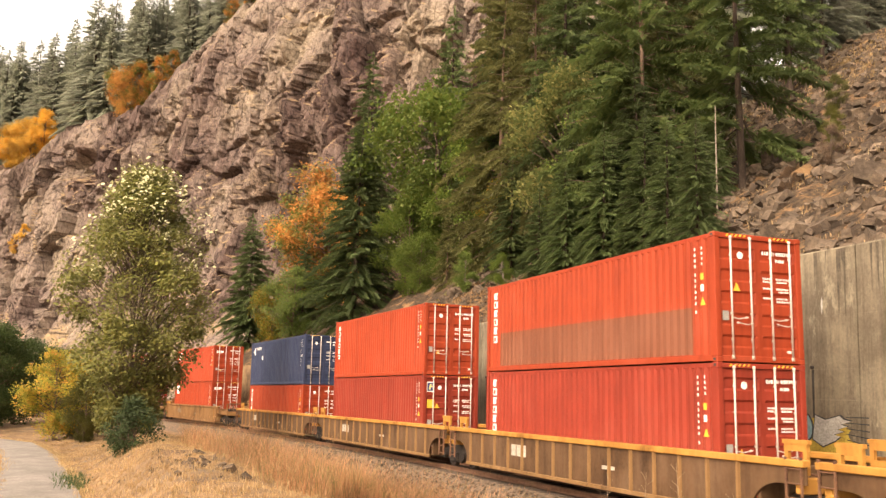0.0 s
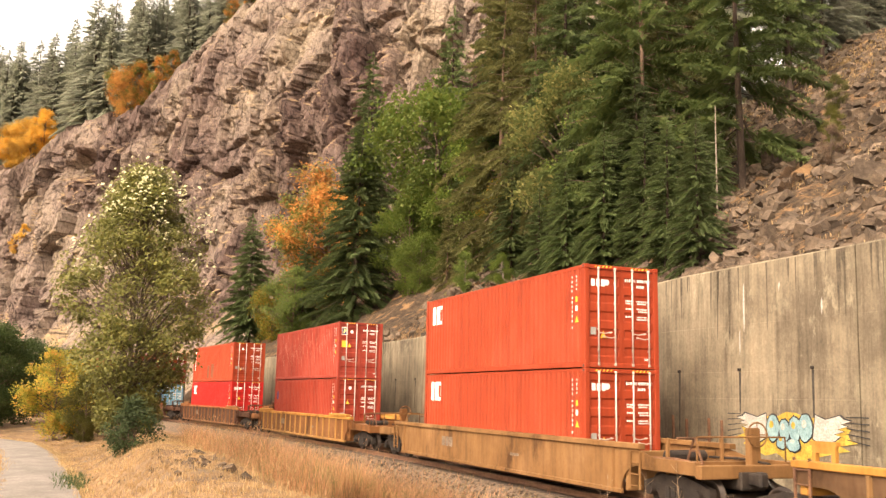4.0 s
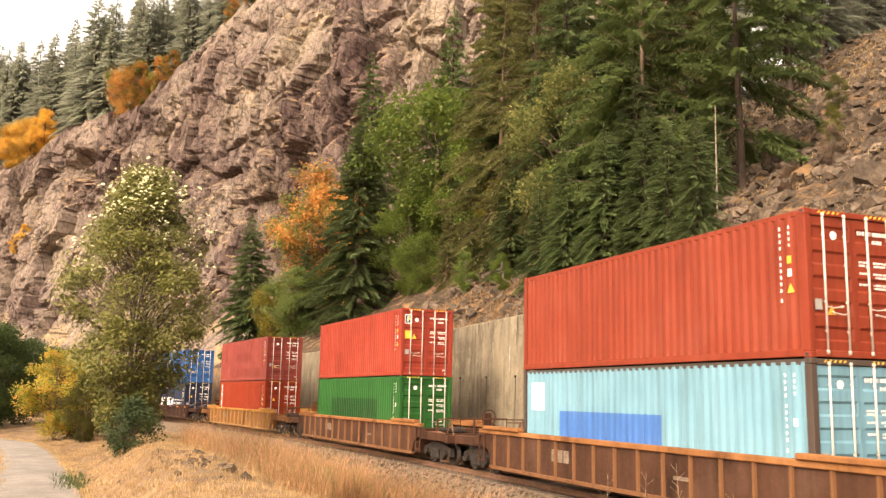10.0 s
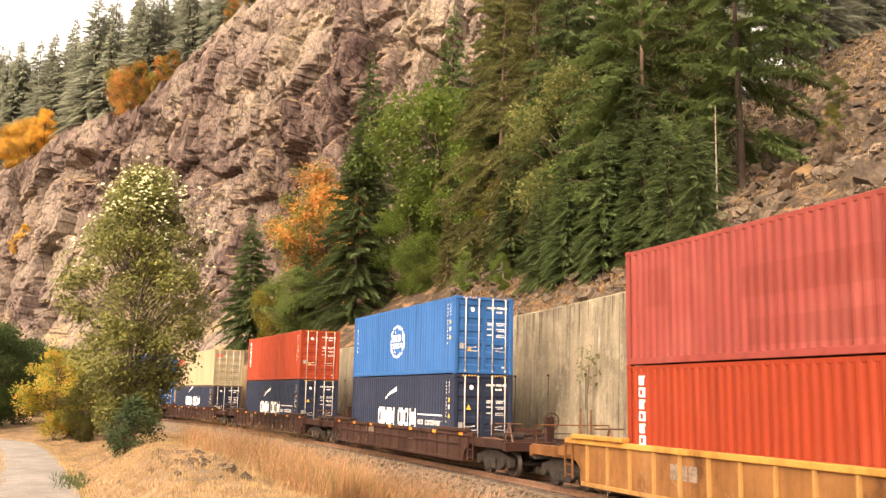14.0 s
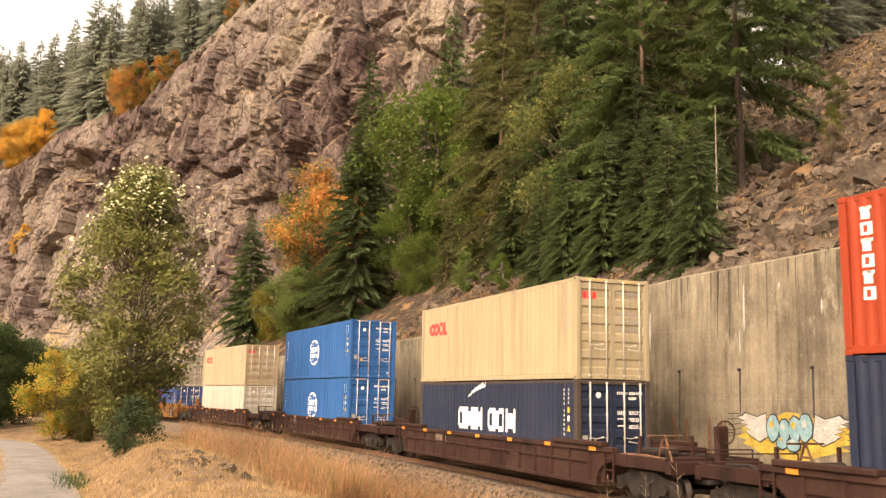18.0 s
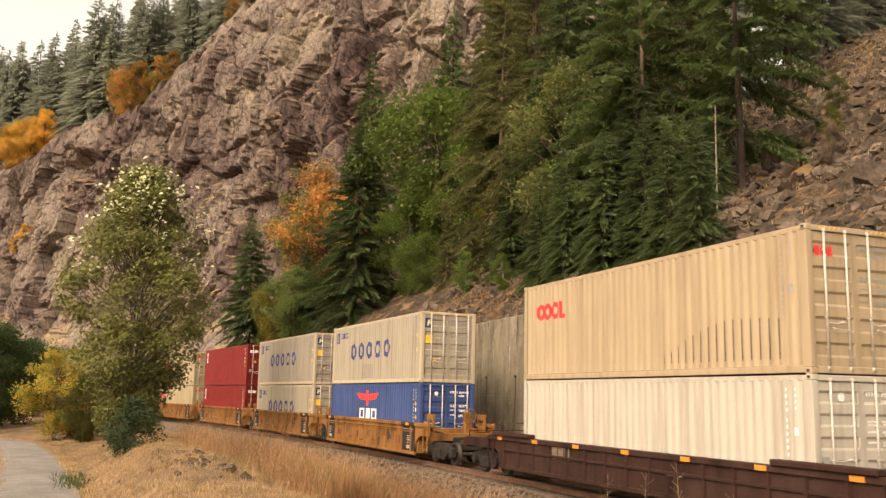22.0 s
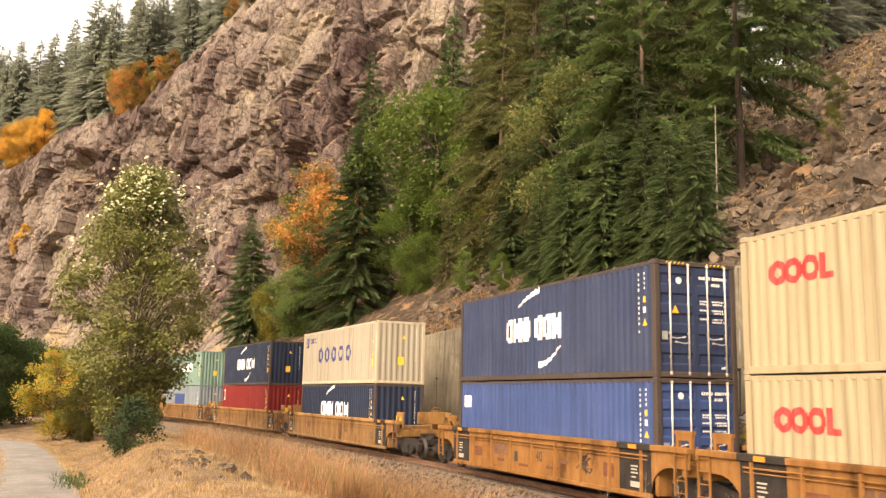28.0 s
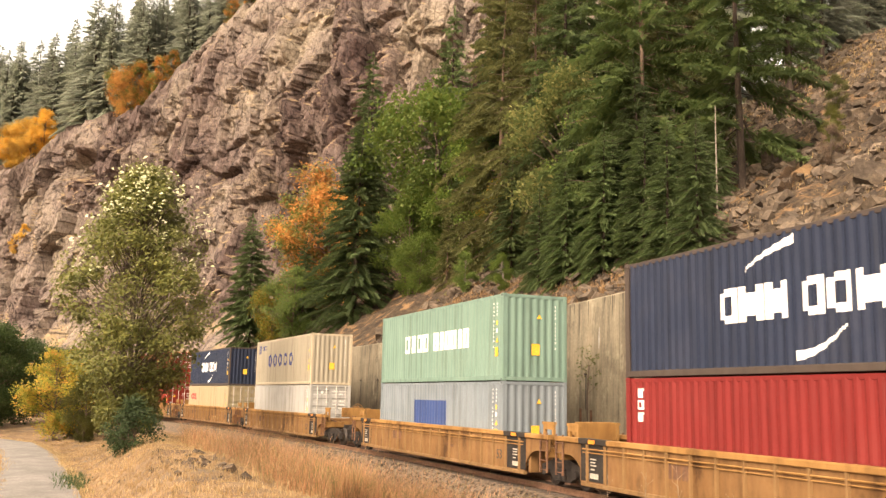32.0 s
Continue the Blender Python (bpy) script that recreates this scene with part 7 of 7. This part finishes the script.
# front of the stack, car, span, trucks, (upper: label, paint, height, marks, extra), (lower: the same)
TRI_M = m_column()
ROWS = [
    (-17.9, "A", 18.0, (-9.0,), None, None),
    (0.0, "A", 18.0, (-9.0,), ("orange container with a brown patch along its side", ORANGE, HC, [*TRI_M, m_patch(-5.1, 5.2, 0.18, 1.25, ORANGE_DULL, "dull brown patch")], {}),
     ("faded orange container with a white column mark", PINKRED, HC, [*TRI_M], {})),
    (18.1, "A", 18.0, (-9.0,), ("orange container with a white column mark", ORANGE, HC, [*TRI_M], {}),
     ("brick red container with a yellow door placard", BRICK, HC, [m_patch(-1.6, -0.2, 0.3, 0.75, DARKRED, "darker square patch")], {"square": (WHITE_MARK, "white and blue placard")})),
    (36.0, "A", 18.0, (-9.0,), ("slate navy container with a white bird emblem", NAVY_B, HC, [m_bird()], {"rods": GALV, "tris": False}),
     ("orange container with a white column mark", ORANGE, STD, [*m_column(H=STD)], {})),
    (58.9, "B", 23.0, (9.85, -9.85), ("orange container with white block marks", ORANGE, HC, [m_corner()], {"door_mark": WHITE_MARK}), ("orange container with white block marks", ORANGE, HC, [m_corner()], {"door_mark": WHITE_MARK})),
    (82.9, "H", 23.4, (9.85, -9.85), ("weathered red container with pale rust streaks", RUSTRED, HC, [m_streaks()], {"square": (WHITE_MARK, "white and blue placard"), "rods": GALV}),
     ("faded red container with white marks", PINKRED, HC, [("company_mark", "small blue block", [(-5.5, -5.2, 1.7, 2.2)], BLUE_MARK)], {})),
    (106.3, "C", 23.4, (9.85, -9.85), ("orange container with a white column mark", ORANGE, HC, [*TRI_M, m_patch(-1.4, -0.8, 0.3, 1.3, ORANGE_DULL, "dull patch"), m_patch(-0.2, 0.6, 0.3, 1.4, ORANGE_DULL, "dull patch")], {"rods": GALV}), ("scarlet container with white block marks", SCARLET, HC, [m_corner()], {"rods": GALV, "door_mark": WHITE_MARK})),
    (130.0, "C", 23.4, (9.85, -9.85), ("brown-red container with bare sides", BROWNRED, HC, [], {"rods": GALV}),
     ("light blue container with a darker blue patch", SKYBLUE, HC, [m_patch(-3.8, 1.2, 0.4, 1.7, MIDBLUE, "mid blue patch"), ("company_mark", "white square", [(-5.6, -4.7, 1.7, 2.5)], WHITE_MARK)], {"tris": False, "rods": GALV, "frame": WORN})),
    (153.5, "C", 23.4, (9.85, -9.85), ("faded red container with a placard on its door", PINKRED, HC, [m_patch(-3.2, -2.0, 0.4, 1.3, BRICK, "darker square patch")], {"square": (WHITE_MARK, "white and blue placard")}),
     ("green container with a deep green patch", GREEN, HC, [m_patch(-3.6, 3.2, 0.3, 1.9, GREEN_D, "deep green patch")], {"tris": False, "rods": GALV})),
    (177.0, "D", 23.4, (9.85, -9.85), ("faded crimson container with darker repaint patches", CRIMSON, HC, [m_patch(-1.6, 2.2, 1.3, 1.95, DARKRED, "dark patch"), m_patch(-5.3, -4.3, 1.4, 2.3, DARKRED, "dark patch"), m_patch(-1.4, 4.6, 0.3, 0.85, DARKRED, "dark patch")], {"rods": GALV}),
     ("deep orange-red container with a white column mark", DEEP_ORANGE, HC, [*TRI_M], {"rods": GALV})),
    (200.6, "E", 21.7, (9.1, -9.1), ("blue container with a white ring emblem", BLUE, HC, [*m_globe()], {}), ("navy container with large white blocks", NAVY, HC, [*m_swoosh(), m_frame(2.42, 5.0, 0.45, 1.36)], {"rods": GALV, "note": ((("eco", 2.52), ("container", 3.3)), 0.4, 0.95)})),
    (222.4, "E", 21.7, (9.1, -9.1), ("orange container with a white column mark", ORANGE, HC, [*TRI_M], {"rods": GALV}), ("navy container with large white blocks", NAVY, HC, [*m_swoosh(below=False), m_frame(2.42, 5.0, 0.45, 1.36)], {"rods": GALV, "note": ((("eco", 2.52), ("container", 3.3)), 0.4, 0.95)})),
    (244.4, "E", 21.7, (9.1, -9.1), ("cream container with a red mark", CREAM, HC, [*m_red()], {"tris": False, "door_mark": RED_MARK}), ("navy container with large white blocks", NAVY, STD, [*m_swoosh(0.95, below=False)], {"rods": GALV, "frame": WORN})),
    (266.0, "E", 21.7, (9.1, -9.1), ("blue container with a white ring emblem", BLUE, HC, [*m_globe()], {}), ("blue container with a white ring emblem", BLUE, HC, [*m_globe()], {})),
    (287.9, "E", 21.7, (9.1, -9.1), ("beige container with a red mark and scraped side", BEIGE, HC, [*m_red(), m_scrapes()], {"tris": False, "door_mark": RED_MARK}), ("plain off-white container without marks", PLAIN_WHITE, STD, [], {"tris": False})),
    (309.2, "F", 15.5, (7.75, -7.75), ("stained white container with five blue round blocks", OFFWHITE, HC, [*m_wide(), m_small_blue(), m_patch(-1.3, 0.2, 0.25, 0.9, GREYPATCH, "grey patch")], {"frame": WORN_PALE, "square": (BLUE_MARK, "dark blue placard")}),
     ("violet-blue container with a red emblem", PERI, STD, [m_crest(), *m_white_word()], {"rods": GALV})),
    (324.8, "F", 15.5, (-7.75,), ("greyish white container with five blue round blocks", GREYWHITE, HC, [*m_wide(), m_small_blue()], {"frame": WORN_PALE, "square": (BLUE_MARK, "dark blue placard")}), ("stained white container with five blue round blocks", OFFWHITE, STD, [*m_wide(0.75), m_small_blue(STD)], {"frame": WORN_PALE, "square": (BLUE_MARK, "dark blue placard")})),
    (340.2, "F", 15.5, (-7.75,), ("maroon container with a small white mark", MAROON, HC, [*m_column(n=3)], {"rods": GALV, "door_mark": WHITE_MARK}), ("maroon container with a darker patch", MAROON, STD, [*m_column(H=STD, n=3), m_patch(-3.5, 1.5, 0.3, 1.4, MAROON_D, "darker patch")], {"rods": GALV, "door_mark": WHITE_MARK})),
    (356.0, "F", 15.5, (-7.75,), ("cream container with a red mark", CREAM, HC, [*m_red()], {"tris": False, "door_mark": RED_MARK}), ("cream container with a red mark", CREAM, STD, [*m_red(STD)], {"tris": False, "door_mark": RED_MARK})),
    (371.4, "F", 15.5, (-7.75,), ("navy container with large white blocks and two strokes", NAVY_B, HC, [*m_swoosh(1.2, 3.7)], {"rods": GALV, "frame": WORN}), ("violet-blue container with a small white mark", PERI, STD, [("company_mark", "small white block", [(-5.7, -5.1, 1.7, 2.1)], WHITE_MARK)], {"rods": GALV, "frame": WORN})),
    (393.0, "G", 19.5, (9.75, -9.75), ("white container with five blue round blocks", OFFWHITE, HC, [*m_wide(), m_small_blue()], {"doors": False, "frame": WORN_PALE}), ("navy container with large white blocks", NAVY, STD, [*m_swoosh(0.95, below=False)], {"doors": False, "frame": WORN})),
    (412.5, "G", 19.5, (-9.75,), ("navy container with large white blocks and two strokes", NAVY, HC, [*m_swoosh(1.1)], {"doors": False, "frame": WORN}), ("dark red container with a small white mark", MAROON, STD, [*m_column(H=STD, n=3)], {"doors": False})),
    (432.0, "G", 19.5, (-9.75,), ("mint green container with pale block marks", MINT, HC, [("company_mark", "pale worn blocks", word(-3.2, -0.4, 1.2, 1.9, 4) + word(0, 3.4, 1.2, 1.9, 6), WHITE_MARK)], {"doors": False}),
     ("grey-blue container with a navy patch", GREYBLUE, STD, [m_patch(-1.9, 1.4, 0.4, 1.9, PERI, "dark blue patch")], {"doors": False})),
    (455.6, "G", 19.5, (9.75, -9.75), ("white container with five blue round blocks", OFFWHITE, HC, [*m_wide(), m_small_blue()], {"doors": False, "frame": WORN_PALE}), ("plain grey container under a white one", GREY, STD, [], {})),
    (475.2, "G", 19.5, (-9.75,), ("navy container with large white blocks and two strokes", NAVY, HC, [*m_swoosh(1.1)], {"doors": False, "frame": WORN}), ("cream container with a red mark", CREAM, STD, [*m_red(STD)], {})),
    (494.8, "G", 19.5, (-9.75,), ("brick red container at the train's end", BRICK, HC, [], {}), ("brick red container at the train's end", BRICK, HC, [], {})),
]
MOVING = []
for front, kind, span, trucks, upper, lower in ROWS:
    label, aw, side, top, ribp, ribs, z0, z1, more = KINDS[kind]
    mid = front + CL / 2
    half = span / 2 - 2.5
    car = well_car(kind, label, span, aw, side, top, ribp, ribs, z0, z1, trucks, **more)
    MOVING.append((car, mid, half, 0.0))
    z = 0.5
    for load in (lower, upper):
        if load is None:
            continue
        lab, mat, H, marks, extra = load
        box = container(lab, mat, H, marks, **extra)
        MOVING.append((box, mid, half, z))
        z += H


def motions():
    for ob, mid, half, z in MOVING:
        walk(ob, [(i * 0.5, on_track(mid - gone(i * 0.5), half, z)) for i in range(65)])
    # the poplar's leaves sway a little in the wind
    for k, ob in enumerate(SWAYING):
        walk(ob, [(i * 0.5, pose(0, 0, 0, 0.35 * math.sin(i * 0.9 + k), 0.3 * math.sin(i * 0.63 + 1 + k), 0.25 * math.sin(i * 0.5))) for i in range(65)])
    for store in (WHEEL_FRONT, WHEEL_REAR):
        first, dx = store[0]
        walk(first, [(i / 30.0, Matrix.Translation((dx, 0, 0.42)) @ Matrix.Rotation(gone(i / 30.0) / 0.42, 4, "Y")) for i in range(961)])
        for ob, _ in store[1:]:
            ob.rotation_mode = "QUATERNION"
            ob.animation_data_create()
            ob.animation_data.action = first.animation_data.action
            ob.animation_data.action_slot = first.animation_data.action_slot


motions()
